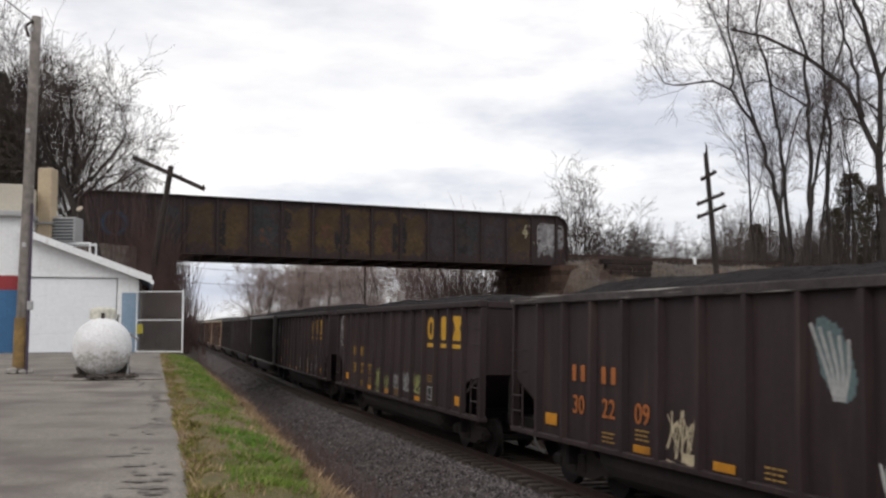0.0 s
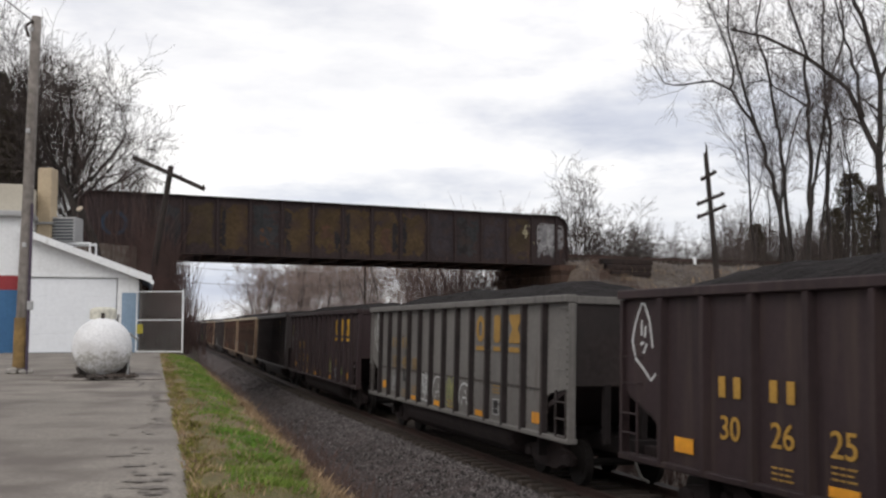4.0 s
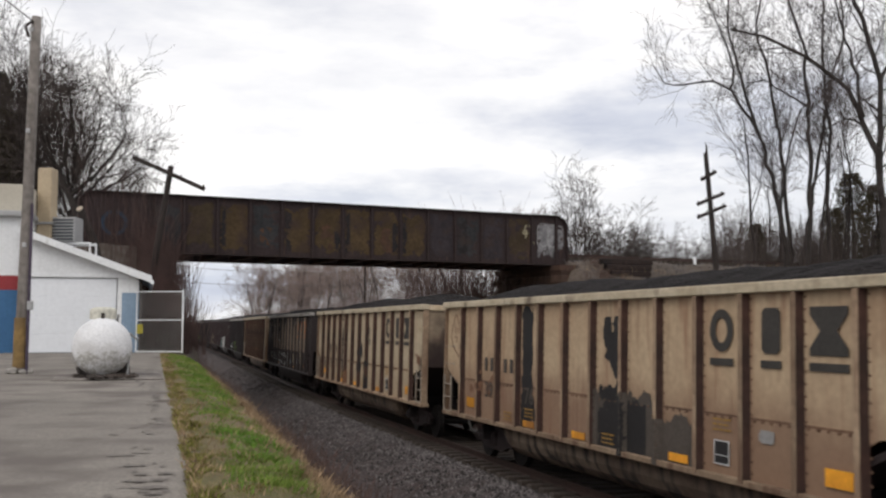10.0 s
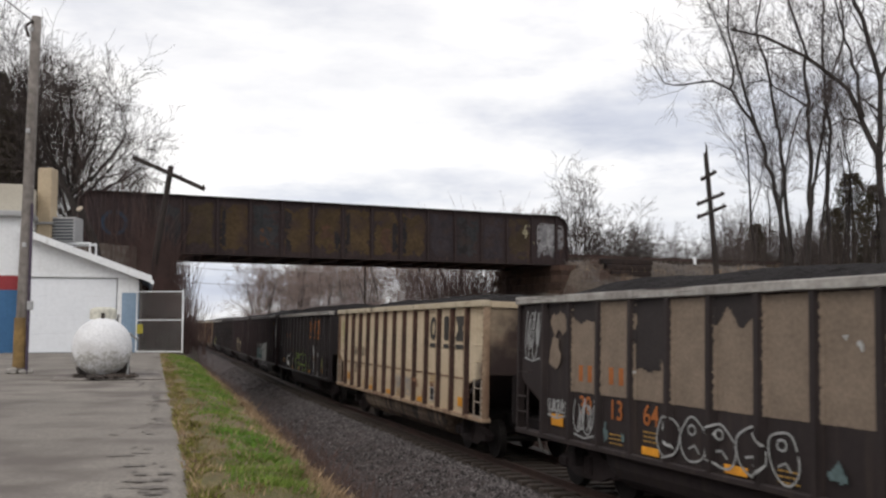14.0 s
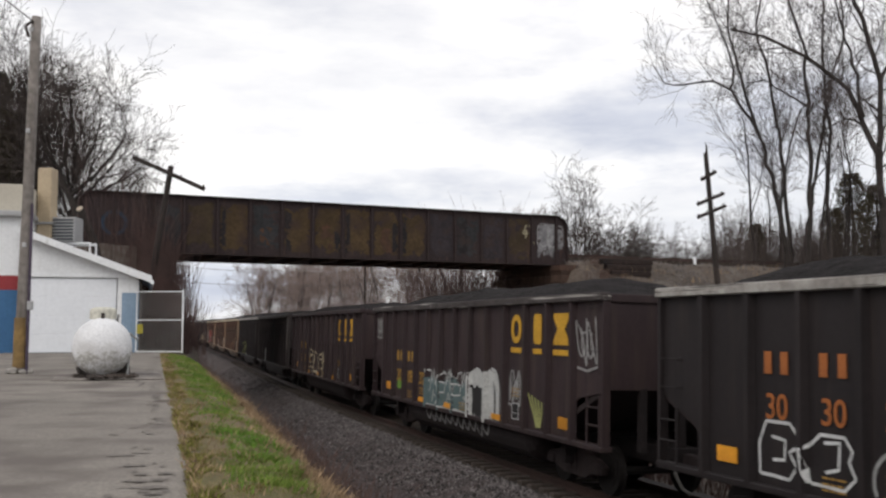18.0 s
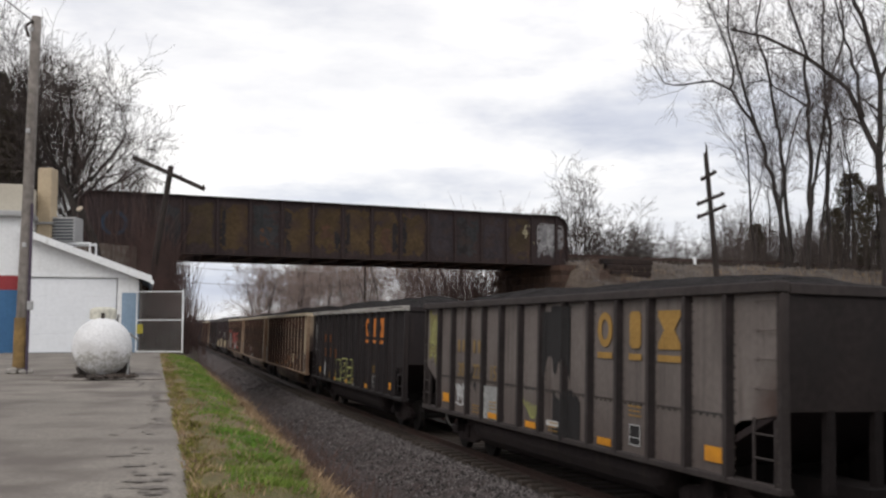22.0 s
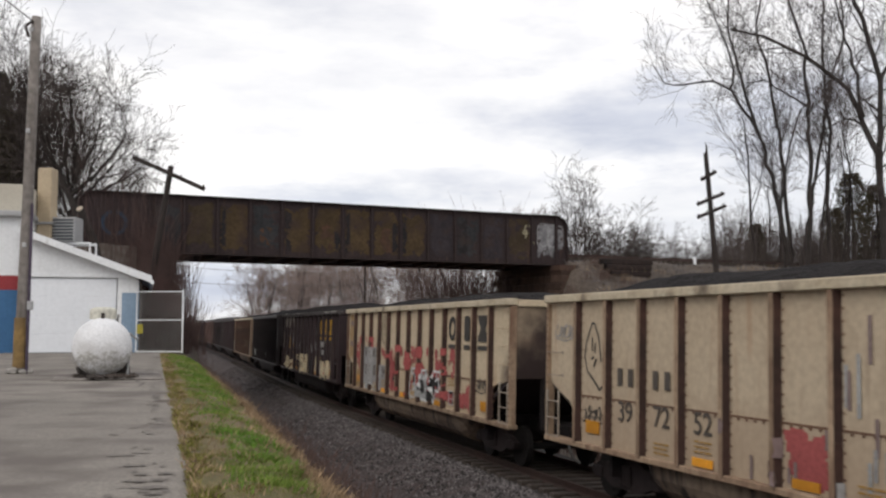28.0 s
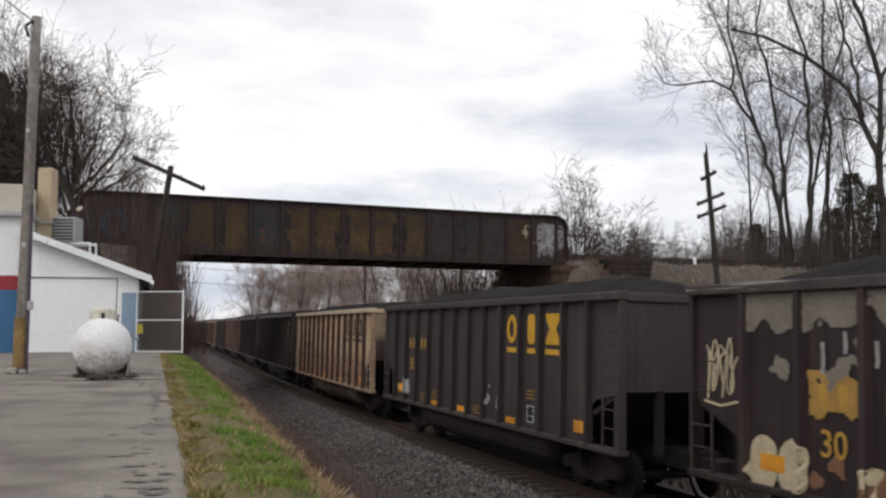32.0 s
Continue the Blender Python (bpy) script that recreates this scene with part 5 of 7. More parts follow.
# paint, mark colour, number, label, extras, then sprayed marks: kind, first and last panel from the front, heights above the rail, colour, seed, width or cover
CARS = [
    ("brown_black", "orange", "302209", DARK, ("pale_top",), [("leaf", 4, 4, 2.1, 3.2, "teal", 3), ("fan", 4, 4, 2.15, 3.1, "silver", 3, 0.06), ("line", 7, 7, 1.05, 1.85, "cream", 4), ("rect", 7.1, 6.55, 1.08, 1.22, "cream", 1), ("line", 3, 3, 1.1, 1.7, "white", 5)]),
    ("brown_black", "yellow", "302773", DARK, ("",), [HOOD, ("line", 7, 7, 1.1, 1.8, "lime", 7), ("line", 6, 6, 1.25, 1.6, "lime", 8, 0.035), ("line", 4, 4, 1.3, 1.8, "silver", 9, 0.06), ("line", 3, 3, 1.3, 1.8, "lime", 10, 0.05), ("line", 5, 5, 1.3, 1.7, "grey", 11)]),
    ("brown_black", "yellow", "302625", DARK, ("",), [HOOD, ("line", 5, 5, 1.2, 1.75, "silver", 12, 0.06), ("line", 3, 3, 1.2, 1.75, "cream", 13, 0.055), ("line", 1, 1, 1.3, 1.9, "grey", 14, 0.04), ("rect", 7.2, 6.75, 1.1, 1.22, "white", 1)]),
    ("cool_grey", "faded", "304888", GREY, ("",), [HOOD, ("line", 10, 10, 1.25, 1.75, "silver", 14), ("line", 7, 7, 1.15, 1.9, "white", 15, 0.05), ("arches", 6, 6, 1.2, 1.85, "white", 16, 0.045), ("line", 5, 5, 1.15, 1.85, "lime", 17, 0.045), ("arches", 4, 4, 1.2, 1.8, "white", 18), ("fill", 9, 9, 1.1, 3.0, "soot", 19, 0.32)]),
    ("brown_black", "yellow", "302281", DARK, ("",), [("hood", 11, 11, 1.95, 3.0, "white"), ("line", 12, 12, 2.6, 3.2, "lime", 18), ("line", 3, 3, 1.35, 1.8, "lime", 19, 0.05), ("fill", 1, 1, 1.3, 1.9, "green", 20, 0.4), ("fill", 12.1, 12.1, 2.2, 2.6, "grey", 21, 0.4)]),
    ("dull_grey", "yellow", "304550", "dull black steel coal car with yellow marks, heaped with coal", ("",), [HOOD, ("fan", 11, 11, 1.35, 2.0, "silver", 21, 0.05), ("line", 10, 10, 1.3, 1.55, "grey", 22, 0.04), ("line", 9, 9, 1.05, 1.45, "pink", 23, 0.05), ("line", 6, 6, 1.35, 1.65, "grey", 25, 0.04), ("drip", 5, 5, 1.0, 2.9, "soot", 26), ("line", 5, 5, 1.4, 1.75, "lime", 27, 0.035), ("fill", 4, 4, 1.0, 2.0, "soot", 28, 0.6), ("line", 3, 3, 1.35, 1.8, "cream", 29, 0.05), ("line", 2, 2, 1.45, 1.75, "pink", 30, 0.06), ("line", 1, 1, 1.1, 1.7, "cream", 31, 0.055)]),
    ("brown_beige", "dark", "39  76", BEIGE, ("pale_top",), [("hood", 12, 12, 2.3, 3.3, "rust"), ("fill", 10, 11, 1.5, 2.2, "rust", 26, 0.4), ("fill", 8.3, 7.95, 0.98, 3.44, "soot", 27, 0.97), ("fill", 8, 8, 0.98, 2.1, "soot", 28, 0.6), ("fill", 5.0, 4.75, 1.5, 3.2, "soot", 29, 0.75), ("edge", 4.0, 5.0, 0.98, 2.2, "dark_worn", 33), ("edge", 4.3, 4.6, 0.98, 2.1, "soot", 34), ("fill", 5.1, 4.9, 0.98, 2.1, "soot", 36, 0.7), ("edge", 3.0, 3.3, 0.98, 1.9, "dark_worn", 35), ("fill", 2, 1.9, 1.2, 1.8, "grey", 31, 0.4), ("fill", 1, 0.9, 1.3, 1.75, "grey", 32, 0.35)]),
    ("beige", "dark", "3977 2", BEIGE, ("pale_top",), [("hood", 12, 12, 2.5, 3.45, "dark"), ("fill", 8.45, 7.85, 0.95, 3.5, "soot", 31, 0.95), ("fill", 7.7, 7.3, 1.0, 1.6, "rust", 32, 0.5), ("fill", 4.8, 4.5, 1.0, 1.95, "soot", 33, 0.85), ("fill", 5.6, 5.1, 1.0, 2.95, "soot", 37, 0.55), ("fill", 4.6, 4.0, 1.9, 3.4, "soot", 38, 0.28), ("line", 11, 11, 1.55, 1.8, "dark", 34, 0.03), ("fill", -1, -1, 1.95, 2.4, "rust", 35, 0.4)]),
    ("patched", "orange", "301364", "black steel coal car with peeling tan patches, heaped with coal", ("pale_top",), TAN_PATCH + [("fill", 8, 8, 2.3, 3.45, "patch_black", 45, 0.8), ("fill", 11, 11, 2.2, 3.3, "tan", 46, 0.7), ("line", 12, 12, 2.4, 3.4, "silver", 47), ("rings", 5.2, 7.4, 1.08, 1.78, "silver", 47, 0.04), ("fill", 9, 9, 1.1, 1.5, "teal", 49, 0.5), ("line", 10, 10, 1.15, 1.8, "silver", 50), ("line", 11, 11, 1.4, 1.75, "silver", 51), ("line", 3, 3, 1.35, 1.8, "cream", 51), ("fan", 1, 1, 1.2, 1.9, "cream", 52, 0.05), ("fill", 4, 4, 1.2, 1.6, "teal", 53, 0.35)]),
    ("beige", "dark", "39    ", BEIGE, ("pale_top",), [("line", 12, 12, 2.5, 3.3, "lime", 52, 0.05), ("fill", 1, 4, 1.1, 1.8, "rust", 54, 0.35), ("line", 4, 5, 1.2, 1.7, "grey", 55)]),
    ("blue_black", "orange", "303034", BLACK, ("pale_top",), [("blocks", 9, 10, 1.15, 1.85, "white", 56, 0.05), ("arches", 8, 8, 1.1, 1.8, "silver", 57, 0.06), ("rings", 4, 7, 1.1, 1.9, "green", 58, 0.045), ("arches", 3, 3, 1.2, 1.9, "green", 59, 0.045), ("fan", 2, 2, 1.05, 2.25, "white", 60, 0.08), ("hook", 1, 1, 1.05, 1.95, "silver", 61, 0.15), ("line", 0.2, 0, 1.4, 1.75, "lime", 62, 0.04), ("fill", 1, 1, 0.98, 1.25, "silver", 63, 0.6)]),
    ("brown_black", "yellow", "300832", DARK, ("pale_top",), [("rect", 10.2, 9.75, 1.3, 1.6, "leaf_green", 66), ("edge", 5, 7.4, 1.0, 1.95, "teal", 64), ("spikes", 5, 7.4, 1.02, 2.0, "chalk", 65, 0.05), ("scallop", 4, 7.4, 0.55, 0.9, "grey", 71, 0.05), ("arch", 4.1, 4.15, 1.0, 2.12, "chalk", 61), ("fill", 4.25, 4.0, 0.98, 1.72, "soot", 62, 0.97), ("arch", 3.25, 3.2, 0.98, 2.15, "chalk", 63), ("fan", 3.4, 2.75, 1.0, 1.9, "soot", 1, 0.015), ("hook", 3.1, 3.05, 0.98, 2.18, "grey", 72, 0.03), ("line", 2, 2, 1.45, 2.15, "silver", 67, 0.05), ("fan", 1, 1, 1.1, 1.75, "lime", 68, 0.06), ("line", -1, -1, 2.3, 3.2, "grey", 69, 0.06), ("line", 12, 12, 2.7, 3.3, "grey", 70, 0.06)]),
    ("brown_black", "yellow", "302513", DARK, ("",), [("arches", 4.9, 7.4, 1.0, 2.1, "cream", 71, 0.045), ("rings", 6.9, 7.4, 1.25, 2.1, "cream", 74, 0.04), ("rings", 4.9, 5.1, 1.3, 2.05, "cream", 75, 0.04), ("fill", 7.3, 7.0, 1.15, 1.35, "cream", 76, 0.4)]),
    ("grey", "faded", "302215", GREY, ("",), [("fill", 12, 12, 2.05, 3.45, "olive", 73, 0.92), ("line", 12, 12, 2.3, 3.3, "lime", 81, 0.04), ("line", 10, 10, 1.25, 1.75, "white", 74, 0.05), ("rect", 8, 8, 1.05, 1.75, "silver", 75), ("fan", 6, 6, 1.25, 1.6, "lime", 76, 0.05), ("drip", 5, 5, 1.8, 3.3, "soot", 77), ("edge", 4.35, 4.6, 1.0, 2.0, "soot", 78), ("drip", 4.75, 4.7, 1.6, 3.4, "soot", 79), ("rect", 5.2, 4.85, 1.2, 1.3, "white", 1), ("fill", 9, 9, 1.2, 3.3, "soot", 80, 0.36)]),
    ("blue_black", "orange", "303021", BLACK, ("pale_top",), [("line", 12, 12, 2.1, 3.35, "silver", 78, 0.055), ("line", 10, 10, 1.2, 1.75, "white", 79, 0.06), ("blocks", 5.4, 7.2, 1.1, 1.9, "lime", 80, 0.05), ("line", 5.5, 7, 1.2, 1.7, "lime", 81, 0.03), ("rect", 4.9, 4.6, 1.05, 1.15, "white", 1)]),
    ("beige", "dark", "3977  ", BEIGE, ("pale_top",), [("fill", 1, 6, 1.1, 1.7, "rust", 82, 0.40), ("arches", 0, 1, 1.2, 1.95, "dark", 83, 0.03), ("rect", 2, 2, 1.35, 1.75, "cream", 84), ("fill", 5, 5, 1.3, 1.8, "lime", 85, 0.4), ("line", 3, 3, 1.4, 1.75, "dark", 86, 0.025), ("fill", 6, 6, 1.9, 3.2, "grey", 87, 0.4)]),
    ("dusty_beige", "dark", "397252", BEIGE, ("pale_top",), [("hood", 11, 11, 1.95, 3.1, "dark"), ("line", 11, 11, 1.4, 1.7, "dark", 85, 0.035), ("fill", 6, 6, 1.1, 1.8, "red", 87, 0.75), ("blocks", 2.1, 4.4, 1.0, 2.05, "dark", 86, 0.045), ("runs", 3.4, 4, 1.0, 2.0, "dark_worn", 92), ("line", 0, 1, 1.15, 1.75, "dark", 93, 0.035), ("line", 12, 12, 2.8, 3.1, "grey", 88, 0.03), ("runs", 5, 5, 1.2, 3.4, "silver", 89), ("runs", 5, 4.9, 1.6, 3.3, "mauve", 94), ("runs", 5, 5, 1.0, 2.2, "grey", 95), ("runs", 6, 9, 0.98, 1.9, "mauve", 90)]),
    ("beige", "dark", "398194", "beige steel coal car covered in red spray paint, heaped with coal", ("pale_top",), [("fill", 12, 12, 1.95, 3.42, "ochre", 94, 0.93), ("hook", 12, 12, 2.4, 3.2, "mauve", 95, 0.16), ("fill", 11, 11, 1.05, 1.7, "ochre", 106, 0.6), ("fill", 11, 11, 1.6, 2.5, "red", 96, 0.62), ("spots", 9, 11, 2.3, 2.7, "red", 107), ("fill", 8.9, 10, 1.0, 1.35, "teal", 108, 0.55), ("line", 9, 10, 1.02, 1.3, "white", 109, 0.03), ("rect", 9, 10, 1.2, 2.42, "grey", 90), ("rect", 8, 8, 1.12, 1.88, "grey", 91), ("hood", 8, 8, 2.35, 3.35, "dark"), ("fill", 6.8, 7, 1.1, 2.3, "red", 89, 0.62), ("spots", 2, 8, 1.95, 2.5, "red", 92), ("fill", 2, 5.6, 1.1, 2.3, "red", 97, 0.5), ("blocks", 3, 5, 1.1, 1.98, "white", 98, 0.07), ("fill", 3, 5, 1.1, 1.95, "silver", 99, 0.55), ("fill", 3, 4.6, 1.05, 1.8, "soot", 93, 0.55), ("fill", 7, 7, 1.1, 1.7, "soot", 100, 0.5), ("fill", 1, 1, 1.05, 1.75, "red", 101, 0.68), ("line", 0, 0, 1.6, 1.9, "dark", 102, 0.035), ("fill", 11, 11, 1.1, 1.5, "lime", 103, 0.45)]),
    ("brown_black", "yellow", "302046", "brown-black steel coal car with cream spray tags, heaped with coal", ("pale_top",), [("bubbles", 3.1, 3, 1.05, 1.85, "cream", 96, 1), ("bubbles", 4.9, 6.4, 0.98, 1.9, "cream", 97, 4), ("edge", 4, 4, 1.02, 1.8, "soot", 98), ("bubbles", 0, 1.4, 0.98, 1.75, "cream", 99, 4), ("arches", 0, 1.4, 1.0, 1.6, "red", 1, 0.03), ("arches", 4.9, 6.4, 1.05, 1.7, "rust", 4, 0.03), ("bubbles", 9, 9.2, 1.0, 1.5, "cream", 100, 2), ("fan", 7.6, 7.4, 1.55, 1.8, "cream", 109, 0.03), ("fill", 9, 10, 1.1, 1.7, "rust", 101, 0.55), ("line", 12, 12, 2.0, 2.9, "cream", 102, 0.05), ("drip", 9, 9, 2.9, 3.45, "peel", 103), ("drip", 10, 10, 2.75, 3.45, "peel", 104), ("drip", 11, 11, 2.7, 3.45, "peel", 107), ("fill", 10, 10, 1.95, 2.55, "faded", 110, 0.7), ("fill", 9, 10, 2.0, 3.2, "peel", 111, 0.32), ("fill", 11, 11, 2.0, 3.0, "peel", 112, 0.28), ("runs", 3, 10, 1.95, 3.1, "grey", 108), ("bubbles", 10.8, 11, 1.05, 1.75, "cream", 104, 2), ("runs", 0, 2, 1.9, 2.6, "grey", 105)]),
    ("dull_grey", "yellow", "30    ", "dull grey-black steel coal car, heaped with coal", ("",), [("fill", 10.5, 11, 1.2, 1.7, "silver", 104, 0.5), ("fill", 4, 4, 1.3, 1.85, "silver", 105, 0.7)]),
    ("brown_beige", "dark", "39    ", "brown-beige steel coal car with rusty lower sides, heaped with coal", ("pale_top",), []),
]
REAR = ["brown_black", "dull_grey", "red_brown", "brown_black", "brown_beige", "black", "brown_black", "red_brown", "black", "brown_black"]


def build_train():
    shared_meshes()
    cars = []
    for i, spec in enumerate(CARS):
        cars.append(build_car(spec, i))
    for i, kind in enumerate(REAR):
        dark = kind not in ("red_brown", "brown_beige")
        cars.append(build_car((kind, "yellow" if dark else "dark", "      ", DARK if dark else BEIGE if kind == "brown_beige" else "rust-brown steel coal car, heaped with coal", ("",), []), len(CARS) + i))
    return cars


# the couplers' slack and the cars' lengths differ a little
SLACK = {-1: 0.36, 0: 0.05, 1: -0.25, 2: -0.16, 3: -0.09, 4: 0.11, 5: 0.16, 6: -0.09, 7: -0.31, 8: -0.67, 9: -0.50, 10: -0.26, 11: -0.49, 12: -0.33, 13: 0.07, 14: 0.22, 15: 0.11, 16: -0.13, 17: -0.16, 18: -0.24}


def car_pose(front_s):
    """Both trucks follow the line."""
    c = front_s - NX
    a, b = line_pose(c + 5.35), line_pose(c - 5.35)
    p, q = a.translation, b.translation
    d = p - q
    mid = (p + q) / 2
    return Matrix.Translation(mid) @ Matrix.Rotation(math.atan2(d.y, d.x), 4, "Z") @ Matrix.Rotation(-CANT, 4, "X")


def motions(cars):
    for i, car in enumerate(cars):
        n = i - 1
        rows = []
        for k in range(33):
            t = float(k)
            rows.append((t, car_pose(S_FRONT0 - PITCH * n + SLACK.get(n, 0.0) + SPEED * (t - 16.0))))
        walk(car, rows)


# ---- yard: garage, shop, tank, gate, poles ----
def build_garage():
    Y = 32.2
    k = Y / 1740.0
    PIV = Matrix.Translation((-9.96, 32.2, 0))
    turned = PIV @ Matrix.Rotation(radians(17), 4, "Z") @ PIV.inverted()
    g = empty("garage", turned, "low white garage with a roll-up door and shed roof", "building")
    xl, xr, x_door_l, x_door_r = -13.6, -9.96, -13.28, -10.62
    depth = 7.0
    # gable wall round the door opening
    w = Geo()
    w.prism([(xl, 2.42), (x_door_r + 0.14, 2.42), (xr, 2.42), (xr, 2.55), (xl, 3.80)], 1, Y, Y + 0.15)
    w.box((xl, Y, 0), (x_door_l, Y + 0.15, 2.42))
    w.ob("wall", M_WHITE, g)
    Geo().box((x_door_r + 0.14, Y, 1.95), (xr, Y + 0.15, 2.42)).ob("wall", M_WHITE, g)
    Geo().box((x_door_r + 0.14, Y - 0.003, 0), (xr, Y + 0.15, 1.95)).ob("wall", M_PALEBLUE, g, "pale blue painted wall")
    sidew = Geo().box((xr - 0.15, Y + 0.15, 0), (xr, Y + depth, 2.5)).ob("wall", M_PALEBLUE, g)
    Geo().box((xl, Y + depth - 0.15, 0), (xr - 0.15, Y + depth, 2.5)).ob("wall", M_WHITE, g)
    # vertical cladding battens on the gable
    x = xl + 0.2
    bat = None
    while x < xr - 0.3:
        top = 3.80 - (x - xl) / (xr - xl) * 1.25 - 0.02
        Geo().box((x, Y - 0.016, 2.53), (x + 0.03, Y, top)).ob("batten", M_WHITE, g)
        x += 0.28
    # roof slab with fascia
    r = Geo()
    r.prism([(xl - 0.05, 3.86), (xr + 0.38, 2.36), (xr + 0.38, 2.48), (xl - 0.05, 3.99)], 1, Y - 0.35, Y + depth + 0.2)
    r.ob("roof", M_METAL, g, "pale sheet metal shed roof")
    f = Geo().prism([(xl - 0.05, 3.78), (xr + 0.40, 2.26), (xr + 0.40, 2.50), (xl - 0.05, 4.00)], 1, Y - 0.39, Y - 0.352)
    f.ob("fascia", M_WHITE, g, "white fascia board")
    Geo().box((xr + 0.36, Y - 0.40, 2.22), (xr + 0.47, Y + depth, 2.35), bevel=0.02).ob("gutter", M_WHITE, g)
    Geo().tube([(xr + 0.06, Y - 0.1, 2.3), (xr + 0.06, Y - 0.1, 0.1)], 0.04, 8).ob("downpipe", M_IRON, g, "dark downpipe")
    # roll-up door in four panels with its frame
    d = new("door")
    d.parent = g
    for i in range(4):
        z0 = 0.02 + i * 0.60
        Geo().box((x_door_l, Y + 0.05, z0), (x_door_r, Y + 0.10, z0 + 0.598), bevel=0.003).ob("panel", M_DOORWHITE, d)
    # dark strip painted in for the shaded gap round the recessed door
    seal = Geo().box((x_door_r - 0.035, Y + 0.02, 0.0), (x_door_r, Y + 0.06, 2.43)).box((x_door_l, Y + 0.02, 2.40), (x_door_r - 0.035, Y + 0.06, 2.43)).box((x_door_l, Y + 0.02, 0.0), (x_door_r - 0.035, Y + 0.06, 0.03))
    seal.ob("door_seal", M_SHADE, g, "dark strip for the shaded gap round the door")
    Geo().box((x_door_r, Y - 0.02, 0), (x_door_r + 0.14, Y + 0.13, 2.50), bevel=0.01).ob("door_frame", M_WHITE, g)
    Geo().box((x_door_l, Y - 0.02, 2.43), (x_door_r, Y + 0.13, 2.52), bevel=0.01).ob("door_frame", M_WHITE, g)
    # air conditioner on a white pipe stand on the roof
    ac = empty("air_conditioner", Matrix.Translation((-12.95, Y + 1.4, -0.16)), "grey louvred air conditioning unit on a white stand over the roof", "air conditioner")
    Geo().box((-0.42, -0.4, 3.86), (0.46, 0.4, 4.72), bevel=0.03).ob("casing", M_METAL, ac)
    for i in range(7):
        Geo().box((-0.36, -0.415, 3.93 + i * 0.11), (0.40, -0.402, 3.99 + i * 0.11)).ob("louvre", M_SHADE, ac)
    Geo().tube([(-0.6, -0.3, 3.82), (0.95, -0.3, 3.82), (0.95, -0.3, 3.0)], 0.05, 8).tube([(-0.6, 0.3, 3.82), (0.95, 0.3, 3.82), (0.95, 0.3, 3.0)], 0.05, 8).tube([(-0.6, -0.3, 3.82), (-0.6, -0.3, 3.3)], 0.05, 8).tube([(-0.6, 0.3, 3.82), (-0.6, 0.3, 3.3)], 0.05, 8).ob("stand", M_WHITE, ac, "white pipe stand")


def build_shop():
    Y = 31.4
    PIV = Matrix.Translation((-13.9, Y, 0))
    s = empty("shop_building", PIV @ Matrix.Rotation(radians(17), 4, "Z") @ PIV.inverted(), "white shop with a red band over a blue base", "building")
    xl, xr = -24.0, -13.3
    Geo().box((xl, Y, 0), (xr, Y + 9, 2.02)).ob("wall", M_BLUE, s, "blue painted lower wall")
    Geo().box((xl, Y - 0.004, 2.02), (xr, Y + 9, 2.48)).ob("wall", M_RED, s, "red painted band")
    Geo().box((xl, Y, 2.48), (xr, Y + 9, 4.35)).ob("wall", M_WHITE, s, "white upper wall")
    Geo().box((xl - 0.1, Y - 0.25, 4.35), (xr + 0.1, Y + 9.2, 4.55), bevel=0.04).ob("gutter", M_METAL, s, "grey gutter")
    Geo().box((xl, Y - 0.05, 4.55), (xr + 0.02, Y + 9, 5.42), bevel=0.02).ob("parapet", M_TAN, s, "tan panelled parapet")
    for i in range(5):
        x = xl + 1.6 + i * 2.0
        Geo().box((x, Y - 0.075, 4.56), (x + 0.05, Y - 0.05, 5.40)).ob("seam", M_TAN, s)
    Geo().box((xl, Y - 0.02, 1.05), (xr, Y - 0.001, 1.09)).ob("seam", M_BLUE, s)
    c = empty("chimney", Matrix.Translation((-13.45, 33.3, 0.24)), "square cream chimney with flashing behind the roof edge", "chimney")
    Geo().box((-0.28, -0.28, 3.0), (0.20, 0.28, 5.98), bevel=0.03).ob("shaft", M_CHIMNEY, c)
    Geo().box((-0.36, -0.36, 4.05), (0.28, 0.36, 4.13), bevel=0.01).ob("flashing", M_METAL, c, "grey flashing")


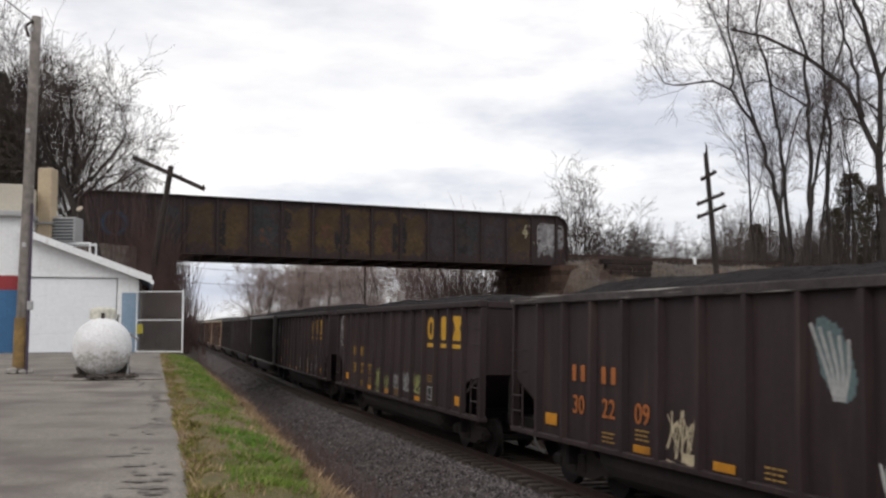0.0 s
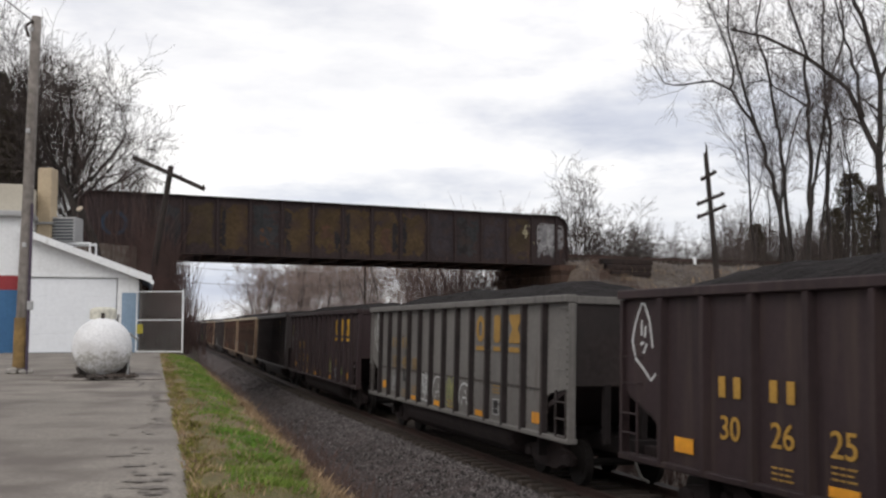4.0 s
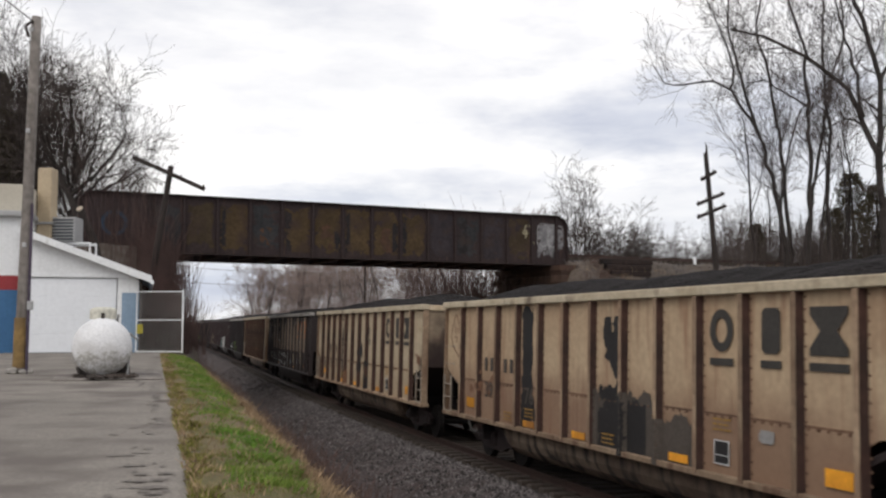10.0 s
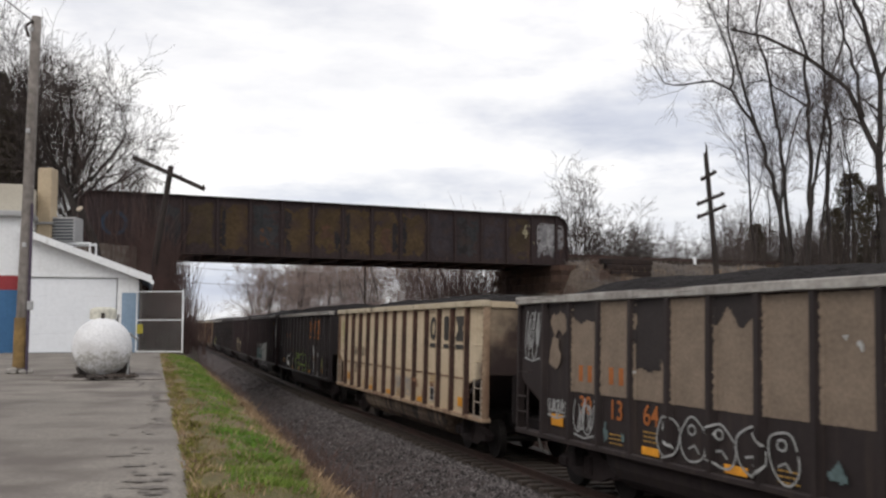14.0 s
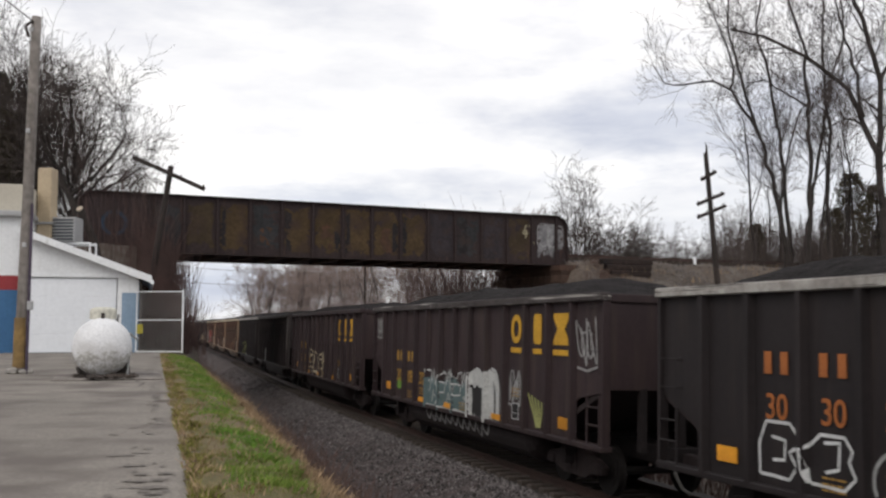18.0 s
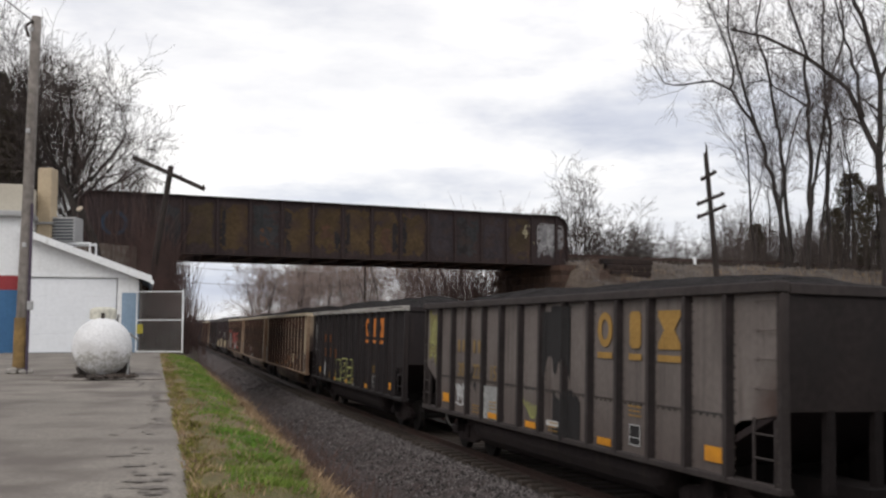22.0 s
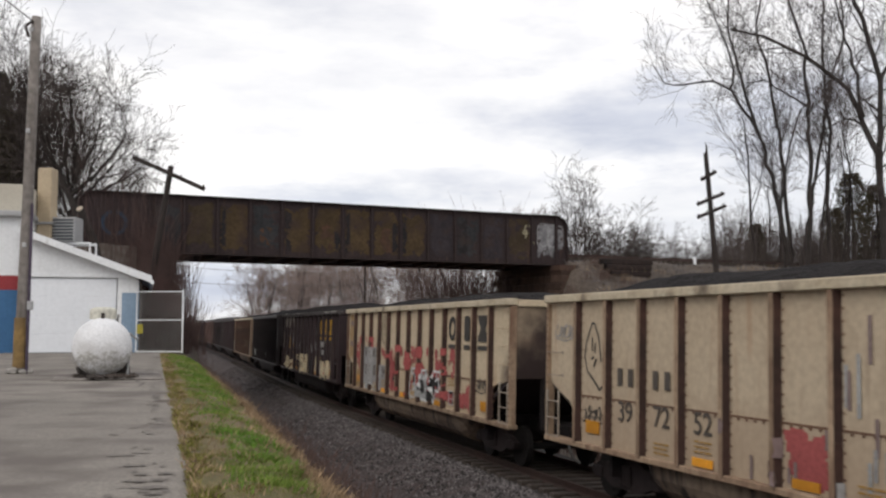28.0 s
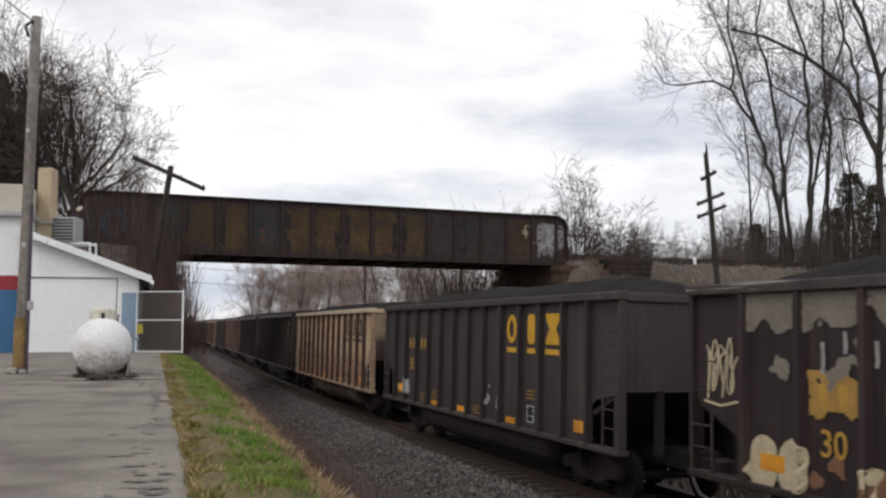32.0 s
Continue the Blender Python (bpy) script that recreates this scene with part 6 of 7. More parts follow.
def build_tank():
    t = empty("propane_tank", Matrix.Translation((-5.52, 16.0, 0)) @ Matrix.Rotation(radians(18), 4, "Z"), "silver propane tank with a rusted underside, on a concrete pad", "tank")
    R, L = 0.468, 1.5
    vs, fs = [], []
    prof = []
    for a in np.linspace(0, math.pi / 2, 9):
        prof.append((-R * 0.62 * math.cos(a), R * math.sin(a)))
    for a in np.linspace(math.pi / 2, 0, 9):
        prof.append((L + R * 0.62 * math.cos(a), R * math.sin(a)))
    n = 40
    for y, r in prof:
        for k in range(n):
            a = 2 * math.pi * k / n
            vs.append((max(r, 0.002) * math.cos(a), y, 0.53 + max(r, 0.002) * math.sin(a)))
    for i in range(len(prof) - 1):
        for k in range(n):
            fs.append((i * n + k, i * n + (k + 1) % n, (i + 1) * n + (k + 1) % n, (i + 1) * n + k))
    Geo().add(vs, fs).ob("shell", M_TANK, t, "", True)
    # flaked and rusted paint on the lower shell
    tv, tf, seen = [], [], {}
    na, ny = 110, 130
    py, pr = [q[0] for q in prof], [q[1] for q in prof]
    arc = np.concatenate([[0], np.cumsum(np.hypot(np.diff(py), np.diff(pr)))])
    along = np.linspace(0.02, arc[-1] - 0.02, ny + 1)

    def shell_place(i, j):
        a = math.pi + math.pi * i / na
        rr = float(np.interp(along[j], arc, pr)) + 0.003
        yy = float(np.interp(along[j], arc, py))
        return (rr * math.cos(a), yy - (0.003 if j < ny / 2 else -0.003), 0.53 + rr * math.sin(a))

    def shell_point(i, j):
        if (i, j) not in seen:
            seen[(i, j)] = len(tv)
            tv.append(shell_place(i, j))
        return seen[(i, j)]

    for i in range(na):
        for j in range(ny):
            q = Vector(shell_place(i, j))
            v = 0.35 * noise.noise(q * 6.0) + 0.5 * noise.noise(q * 19.0) + 0.55 * noise.noise(q * 45.0)
            h = (q.z - 0.53) / R
            if v > -0.06 + 2.0 * max(0.0, h + 0.36) + 0.8 * max(0.0, -0.80 - h):
                tf.append((shell_point(i, j), shell_point(i + 1, j), shell_point(i + 1, j + 1), shell_point(i, j + 1)))
    fp = mesh_ob("flaked_paint", tv, tf, mat("flaked_tank_primer", (0.52, 0.51, 0.485), (0.37, 0.355, 0.325), big=14, fine=60, fac=0.7), t, "rusty flaked paint")
    tagged(fp, kind="stuff")
    # domed lid over the valves
    dv, df = [], []
    for j, (r, z) in enumerate(((0.21, 0.98), (0.215, 1.11), (0.20, 1.15), (0.13, 1.175), (0.002, 1.18))):
        dv += [(r * math.cos(2 * math.pi * k / 24), 0.25 + r * math.sin(2 * math.pi * k / 24), z) for k in range(24)]
        if j:
            df += [((j - 1) * 24 + k, (j - 1) * 24 + (k + 1) % 24, j * 24 + (k + 1) % 24, j * 24 + k) for k in range(24)]
    Geo().add(dv, df).ob("valve_dome", mat("cream_dome", (0.62, 0.60, 0.52), (0.52, 0.5, 0.43)), t, "cream valve cover")
    Geo().tube([(0.0, -0.02, 0.95), (0.0, -0.02, 1.08)], 0.03, 8).ob("valve", M_IRON, t)
    Geo().tube([(0.22, 0.3, 0.9), (0.24, 0.25, 1.06)], 0.02, 6).ob("valve", M_METAL, t)
    for y in (0.15, 1.3):
        sd = Geo()
        sd.prism([(-0.36, 0.05), (0.36, 0.05), (0.40, 0.22), (0.25, 0.11), (0, 0.06), (-0.25, 0.11), (-0.40, 0.22)], 1, y - 0.06, y + 0.06)
        sd.ob("saddle", M_IRON, t, "dark iron saddle")
    for x in (-0.33, 0.40):
        Geo().tube([(x, 0.1, 0.32), (x + 0.02 * (1 if x > 0 else -1), 0.08, 0.05)], 0.025, 6).ob("leg", M_IRON, t)
    Geo().tube([(0.42, 0.0, 0.75), (0.52, 0.1, 0.66), (0.56, 0.2, 0.66)], 0.02, 6).ob("pipe", M_METAL, t, "thin gas pipe")
    Geo().tube([(0.40, 0.05, 0.05), (0.42, 0.05, 0.40)], 0.02, 6).ob("pipe", M_METAL, t)
    p = empty("tank_pad", Matrix.Translation((-5.60, 16.6, 0)) @ Matrix.Rotation(radians(18), 4, "Z"), "cracked concrete pad dark with dirt beneath the tank", "pad")
    Geo().box((-0.85, -1.0, 0.0), (0.85, 1.5, 0.045), bevel=0.02).ob("slab", mat("grimy_pad", (0.25, 0.225, 0.205), (0.15, 0.13, 0.115), big=1.6, fine=20, bump=0.3, stain=(0.08, 0.068, 0.06), stain_at=(0.50, 0.66)), p)
    blob = Geo()
    rng = random.Random(2)
    for _ in range(160):
        a, r = rng.uniform(0, 6.3), rng.uniform(0, 0.55)
        x, y = 0.9 * r * math.cos(a), -0.7 + r * math.sin(a)
        s = rng.uniform(0.02, 0.05)
        blob.box((x - s, y - s, 0.054), (x + s, y + s, 0.056 + s * rng.uniform(0.4, 1.2)), bevel=s * 0.3)
    bl = blob.ob("dead_leaves", M_IRON, p, "dark leaf litter")
    tagged(bl, kind="stuff")


def build_utility_pole():
    p = empty("utility_pole", Matrix.Translation((-7.66, 17.9, 0)), "weathered grey wooden utility pole with conduit and yellow guard", "pole")
    n = 12
    pts = [(0.10 * i / n, 0.0, -0.3 + 6.9 * i / n) for i in range(n + 1)]
    Geo().tube(pts, [0.112 - 0.026 * i / n for i in range(n + 1)], 14).ob("shaft", M_WOOD, p, "", True)
    Geo().tube([(0.0, 0, 0.12), (0.003, 0, 1.02)], [0.124, 0.121], 14).ob("guard", mat("ochre_guard", (0.24, 0.155, 0.06), (0.13, 0.09, 0.05), fine=9, big=2), p, "faded ochre pole guard")
    Geo().tube([(0.145, -0.05, 0.0), (0.15, -0.05, 1.55), (0.155, -0.05, 3.1)], 0.027, 8).ob("conduit", mat("purple_grey_conduit", (0.09, 0.07, 0.10)), p, "dark conduit")
    Geo().box((0.14, -0.12, 1.16), (0.23, -0.03, 1.32), bevel=0.01).ob("meter_box", M_METAL, p, "small grey meter box")
    g = Geo()
    for k in range(7):
        a = k * 0.9
        g.box((0.17 * math.cos(a) - 0.06, 0.17 * math.sin(a) - 0.06, 0.0), (0.17 * math.cos(a) + 0.06, 0.17 * math.sin(a) + 0.06, 0.09 + 0.02 * (k % 3)), bevel=0.03)
    g.ob("base_stones", M_CONCRETE, p, "pale stones round the foot")
    Geo().tube([(0.09, -0.10, 6.48), (-0.25, -0.5, 6.75), (-1.6, -2.2, 7.2)], 0.012, 5).tube([(0.0, -0.09, 6.2), (-0.05, -0.11, 6.4), (0.08, -0.10, 6.5)], 0.03, 6).ob("cable", M_IRON, p)
    for z in (2.3, 4.4, 6.3):
        Geo().box((0.02, -0.125, z), (0.09, -0.08, z + 0.08)).ob("bracket", M_METAL, p)


def build_gate():
    Y = 32.0
    g = empty("chain_link_gate", Matrix.Translation((-9.95, Y, 0)), "chain-link gate on a white tubular frame", "gate")
    w, z0, z1 = 1.50, 0.02, 2.0
    Geo().tube([(0.0, 0, z0), (0.0, 0, z1)], 0.02, 8).ob("upright", M_WHITE, g)
    Geo().tube([(w, 0, 0.0), (w, 0, z1 + 0.02)], 0.028, 8).ob("upright", M_WHITE, g)
    for z in (z0 + 0.02, 1.06, z1 - 0.02):
        Geo().tube([(0, 0, z), (w, 0, z)], 0.017, 8).ob("rail", M_WHITE, g)
    m = Geo()
    step, r = 0.095, 0.0034
    k = -int((z1 - z0) / step)
    while k * step < w:
        for sg in (1, -1):
            x0 = k * step
            a, b = max(0, x0), min(w, x0 + (z1 - z0))
            if b > a:
                za, zb = z0 + (a - x0), z0 + (b - x0)
                if sg < 0:
                    za, zb = z1 - (a - x0), z1 - (b - x0)
                m.tube([(a, 0.01 * sg, za), (b, 0.01 * sg, zb)], r, 3, cap=False)
        k += 1
    m.ob("mesh", mat("dull_wire", (0.36, 0.35, 0.34), (0.26, 0.25, 0.24), rough=0.6, bump=0), g, "galvanised wire mesh")
    Geo().box((0.02, -0.03, 0.62), (0.22, -0.012, 0.92), bevel=0.005).ob("sign", mat("yellow_sign", (0.42, 0.36, 0.06)), g, "small yellow sign plate")


def crossarm_pole(name, base, height, lean, arms, r, label, spike=0.0):
    p = empty(name, Matrix.Translation(base) @ Euler((lean[0], lean[1], 0)).to_matrix().to_4x4(), label, "pole")
    Geo().tube([(0, 0, -0.5), (0, 0, height * 0.5), (0, 0, height)], [r, r * 0.85, r * 0.7], 10).ob("shaft", M_DARKWOOD, p)
    if spike:
        Geo().tube([(0.02, 0, height - 0.3), (0.07, 0, height + spike * 0.5), (0.05, 0, height + spike)], [0.07, 0.05, 0.02], 7).ob("top_spike", M_DARKWOOD, p)
    for z, ln, tilt, yaw in arms:
        m = Matrix.Translation((0, -r * 0.9, z)) @ Matrix.Rotation(yaw, 4, "Z") @ Matrix.Rotation(tilt, 4, "Y")
        Geo().box((-ln / 2, -0.06, -0.085), (ln / 2, 0.06, 0.085), m, bevel=0.015).ob("crossarm", M_DARKWOOD, p)
        for k in range(4):
            x = -ln / 2 + 0.12 + (ln - 0.24) * k / 3
            Geo().tube([m @ Vector((x, 0, 0.05)), m @ Vector((x, 0, 0.16))], 0.03, 6).ob("insulator_pin", M_DARKWOOD, p)
    return p


# ---- trees ----
def grow(rng, pos, d, length, radius, level, top, segs, out, spread, droop, sparse=False):
    n = segs[level]
    pts, radii = [pos.copy()], [radius]
    p, v = pos.copy(), d.normalized()
    taper = 0.35 if level == 0 else 0.25
    for i in range(n):
        v = (v + Vector((rng.gauss(0, 1), rng.gauss(0, 1), rng.gauss(0, 0.7))) * ((0.10, 0.14, 0.10, 0.08, 0.07)[level]) + Vector((0, 0, ((0.09, 0.08, 0.04, 0.0, 0.0)[level] if sparse else 0.04) - droop * level))).normalized()
        p = p + v * (length / n)
        pts.append(p.copy())
        radii.append(radius * (1 - (1 - taper) * (i + 1) / n))
    out[min(level, 4)].append((pts, radii))
    if level >= top:
        return
    kids = {0: rng.randint(8, 10), 1: rng.randint(5, 7), 2: rng.randint(4, 5), 3: 3}[level]
    if sparse:
        kids = {0: rng.randint(6, 8), 1: rng.randint(4, 6), 2: rng.randint(3, 4), 3: 2}[level]
    lo = 0.28 if level == 0 else 0.2
    for k in range(kids):
        t = lo + (1 - lo) * (k + rng.random()) / kids
        f = t * n
        i = min(n - 1, int(f))
        q = pts[i].lerp(pts[i + 1], f - i)
        axis = (pts[i + 1] - pts[i]).normalized()
        side = axis.orthogonal().normalized()
        side.rotate(Matrix.Rotation(rng.uniform(0, 6.283), 3, axis))
        ang = rng.uniform(0.45, 0.95) * spread
        if sparse and level == 0:
            ang *= 0.75
        nd = axis * math.cos(ang) + side * math.sin(ang)
        rr = radii[i] * (rng.uniform(0.42, 0.62) if level else rng.uniform(0.32, 0.5))
        ln = length * (rng.uniform(0.42, 0.72) if sparse else rng.uniform(0.40, 0.66)) * (1.15 - 0.45 * t)
        if level >= 2:
            ln = max(ln * 1.25, 0.45)
        grow(rng, q, nd, ln, max(rr, 0.006), level + 1, top, segs, out, spread, droop, sparse)


def bare_tree(name, seed, height, radius, label, top=4, spread=1.0, droop=0.0, twig=None, lean=(0, 0), thick=1.0, sparse=False):
    rng = random.Random(seed)
    out = {i: [] for i in range(5)}
    grow(rng, Vector((0, 0, -0.3)), Vector((lean[0], lean[1], 1)), height * 0.8, radius, 0, top, (9, 6, 4, 3, 2), out, spread, droop, sparse)
    t = empty(name, Matrix(), label, "tree", "bare trees")
    g = Geo()
    for lv, sides in ((0, 9), (1, 5)):
        for pts, radii in out[lv]:
            g.tube(pts, radii, sides, cap=False)
    mesh_ob("trunk", g.v, g.f, M_BARK, t, "", True)
    g = Geo()
    for lv in (2, 3, 4):
        for pts, radii in out[lv]:
            g.tube(pts, [max(r * 0.8, 0.0085 * thick) for r in radii], 3, cap=False)
    mesh_ob("crown", g.v, g.f, twig or M_TWIG, t, "bare twigs")
    return t


LEFT_TRUNK = ((-17.0, 4.4), (-17.2, 5.7), (-17.6, 7.0), (-18.1, 8.1), (-18.7, 9.1), (-19.2, 10.3))


def limb_tree(seed, depth, spread, limbs, label="tall bare hardwood tree with dark forking limbs", thick=0.0085):
    """A tall tree whose main limbs follow given curves (x, z); branches and twigs grow from them."""
    rng = random.Random(seed * 17)
    out = {i: [] for i in range(5)}
    x0 = limbs[0][1][0][0]
    z0 = ground_at(x0, depth) - 0.3
    side = 0.0
    for num, (r0, pts) in enumerate(limbs):
        ctrl = [Vector((x - x0, 0, z - z0)) for x, z in pts]
        if num == 0:
            ctrl[0].z = 0
        fine = []
        for i in range(len(ctrl) - 1):
            p0, p1, p2, p3 = ctrl[max(i - 1, 0)], ctrl[i], ctrl[i + 1], ctrl[min(i + 2, len(ctrl) - 1)]
            k = max(2, int((p2 - p1).length / 0.7))
            for j in range(k):
                t = j / k
                fine.append(0.5 * (2 * p1 + (p2 - p0) * t + (2 * p0 - 5 * p1 + 4 * p2 - p3) * t * t + (3 * p1 - 3 * p2 + p3 - p0) * t ** 3))
        fine.append(ctrl[-1])
        if num:
            drift = rng.choice((-0.12, 0.12))
            fine = [p + Vector((0, drift * i * 0.7, 0)) for i, p in enumerate(fine)]
        fine = [p + Vector((rng.gauss(0, 0.05), rng.gauss(0, 0.05), 0)) if 0 < i else p for i, p in enumerate(fine)]
        n = len(fine) - 1
        radii = [r0 * (0.65 - 0.40 * i / n) for i in range(n + 1)]
        out[0].append((fine, radii))
        lo = 0.30 if num == 0 else 0.12
        kids = int(n * (0.55 if num == 0 else 0.8)) + 2
        for k in range(kids):
            f = (lo + (0.995 - lo) * (k + rng.random()) / kids) * n
            i = min(n - 1, int(f))
            q = fine[i].lerp(fine[i + 1], f - i)
            axis = (fine[i + 1] - fine[i]).normalized()
            sd = axis.orthogonal().normalized()
            sd.rotate(Matrix.Rotation(rng.uniform(0, 6.283), 3, axis))
            ang = rng.uniform(0.45, 0.95) * spread
            d = axis * math.cos(ang) + sd * math.sin(ang)
            low = 1 - f / n
            ln = rng.uniform(1.6, 4.2) * (0.7 + 0.3 * (1 - low))
            grow(rng, q, d, ln, max(0.018, min(0.065, radii[i] * rng.uniform(0.25, 0.5))), 1, 4, (9, 6, 4, 3, 2), out, 1.0, 0.0, True)
    t = empty("bare_tree", Matrix.Translation((x0, depth, z0)), label, "tree", "bare trees")
    g = Geo()
    for lv, sides in ((0, 9), (1, 5)):
        for pts, radii in out[lv]:
            g.tube(pts, radii, sides, cap=False)
    mesh_ob("trunk", g.v, g.f, M_BARK, t, "", True)
    g = Geo()
    for lv in (2, 3, 4):
        for pts, radii in out[lv]:
            g.tube(pts, [max(r * 0.8, thick) for r in radii], 3, cap=False)
    mesh_ob("crown", g.v, g.f, M_TWIG, t, "bare twigs")
    return t


def fan_tree(seed, x, depth, height, width, label, thick=0.0125, n=7):
    """A tree that forks low into several stems spreading like a fan."""
    rng = random.Random(seed)
    z = ground_at(x, depth)
    limbs = [(0.16, ((x, z), (x + 0.1, z + 0.25 * height), (x + rng.uniform(-0.3, 0.3), z + 0.6 * height), (x + rng.uniform(-0.5, 0.5), z + height)))]
    for k in range(n):
        side = (-1 + 2 * (k + 0.5) / n) + rng.uniform(-0.1, 0.1)
        z0 = z + height * rng.uniform(0.10, 0.34)
        top = z + height * (1.0 - 0.30 * abs(side)) * rng.uniform(0.88, 1.0)
        limbs.append((0.11, ((x + 0.05, z0), (x + side * width * 0.38, z0 + (top - z0) * 0.34), (x + side * width * 0.75, z0 + (top - z0) * 0.70), (x + side * width, top))))
    return limb_tree(seed, depth, 0.8, limbs, label, thick)


def evergreen(name, seed, height, width, label, dense=300):
    rng = random.Random(seed)
    t = empty(name, Matrix(), label, "tree", "evergreens")
    Geo().tube([(0, 0, -0.3), (0.1, 0, height * 0.5), (0, 0.05, height * 0.95)], [0.2, 0.12, 0.03], 8).ob("trunk", M_BARK, t)
    g = Geo()
    for _ in range(int(1.9 * dense * height)):
        z = height * (0.08 + 0.92 * rng.random() ** 1.2)
        f = 1 - z / height
        rmax = width * (0.18 + 0.82 * f ** 0.75) * (0.62 + 0.55 * noise.noise((z * 0.9, seed * 3.1, rng.random() * 1.5)))
        a, r = rng.uniform(0, 6.283), rmax * math.sqrt(rng.random())
        c = Vector((r * math.cos(a), r * math.sin(a), z))
        s = rng.uniform(0.055, 0.15)
        out = Vector((math.cos(a), math.sin(a), rng.uniform(-0.2, 0.9))).normalized()
        for _ in range(3):
            w = Vector((rng.gauss(0, 1), rng.gauss(0, 1), rng.gauss(0, 1))) * s * 0.4
            g.add([c, c + out * s + w, c + out * s * 0.6 - w], [(0, 1, 2)])
    mesh_ob("crown", g.v, g.f, M_NEEDLE, t, "dark green needles")
    return t


def ground_at(x, y):
    return float(ground_z(np.array([x]), np.array([y]))[0])


def place(tree, x, y, turn=0.0, scale=1.0, copy=True):
    m = Matrix.Translation((x, y, ground_at(x, y))) @ Matrix.Rotation(turn, 4, "Z")
    if copy:
        o = copy_thing(tree, m)
    else:
        tree.matrix_basis = m
        o = tree
    o.scale = (scale, scale, scale)
    return o


def at_px(px, y):
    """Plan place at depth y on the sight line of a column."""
    return (px - 784.0) / 1740.0 * y


def build_trees():
    tall = "tall bare hardwood tree with dark bark"
    rng = random.Random(21)
    # high trees beyond the upper line
    limb_tree(1, 61, 0.9, ((0.27, ((21.5, 4.0), (20.9, 8.5), (20.0, 12.4), (18.9, 14.5), (18.1, 15.7))), (0.12, ((18.1, 15.7), (17.0, 16.3), (15.2, 16.1), (14.1, 16.3), (13.4, 17.5))), (0.13, ((18.1, 15.7), (18.3, 17.0), (17.4, 19.4), (16.6, 21.3))), (0.17, ((19.8, 12.9), (19.2, 15.3), (18.6, 18.0), (18.3, 20.4), (18.4, 22.6)))))
    limb_tree(2, 62, 0.8, ((0.23, ((22.0, 4.0), (21.7, 10.2), (21.3, 13.9), (20.9, 17.1), (20.2, 19.4), (20.5, 22.0))),))
    limb_tree(3, 60, 0.9, ((0.25, ((22.3, 3.9), (22.6, 10.2), (22.6, 14.7), (22.4, 18.2), (21.6, 20.8), (21.4, 22.7))), (0.10, ((22.6, 14.4), (20.7, 15.7), (20.0, 16.2), (18.2, 15.7)))))
    limb_tree(4, 63, 0.9, ((0.20, ((22.8, 4.0), (23.5, 7.3), (24.2, 11.1), (24.8, 14.1), (25.3, 17.0), (26.2, 19.9), (25.9, 23.4))),))
    limb_tree(5, 62, 0.9, ((0.21, ((24.4, 4.0), (24.5, 9.6), (24.7, 13.3), (24.4, 18.0), (24.6, 22.5))),))
    limb_tree(6, 56, 1.1, ((0.40, ((25.3, 3.4), (25.2, 7.9), (25.1, 10.3), (25.3, 12.6), (25.3, 15.0), (24.6, 17.9), (23.7, 20.9))), (0.27, ((25.1, 10.3), (24.4, 12.6), (23.7, 14.6), (22.1, 16.1), (20.4, 17.2), (18.8, 18.0), (17.1, 18.4))), (0.17, ((24.3, 12.9), (24.0, 15.4), (23.6, 17.6), (23.1, 20.3))), (0.18, ((25.3, 15.0), (26.3, 17.2), (26.9, 20.8))), (0.12, ((25.0, 10.6), (24.0, 12.8), (22.6, 12.5), (21.9, 11.8)))))
    for seed, px, y, h, r, lean, sp in ((6, 1335, 66, 13, 0.11, (-0.05, 0), 0.7), (8, 1505, 66, 15, 0.12, (0.0, 0), 0.8), (19, 1385, 68, 15, 0.12, (-0.02, 0), 0.7), (24, 1540, 66, 18, 0.16, (0.03, 0), 0.8), (42, 1452, 65, 13, 0.09, (0.02, 0), 0.8), (43, 1490, 64, 11, 0.08, (-0.03, 0), 0.8), (45, 1368, 69, 10, 0.08, (-0.06, 0), 0.9)):
        t = bare_tree("bare_tree", seed, h, r, tall, 4, sp, 0.0, None, lean, 1.0, True)
        place(t, at_px(px, y), y, 0.0, 1.0, False)
    limb_tree(7, 46, 1.0, ((0.30, LEFT_TRUNK), (0.14, ((-17.7, 7.2), (-17.1, 8.3), (-16.7, 9.3), (-16.4, 10.8))), (0.15, ((-17.6, 6.9), (-16.5, 7.9), (-15.4, 8.9), (-14.8, 10.0))), (0.13, ((-17.4, 6.4), (-16.0, 7.2), (-15.0, 7.7), (-14.0, 8.4))), (0.14, ((-18.1, 8.1), (-17.8, 9.4), (-17.7, 10.8), (-18.0, 12.5)))), "leaning bare tree with a dark trunk beside the girder")
    # spreading trees beside the left abutment
    for seed, px, y, h, r, lean, sp in ((13, -30, 50, 17, 0.3, (-0.02, 0), 1.0), (27, 160, 52, 8.2, 0.18, (0.2, 0), 1.25), (28, 110, 54, 9.0, 0.18, (0.12, 0), 1.2), (29, 230, 55, 7.0, 0.13, (0.2, 0), 1.2), (18, 10, 56, 17, 0.22, (-0.04, 0), 1.0), (20, 215, 57, 7.5, 0.13, (0.12, 0), 1.2), (23, 125, 58, 8.0, 0.15, (0.05, 0), 1.2), (25, -35, 58, 17, 0.24, (0.04, 0), 1.0), (26, 85, 60, 11.0, 0.17, (0.05, 0), 1.2), (14, 190, 53, 7.5, 0.16, (0.16, 0), 1.2), (16, 150, 56, 8.5, 0.15, (0.05, 0), 1.2), (17, -60, 54, 17, 0.28, (0.02, 0), 1.0)):
        t = bare_tree("bare_tree", seed, h, r, "spreading bare tree with fine budding twigs", 4, sp, -0.02, None, lean)
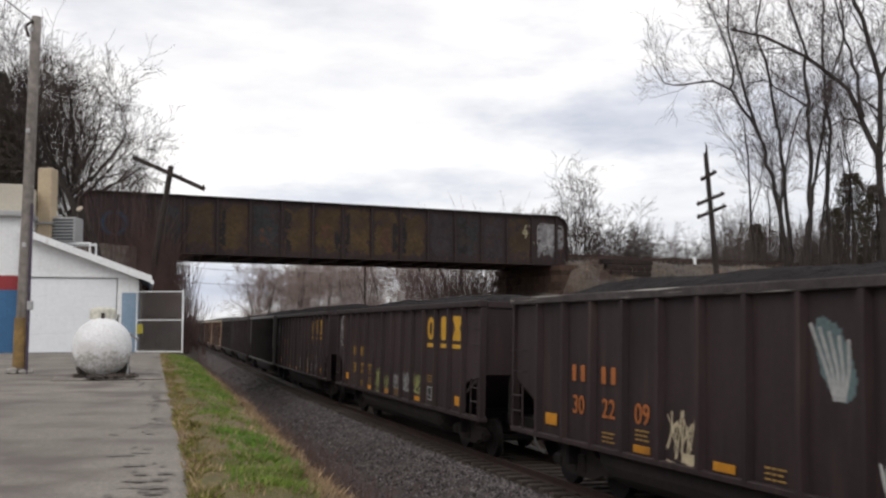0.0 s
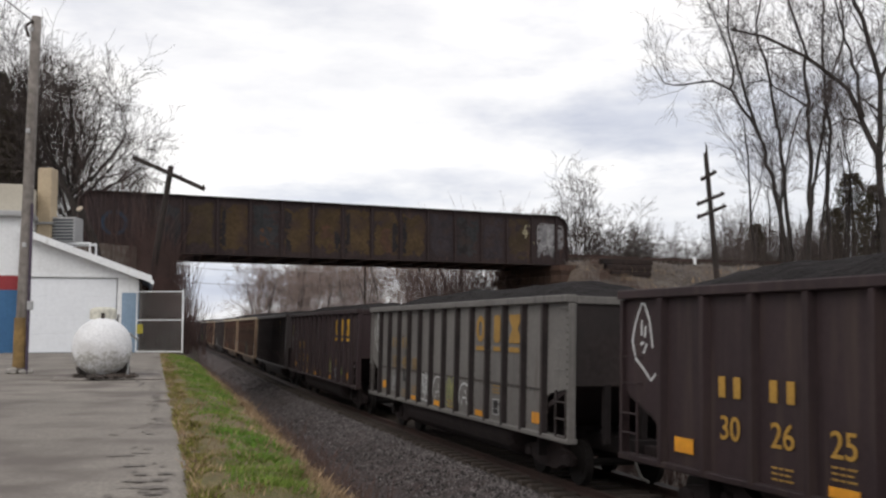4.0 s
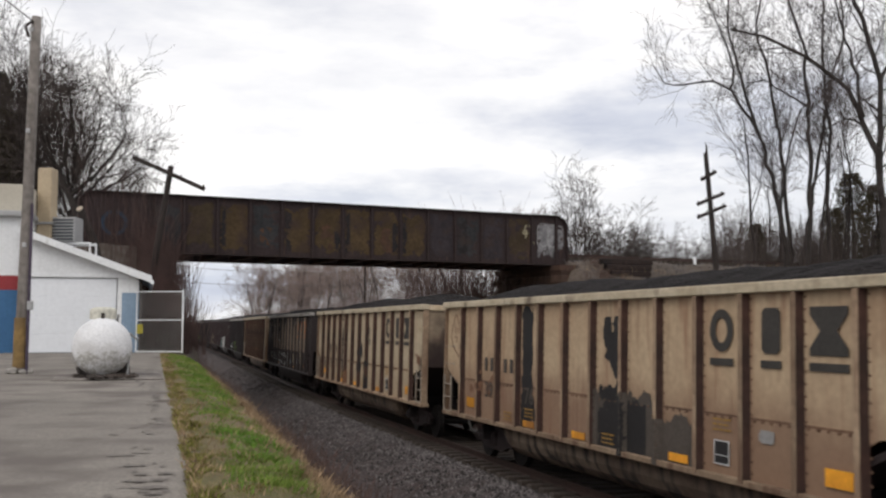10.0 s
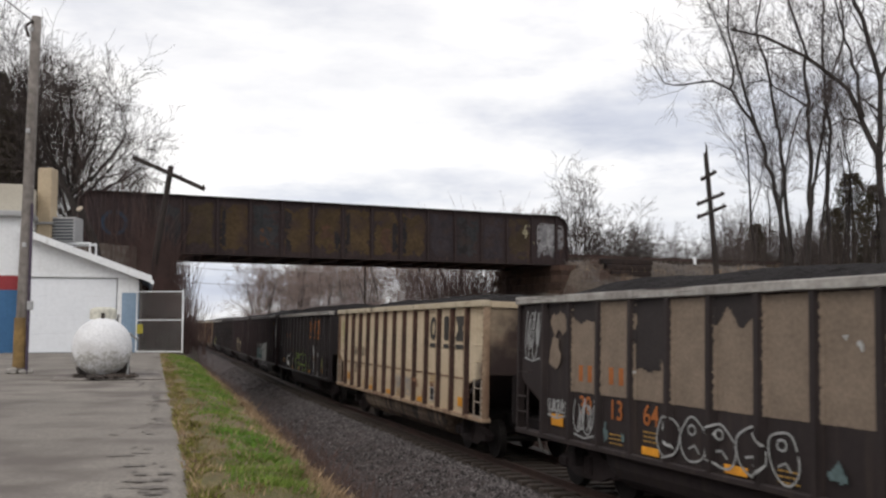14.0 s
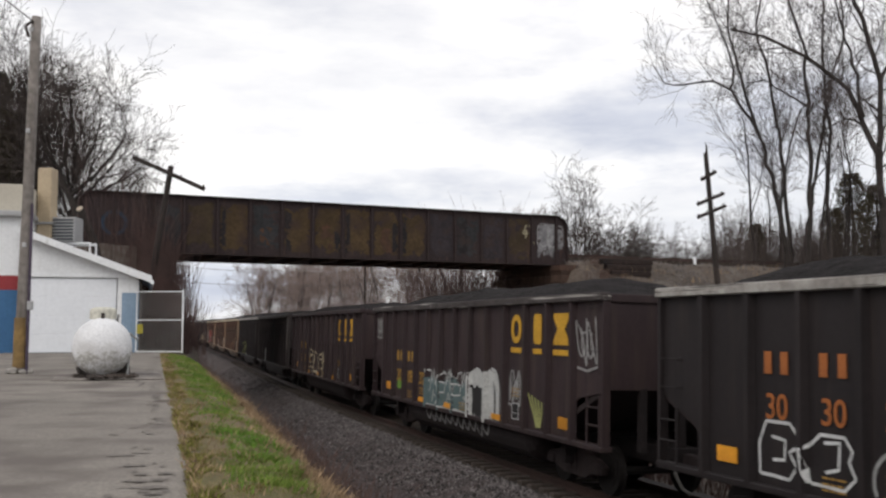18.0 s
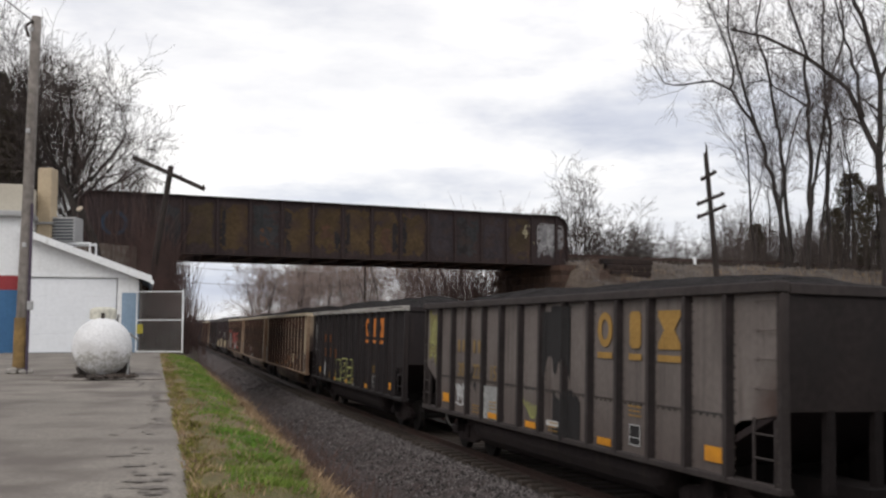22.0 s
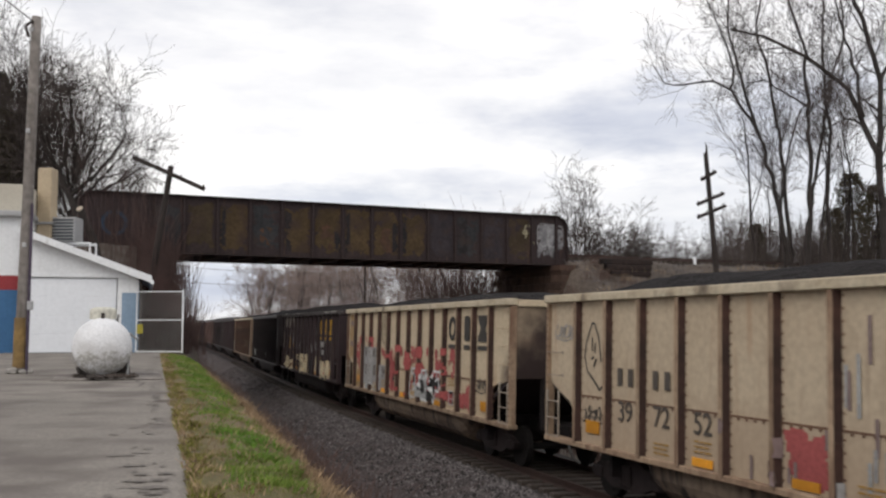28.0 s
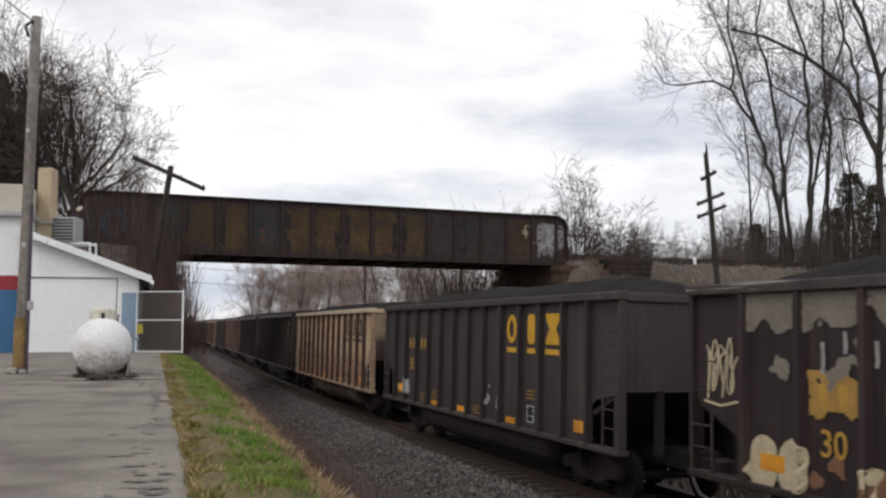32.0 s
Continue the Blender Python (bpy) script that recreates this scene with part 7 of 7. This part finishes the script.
        place(t, at_px(px, y), y, 0.0, 1.0, False)
    for seed, px, y, h, w in ((81, 122, 47, 6.9, 3.0), (82, 60, 49, 9.0, 2.3), (84, 15, 51, 11.2, 2.2), (87, 42, 48, 9.6, 2.0)):
        fan_tree(seed, at_px(px, y), y, h, w, "spreading bare tree with fine budding twigs", 0.0085, 6)
    # smaller and farther trees
    young = [fan_tree(31 + k, at_px(1010, 68), 68, (9.6, 9.4, 9.8, 9.0)[k], (4.2, 3.6, 3.0, 4.0)[k], "bare multi-stemmed tree beyond the embankment") for k in range(4)]
    spots = [(1022, 68, 0.86), (1066, 72, 0.82), (1130, 77, 0.85), (850, 80, 0.52), (1105, 74, 0.75), (1160, 77, 0.80), (1195, 75, 0.70), (1235, 78, 0.75), (1275, 76, 0.75), (1320, 80, 0.85), (1350, 78, 0.80), (1400, 82, 0.90), (1150, 92, 0.90), (1215, 94, 0.90), (1440, 87, 0.90), (1085, 95, 0.85), (1300, 84, 0.90)]
    for k, (px, y, s) in enumerate(spots):
        place(young[k % 4], at_px(px, y), y, rng.uniform(0, 6.28), s * rng.uniform(0.92, 1.08), k >= 4)
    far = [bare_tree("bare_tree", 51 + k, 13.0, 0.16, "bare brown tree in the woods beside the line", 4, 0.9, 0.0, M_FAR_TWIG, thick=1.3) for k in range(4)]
    spots = []
    for k in range(62):
        s = -46 - 2.75 * k + rng.uniform(-2, 2)
        x, y, a = line_at(s)
        q = rng.uniform(9, 14) + (k % 3) * 3.5 + max(0.0, (-s - 140) * 0.06)
        spots.append((x - math.cos(a) * q, y + math.sin(a) * q, rng.uniform(0.72, 1.0) * (0.52 if s < -196 else 0.85 if s < -178 else 1.15 if s < -120 else 0.82)))
    for k in range(16):
        s = -130 - 11 * k + rng.uniform(-3, 3)
        x, y, a = line_at(s)
        q = -rng.uniform(9, 14)
        spots.append((x - math.cos(a) * q, y + math.sin(a) * q, rng.uniform(0.20, 0.32)))
    for k, (x, y, s) in enumerate(spots):
        place(far[k % 4], x, y, rng.uniform(0, 6.28), s, k >= 4)
    for seed, px, y, h, w in ((1, 1340, 72, 6.4, 2.3), (2, 1300, 74, 5.6, 2.0), (3, 1512, 68, 7.0, 3.2), (4, 1478, 71, 5.4, 2.8), (5, 1556, 66, 6.0, 3.2), (8, 1372, 75, 5.0, 1.8), (6, 26, 49, 8.6, 3.4), (7, -20, 48, 10.0, 3.8)):
        t = evergreen("cedar_tree", seed, h, w, "dark evergreen cedar tree", 700 if px < 100 else 560)
        place(t, at_px(px, y), y, 0.0, 1.0, False)


def stems(name, label, material, spots, seed, height, radius, per, spread, bend=0.5):
    rng = random.Random(seed)
    g = Geo()
    for x, y in spots:
        z = ground_at(x, y)
        for _ in range(per):
            p = Vector((x + rng.gauss(0, spread), y + rng.gauss(0, spread), z - 0.05))
            a = rng.uniform(0, 6.283)
            h = height * rng.uniform(0.4, 1.15)
            d = Vector((math.cos(a), math.sin(a), 0)) * h * bend * rng.random()
            g.tube([p, p + Vector((0, 0, h * 0.55)) + d * 0.35, p + Vector((0, 0, h)) + d], [radius, radius * 0.8, radius * 0.4], 3, cap=False)
    o = mesh_ob(name, g.v, g.f, material)
    tagged(o, label, "undergrowth", kind="stuff")
    return o


def build_undergrowth():
    rng = random.Random(8)
    # brambles under the bridge's left end and along the bank
    sp = [(at_px(rng.uniform(258, 328), y), y) for y in [rng.uniform(36, 52) for _ in range(46)]]
    stems("brambles", "tangled reddish brown bramble stems on the bank", M_BRUSH, sp, 1, 1.9, 0.011, 70, 0.5)
    sp = [(at_px(rng.uniform(150, 300), y), y) for y in [rng.uniform(38.5, 43.5) for _ in range(30)]]
    stems("brambles", "tall bare saplings and vines before the girder", M_BRUSH, sp, 2, 4.2, 0.010, 4, 0.5, 0.3)
    sp = []
    for _ in range(70):
        s = rng.uniform(-170, -48)
        x, y, a = line_at(s)
        q = -rng.uniform(5.0, 8.0)
        sp.append((x - math.cos(a) * q, y + math.sin(a) * q))
    stems("brambles", "reddish brown brush along the track", M_BRUSH, sp, 3, 2.2, 0.02, 60, 0.9)
    sp = []
    for _ in range(200):
        s = rng.uniform(-192, -50)
        x, y, a = line_at(s)
        q = rng.uniform(6.5, 13.0)
        sp.append((x - math.cos(a) * q, y + math.sin(a) * q))
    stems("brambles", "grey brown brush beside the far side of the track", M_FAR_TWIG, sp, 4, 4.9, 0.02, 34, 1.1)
    sp = [tuple(bridge_point(rng.uniform(15.4, 18.6), rng.uniform(3, 13), 0)[:2]) for _ in range(46)]
    stems("brambles", "reddish brown brush beside the bridge abutment", M_BRUSH, sp, 9, 6.6, 0.016, 26, 0.8)
    sp = [(at_px(rng.uniform(1290, 1600), y), y) for y in [rng.uniform(60, 72) for _ in range(60)]]
    stems("brambles", "brown brush and saplings beyond the upper line", M_TWIG, sp, 12, 3.6, 0.013, 22, 0.9, 0.4)
    sp = []
    for _ in range(560):
        y = 4.5 + 26 * rng.random() ** 1.5
        e = rng.uniform(0.95, 2.1)
        sp.append((pave_edge(y) + e / 0.96, y))
    stems("dry_weeds", "low reddish brown weeds on the bank below the grass", M_WEED, sp, 10, 0.16, 0.004, 16, 0.16, 0.9)
    sp = []
    for _ in range(90):
        y = 4.2 + 6 * rng.random()
        sp.append((pave_edge(y) + rng.uniform(1.15, 2.6), y))
    stems("dry_weeds", "reddish brown brambles at the bank's foot", M_BRUSH, sp, 15, 0.30, 0.005, 16, 0.15, 1.1)
    # added dark stems stand in for the shade seen under and between the cars
    sp = []
    for _ in range(420):
        x, y, a = line_at(rng.uniform(-48, 14))
        q = rng.uniform(2.6, 7.0)
        sp.append((x - math.cos(a) * q, y + math.sin(a) * q))
    stems("dry_weeds", "dark stems added beyond the ballast to darken the gaps under the cars", M_BRUSH, sp, 13, 0.75, 0.010, 26, 0.35, 0.7)
    sp = [tuple(bridge_point(rng.uniform(18.6, 22.5), rng.uniform(-5.0, -0.9), 0)[:2]) for _ in range(50)]
    stems("dry_weeds", "brown weeds at the foot of the bridge abutment", M_WEED, sp, 14, 0.5, 0.008, 30, 0.3, 0.7)
    # dry brush on the embankment slope
    sp = [tuple(bridge_point(rng.uniform(20, 48), rng.uniform(-6.5, -0.9), 0)[:2]) for _ in range(70)]
    stems("dry_weeds", "dead grass and weeds on the embankment", M_STRAW, sp, 5, 0.35, 0.008, 26, 0.5, 0.8)
    # loose stone fill on the embankment's face
    g, r = Geo(), random.Random(77)
    us, vs_ = [r.uniform(19.5, 46) for _ in range(4200)], [r.uniform(-6.5, 0.4) for _ in range(4200)]
    xy = [bridge_point(a, b, 0) for a, b in zip(us, vs_)]
    zz = ground_z(np.array([q.x for q in xy]), np.array([q.y for q in xy]))
    for q, z in zip(xy, zz):
        k = r.uniform(0.025, 0.075)
        m = Matrix.Translation((q.x, q.y, float(z) + k * 0.2)) @ Euler((r.uniform(0, 6), r.uniform(0, 6), r.uniform(0, 6))).to_matrix().to_4x4()
        b, c = k * r.uniform(0.6, 1), k * r.uniform(0.5, 0.9)
        g.add([m @ Vector(v) for v in ((k, 0, 0), (-k, 0.2 * b, 0), (0, b, 0.1 * c), (0.1 * k, -b, 0), (0, 0, c), (0.2 * k, 0, -c))], [(0, 2, 4), (2, 1, 4), (1, 3, 4), (3, 0, 4), (2, 0, 5), (1, 2, 5), (3, 1, 5), (0, 3, 5)])
    tagged(mesh_ob("stone_fill", g.v, g.f, M_STONE), "grey broken stone on the embankment's slope", "stones", kind="stuff")
    # blades along the yard's edge
    for nm, lab, material, count, hh, seed in (("grass", "short green spring grass along the yard's edge", M_GREEN, 140000, 0.062, 6), ("moss", "olive-yellow moss and sparse grass beside the asphalt", M_MOSS, 130000, 0.036, 9), ("dry_grass", "dead straw-coloured grass on the bank's brow", M_STRAW, 90000, 0.06, 7), ("dead_leaves", "brown leaf litter among the grass", M_LITTER, 60000, 0.02, 8)):
        r = random.Random(seed)
        vs, fs = [], []
        xs, ys = [], []
        for _ in range(count):
            y = 3.4 + 27 * r.random() ** 2.0 if r.random() > 0.06 else r.uniform(-3, 3.4)
            e = r.uniform(-0.05, 1.12 if nm == "dry_grass" else 0.95)
            f = noise.noise((y * 0.7, e * 1.9, 3.3)) + 0.45 * noise.noise((y * 2.4, e * 5.0, 1.3)) + 0.2 * r.gauss(0, 1)
            green = f + 0.38 - 2.1 * (e - 0.52) ** 2 / 0.3 + min(0.35, 0.02 * (y - 6))
            straw = 3.6 * (e - 0.72) + 0.5 * f + 0.2 * r.gauss(0, 1)
            if nm == "grass" and green < 0.16:
                continue
            if nm == "moss" and (e > 0.7 or noise.noise((y * 1.1, e * 3.0, 9.1)) + 0.2 * r.gauss(0, 1) < -0.08):
                continue
            if nm == "dry_grass" and straw < 0 and r.random() > 0.16:
                continue
            if nm == "dead_leaves" and (green > 0.5 or e > 0.85):
                continue
            xs.append(pave_edge(y) + e * verge(y) / 0.96 + 0.03)
            ys.append(y)
        zs = ground_z(np.array(xs), np.array(ys))
        for x, y, z in zip(xs, ys, zs):
            a, h = r.uniform(0, 6.283), hh * r.uniform(0.4, 1.3)
            if nm == "dry_grass" and x - pave_edge(y) > 0.85 * verge(y):
                h *= (1.5 + 1.3 * noise.noise((y * 1.7, 0.0, 6.6))) * min(1.0, 0.45 + (y - 4) / 16)
            w = r.uniform(0.003, 0.008) * (1 + 0.05 * y)
            b = Vector((math.cos(a), math.sin(a), 0))
            lean = Vector((r.gauss(0, 0.5), r.gauss(0, 0.5), 0)) * h
            k = len(vs)
            p = Vector((x, y, z - 0.004))
            vs += [tuple(p - b * w), tuple(p + b * w), tuple(p + lean + Vector((0, 0, h)))]
            fs.append((k, k + 1, k + 2))
        o = mesh_ob(nm, vs, fs, material)
        tagged(o, lab, "grass", kind="stuff")
    # turf beneath the blades
    ys = np.arange(-30, 33, 0.3)
    vs, fs = [], []
    es = (-0.02, 0.2, 0.4, 0.6, 0.8, 1.0, 1.15)
    low_es = (1.0, 1.15, 1.3, 1.5, 1.8, 2.1, 2.5, 2.9)
    bv, bf = [], []
    for k, y in enumerate(ys):
        n = len(low_es)
        x = [pave_edge(y) + (e - 1 + verge(y)) / 0.96 + 0.12 * noise.noise((y * 0.8, e * 2, 4.4)) for e in low_es]
        z = ground_z(np.array(x), np.full(n, y)) + (0.026 + 0.02 * np.array([noise.noise((y * 2.1, e * 4, 1.1)) for e in low_es]) * (np.arange(n) > 0))
        bv += [(a, float(y), float(b)) for a, b in zip(x, z)]
        if k:
            bf += [((k - 1) * n + j, (k - 1) * n + j + 1, k * n + j + 1, k * n + j) for j in range(n - 1)]
    bank = mesh_ob("bank_soil", bv, bf, mat("dark_bank_soil", (0.062, 0.047, 0.041), (0.036, 0.027, 0.025), big=1.6, fine=14, bump=0.9, fac=0.9, dist=0.05), None, "", True)
    tagged(bank, "dark brown soil and dead weeds on the bank", "ground", kind="structure")
    for k, y in enumerate(ys):
        x = [pave_edge(y) + e * verge(y) / 0.96 + (0.06 * math.sin(y * 3.1) if 0 < e else 0) for e in es]
        z = ground_z(np.array(x), np.full(len(es), y)) + np.array((0.008, 0.028, 0.034, 0.034, 0.034, 0.034, 0.02))
        vs += [(a, float(y), float(b)) for a, b in zip(x, z)]
        if k:
            n = len(es)
            fs += [((k - 1) * n + j, (k - 1) * n + j + 1, k * n + j + 1, k * n + j) for j in range(n - 1)]
    tf = mesh_ob("turf", vs, fs, M_MASS, None, "", True)
    tagged(tf, "patchy turf strip along the asphalt's edge", "grass", kind="structure")


def build_yard_wear():
    rng = random.Random(31)
    dirt = mat("damp_dirt", (0.132, 0.115, 0.101), (0.165, 0.146, 0.130), big=2, fine=30, bump=0, fac=0.4)
    seal = mat("crack_filler", (0.185, 0.163, 0.146), fac=0.4, bump=0)
    w = empty("yard_wear", Matrix(), "cracks and dark dirt washed along the asphalt's edge", "dirt", kind="stuff")
    g = Geo()
    for _ in range(240):
        y = 4.6 + 22 * rng.random() ** 1.6
        x = pave_edge(y) - abs(rng.gauss(0, 0.16)) - 0.12
        if noise.noise((x * 1.1, y * 0.9, 5.0)) < -0.05:
            continue
        n = 14
        a0, rx, ry = rng.uniform(0, 6), rng.uniform(0.015, 0.05) * (1 + 1.6 * rng.random() ** 3), rng.uniform(0.010, 0.030) * (1 + y / 14)
        k = len(g.v)
        zl = 0.0140 + 0.00002 * (len(g.f) // 14)
        g.v.append((x, y, zl))
        for i in range(n):
            q = 0.55 + 0.45 * noise.noise((math.cos(6.283 * i / n) * 1.7 + a0, math.sin(6.283 * i / n) * 1.7, y))
            g.v.append((x + rx * q * 1.4 * math.cos(6.283 * i / n), y + ry * q * 1.4 * math.sin(6.283 * i / n), zl))
        g.f += [(k, k + 1 + i, k + 1 + (i + 1) % n) for i in range(n)]
    mesh_ob("dirt_patch", g.v, g.f, dirt, w)
    g = Geo()
    for _ in range(15):
        x, y = rng.uniform(-12, -1.5), rng.uniform(5, 28)
        if x > pave_edge(y) - 0.3:
            continue
        a = rng.choice((0.05, 0.1, 3.0, 1.45, 1.6)) + rng.uniform(-0.15, 0.15)
        pts = []
        for i in range(rng.randint(8, 22)):
            pts.append((x, y))
            a += rng.gauss(0, 0.22)
            x, y = x + 0.22 * math.cos(a), y + 0.22 * math.sin(a)
            if x > pave_edge(y) - 0.1:
                break
        for (x0, y0), (x1, y1) in zip(pts, pts[1:]):
            d = Vector((x1 - x0, y1 - y0)).normalized() * rng.uniform(0.006, 0.02)
            k = len(g.v)
            zl = 0.0126 + 0.000005 * k
            g.v += [(x0 - d.y, y0 + d.x, zl), (x0 + d.y, y0 - d.x, zl), (x1 + d.y, y1 - d.x, zl), (x1 - d.y, y1 + d.x, zl)]
            g.f.append((k, k + 1, k + 2, k + 3))
    mesh_ob("crack", g.v, g.f, seal, w)


build_ground()
build_pavement()
build_yard_wear()
build_track()
build_bridge()
build_garage()
build_shop()
build_tank()
build_utility_pole()
build_gate()
crossarm_pole("telegraph_pole", (at_px(250, 40), 40, 0.0), 7.5, (0.0, radians(8.5)), ((7.18, 3.2, radians(15.5), radians(5)),), 0.16, "leaning dark wooden telegraph pole with one tilted crossarm")
crossarm_pole("telegraph_pole", (at_px(1275, 50), 50, 1.0), 8.75, (0.0, radians(-4)), ((7.55, 1.0, radians(-24), 0.3), (6.35, 1.7, radians(-18), 0.3), (5.7, 1.8, radians(-18), 0.3)), 0.165, "dark wooden telegraph pole with three crossarms", 0.55)
crossarm_pole("telegraph_pole", (at_px(646, 96), 96, -2.2), 9.6, (0.0, 0.0), ((9.2, 2.0, 0.0, 0.6),), 0.13, "far wooden pole carrying wires beyond the bridge")
crossarm_pole("telegraph_pole", (at_px(205, 78), 78, -1.0), 8.6, (0.0, 0.0), ((8.2, 2.0, 0.0, 0.6),), 0.13, "wooden pole carrying wires behind the bank")
for z0, z1, dy in ((7.15, 7.0, -0.4), (6.15, 6.2, 0.3), (4.9, 4.95, 0.1)):
    w = empty("power_cable", Matrix.Translation((at_px(205, 78), 78 + dy, z0)), "thin dark power cable strung between two poles", "cable", "overhead wires")
    dx, dl = at_px(646, 96) - at_px(205, 78), 18.0
    Geo().tube([(dx * q, dl * q, (z1 - z0) * q - 0.5 * 4 * q * (1 - q)) for q in np.linspace(0, 1, 13)], 0.02, 4).ob("strand", M_IRON, w)
post = empty("marker_post", Matrix.Translation(bridge_point(28.2, -0.6, 4.1)), "short white marker post beside the upper track", "post")
Geo().box((-0.08, -0.06, -0.4), (0.08, 0.06, 0.75), bevel=0.015).ob("board", M_WHITE, post)
snag = empty("tree_snag", Matrix.Translation((-14.2, 41, 3.4)), "dark dead trunk with a pale sawn end beside the girder", "tree trunk")
Geo().tube([(0, 0, -0.6), (-0.35, -0.15, 1.0), (-0.85, -0.45, 2.3)], [0.17, 0.16, 0.15], 10).ob("trunk", M_BARK, snag)
Geo().tube([(-0.85, -0.47, 2.28), (-0.87, -0.52, 2.34)], [0.14, 0.135], 10).ob("sawn_end", mat("sawn_wood", (0.50, 0.42, 0.33), (0.40, 0.33, 0.26), fac=0.2), snag, "pale sawn face")
build_trees()
build_undergrowth()
train = build_train()
motions(train)
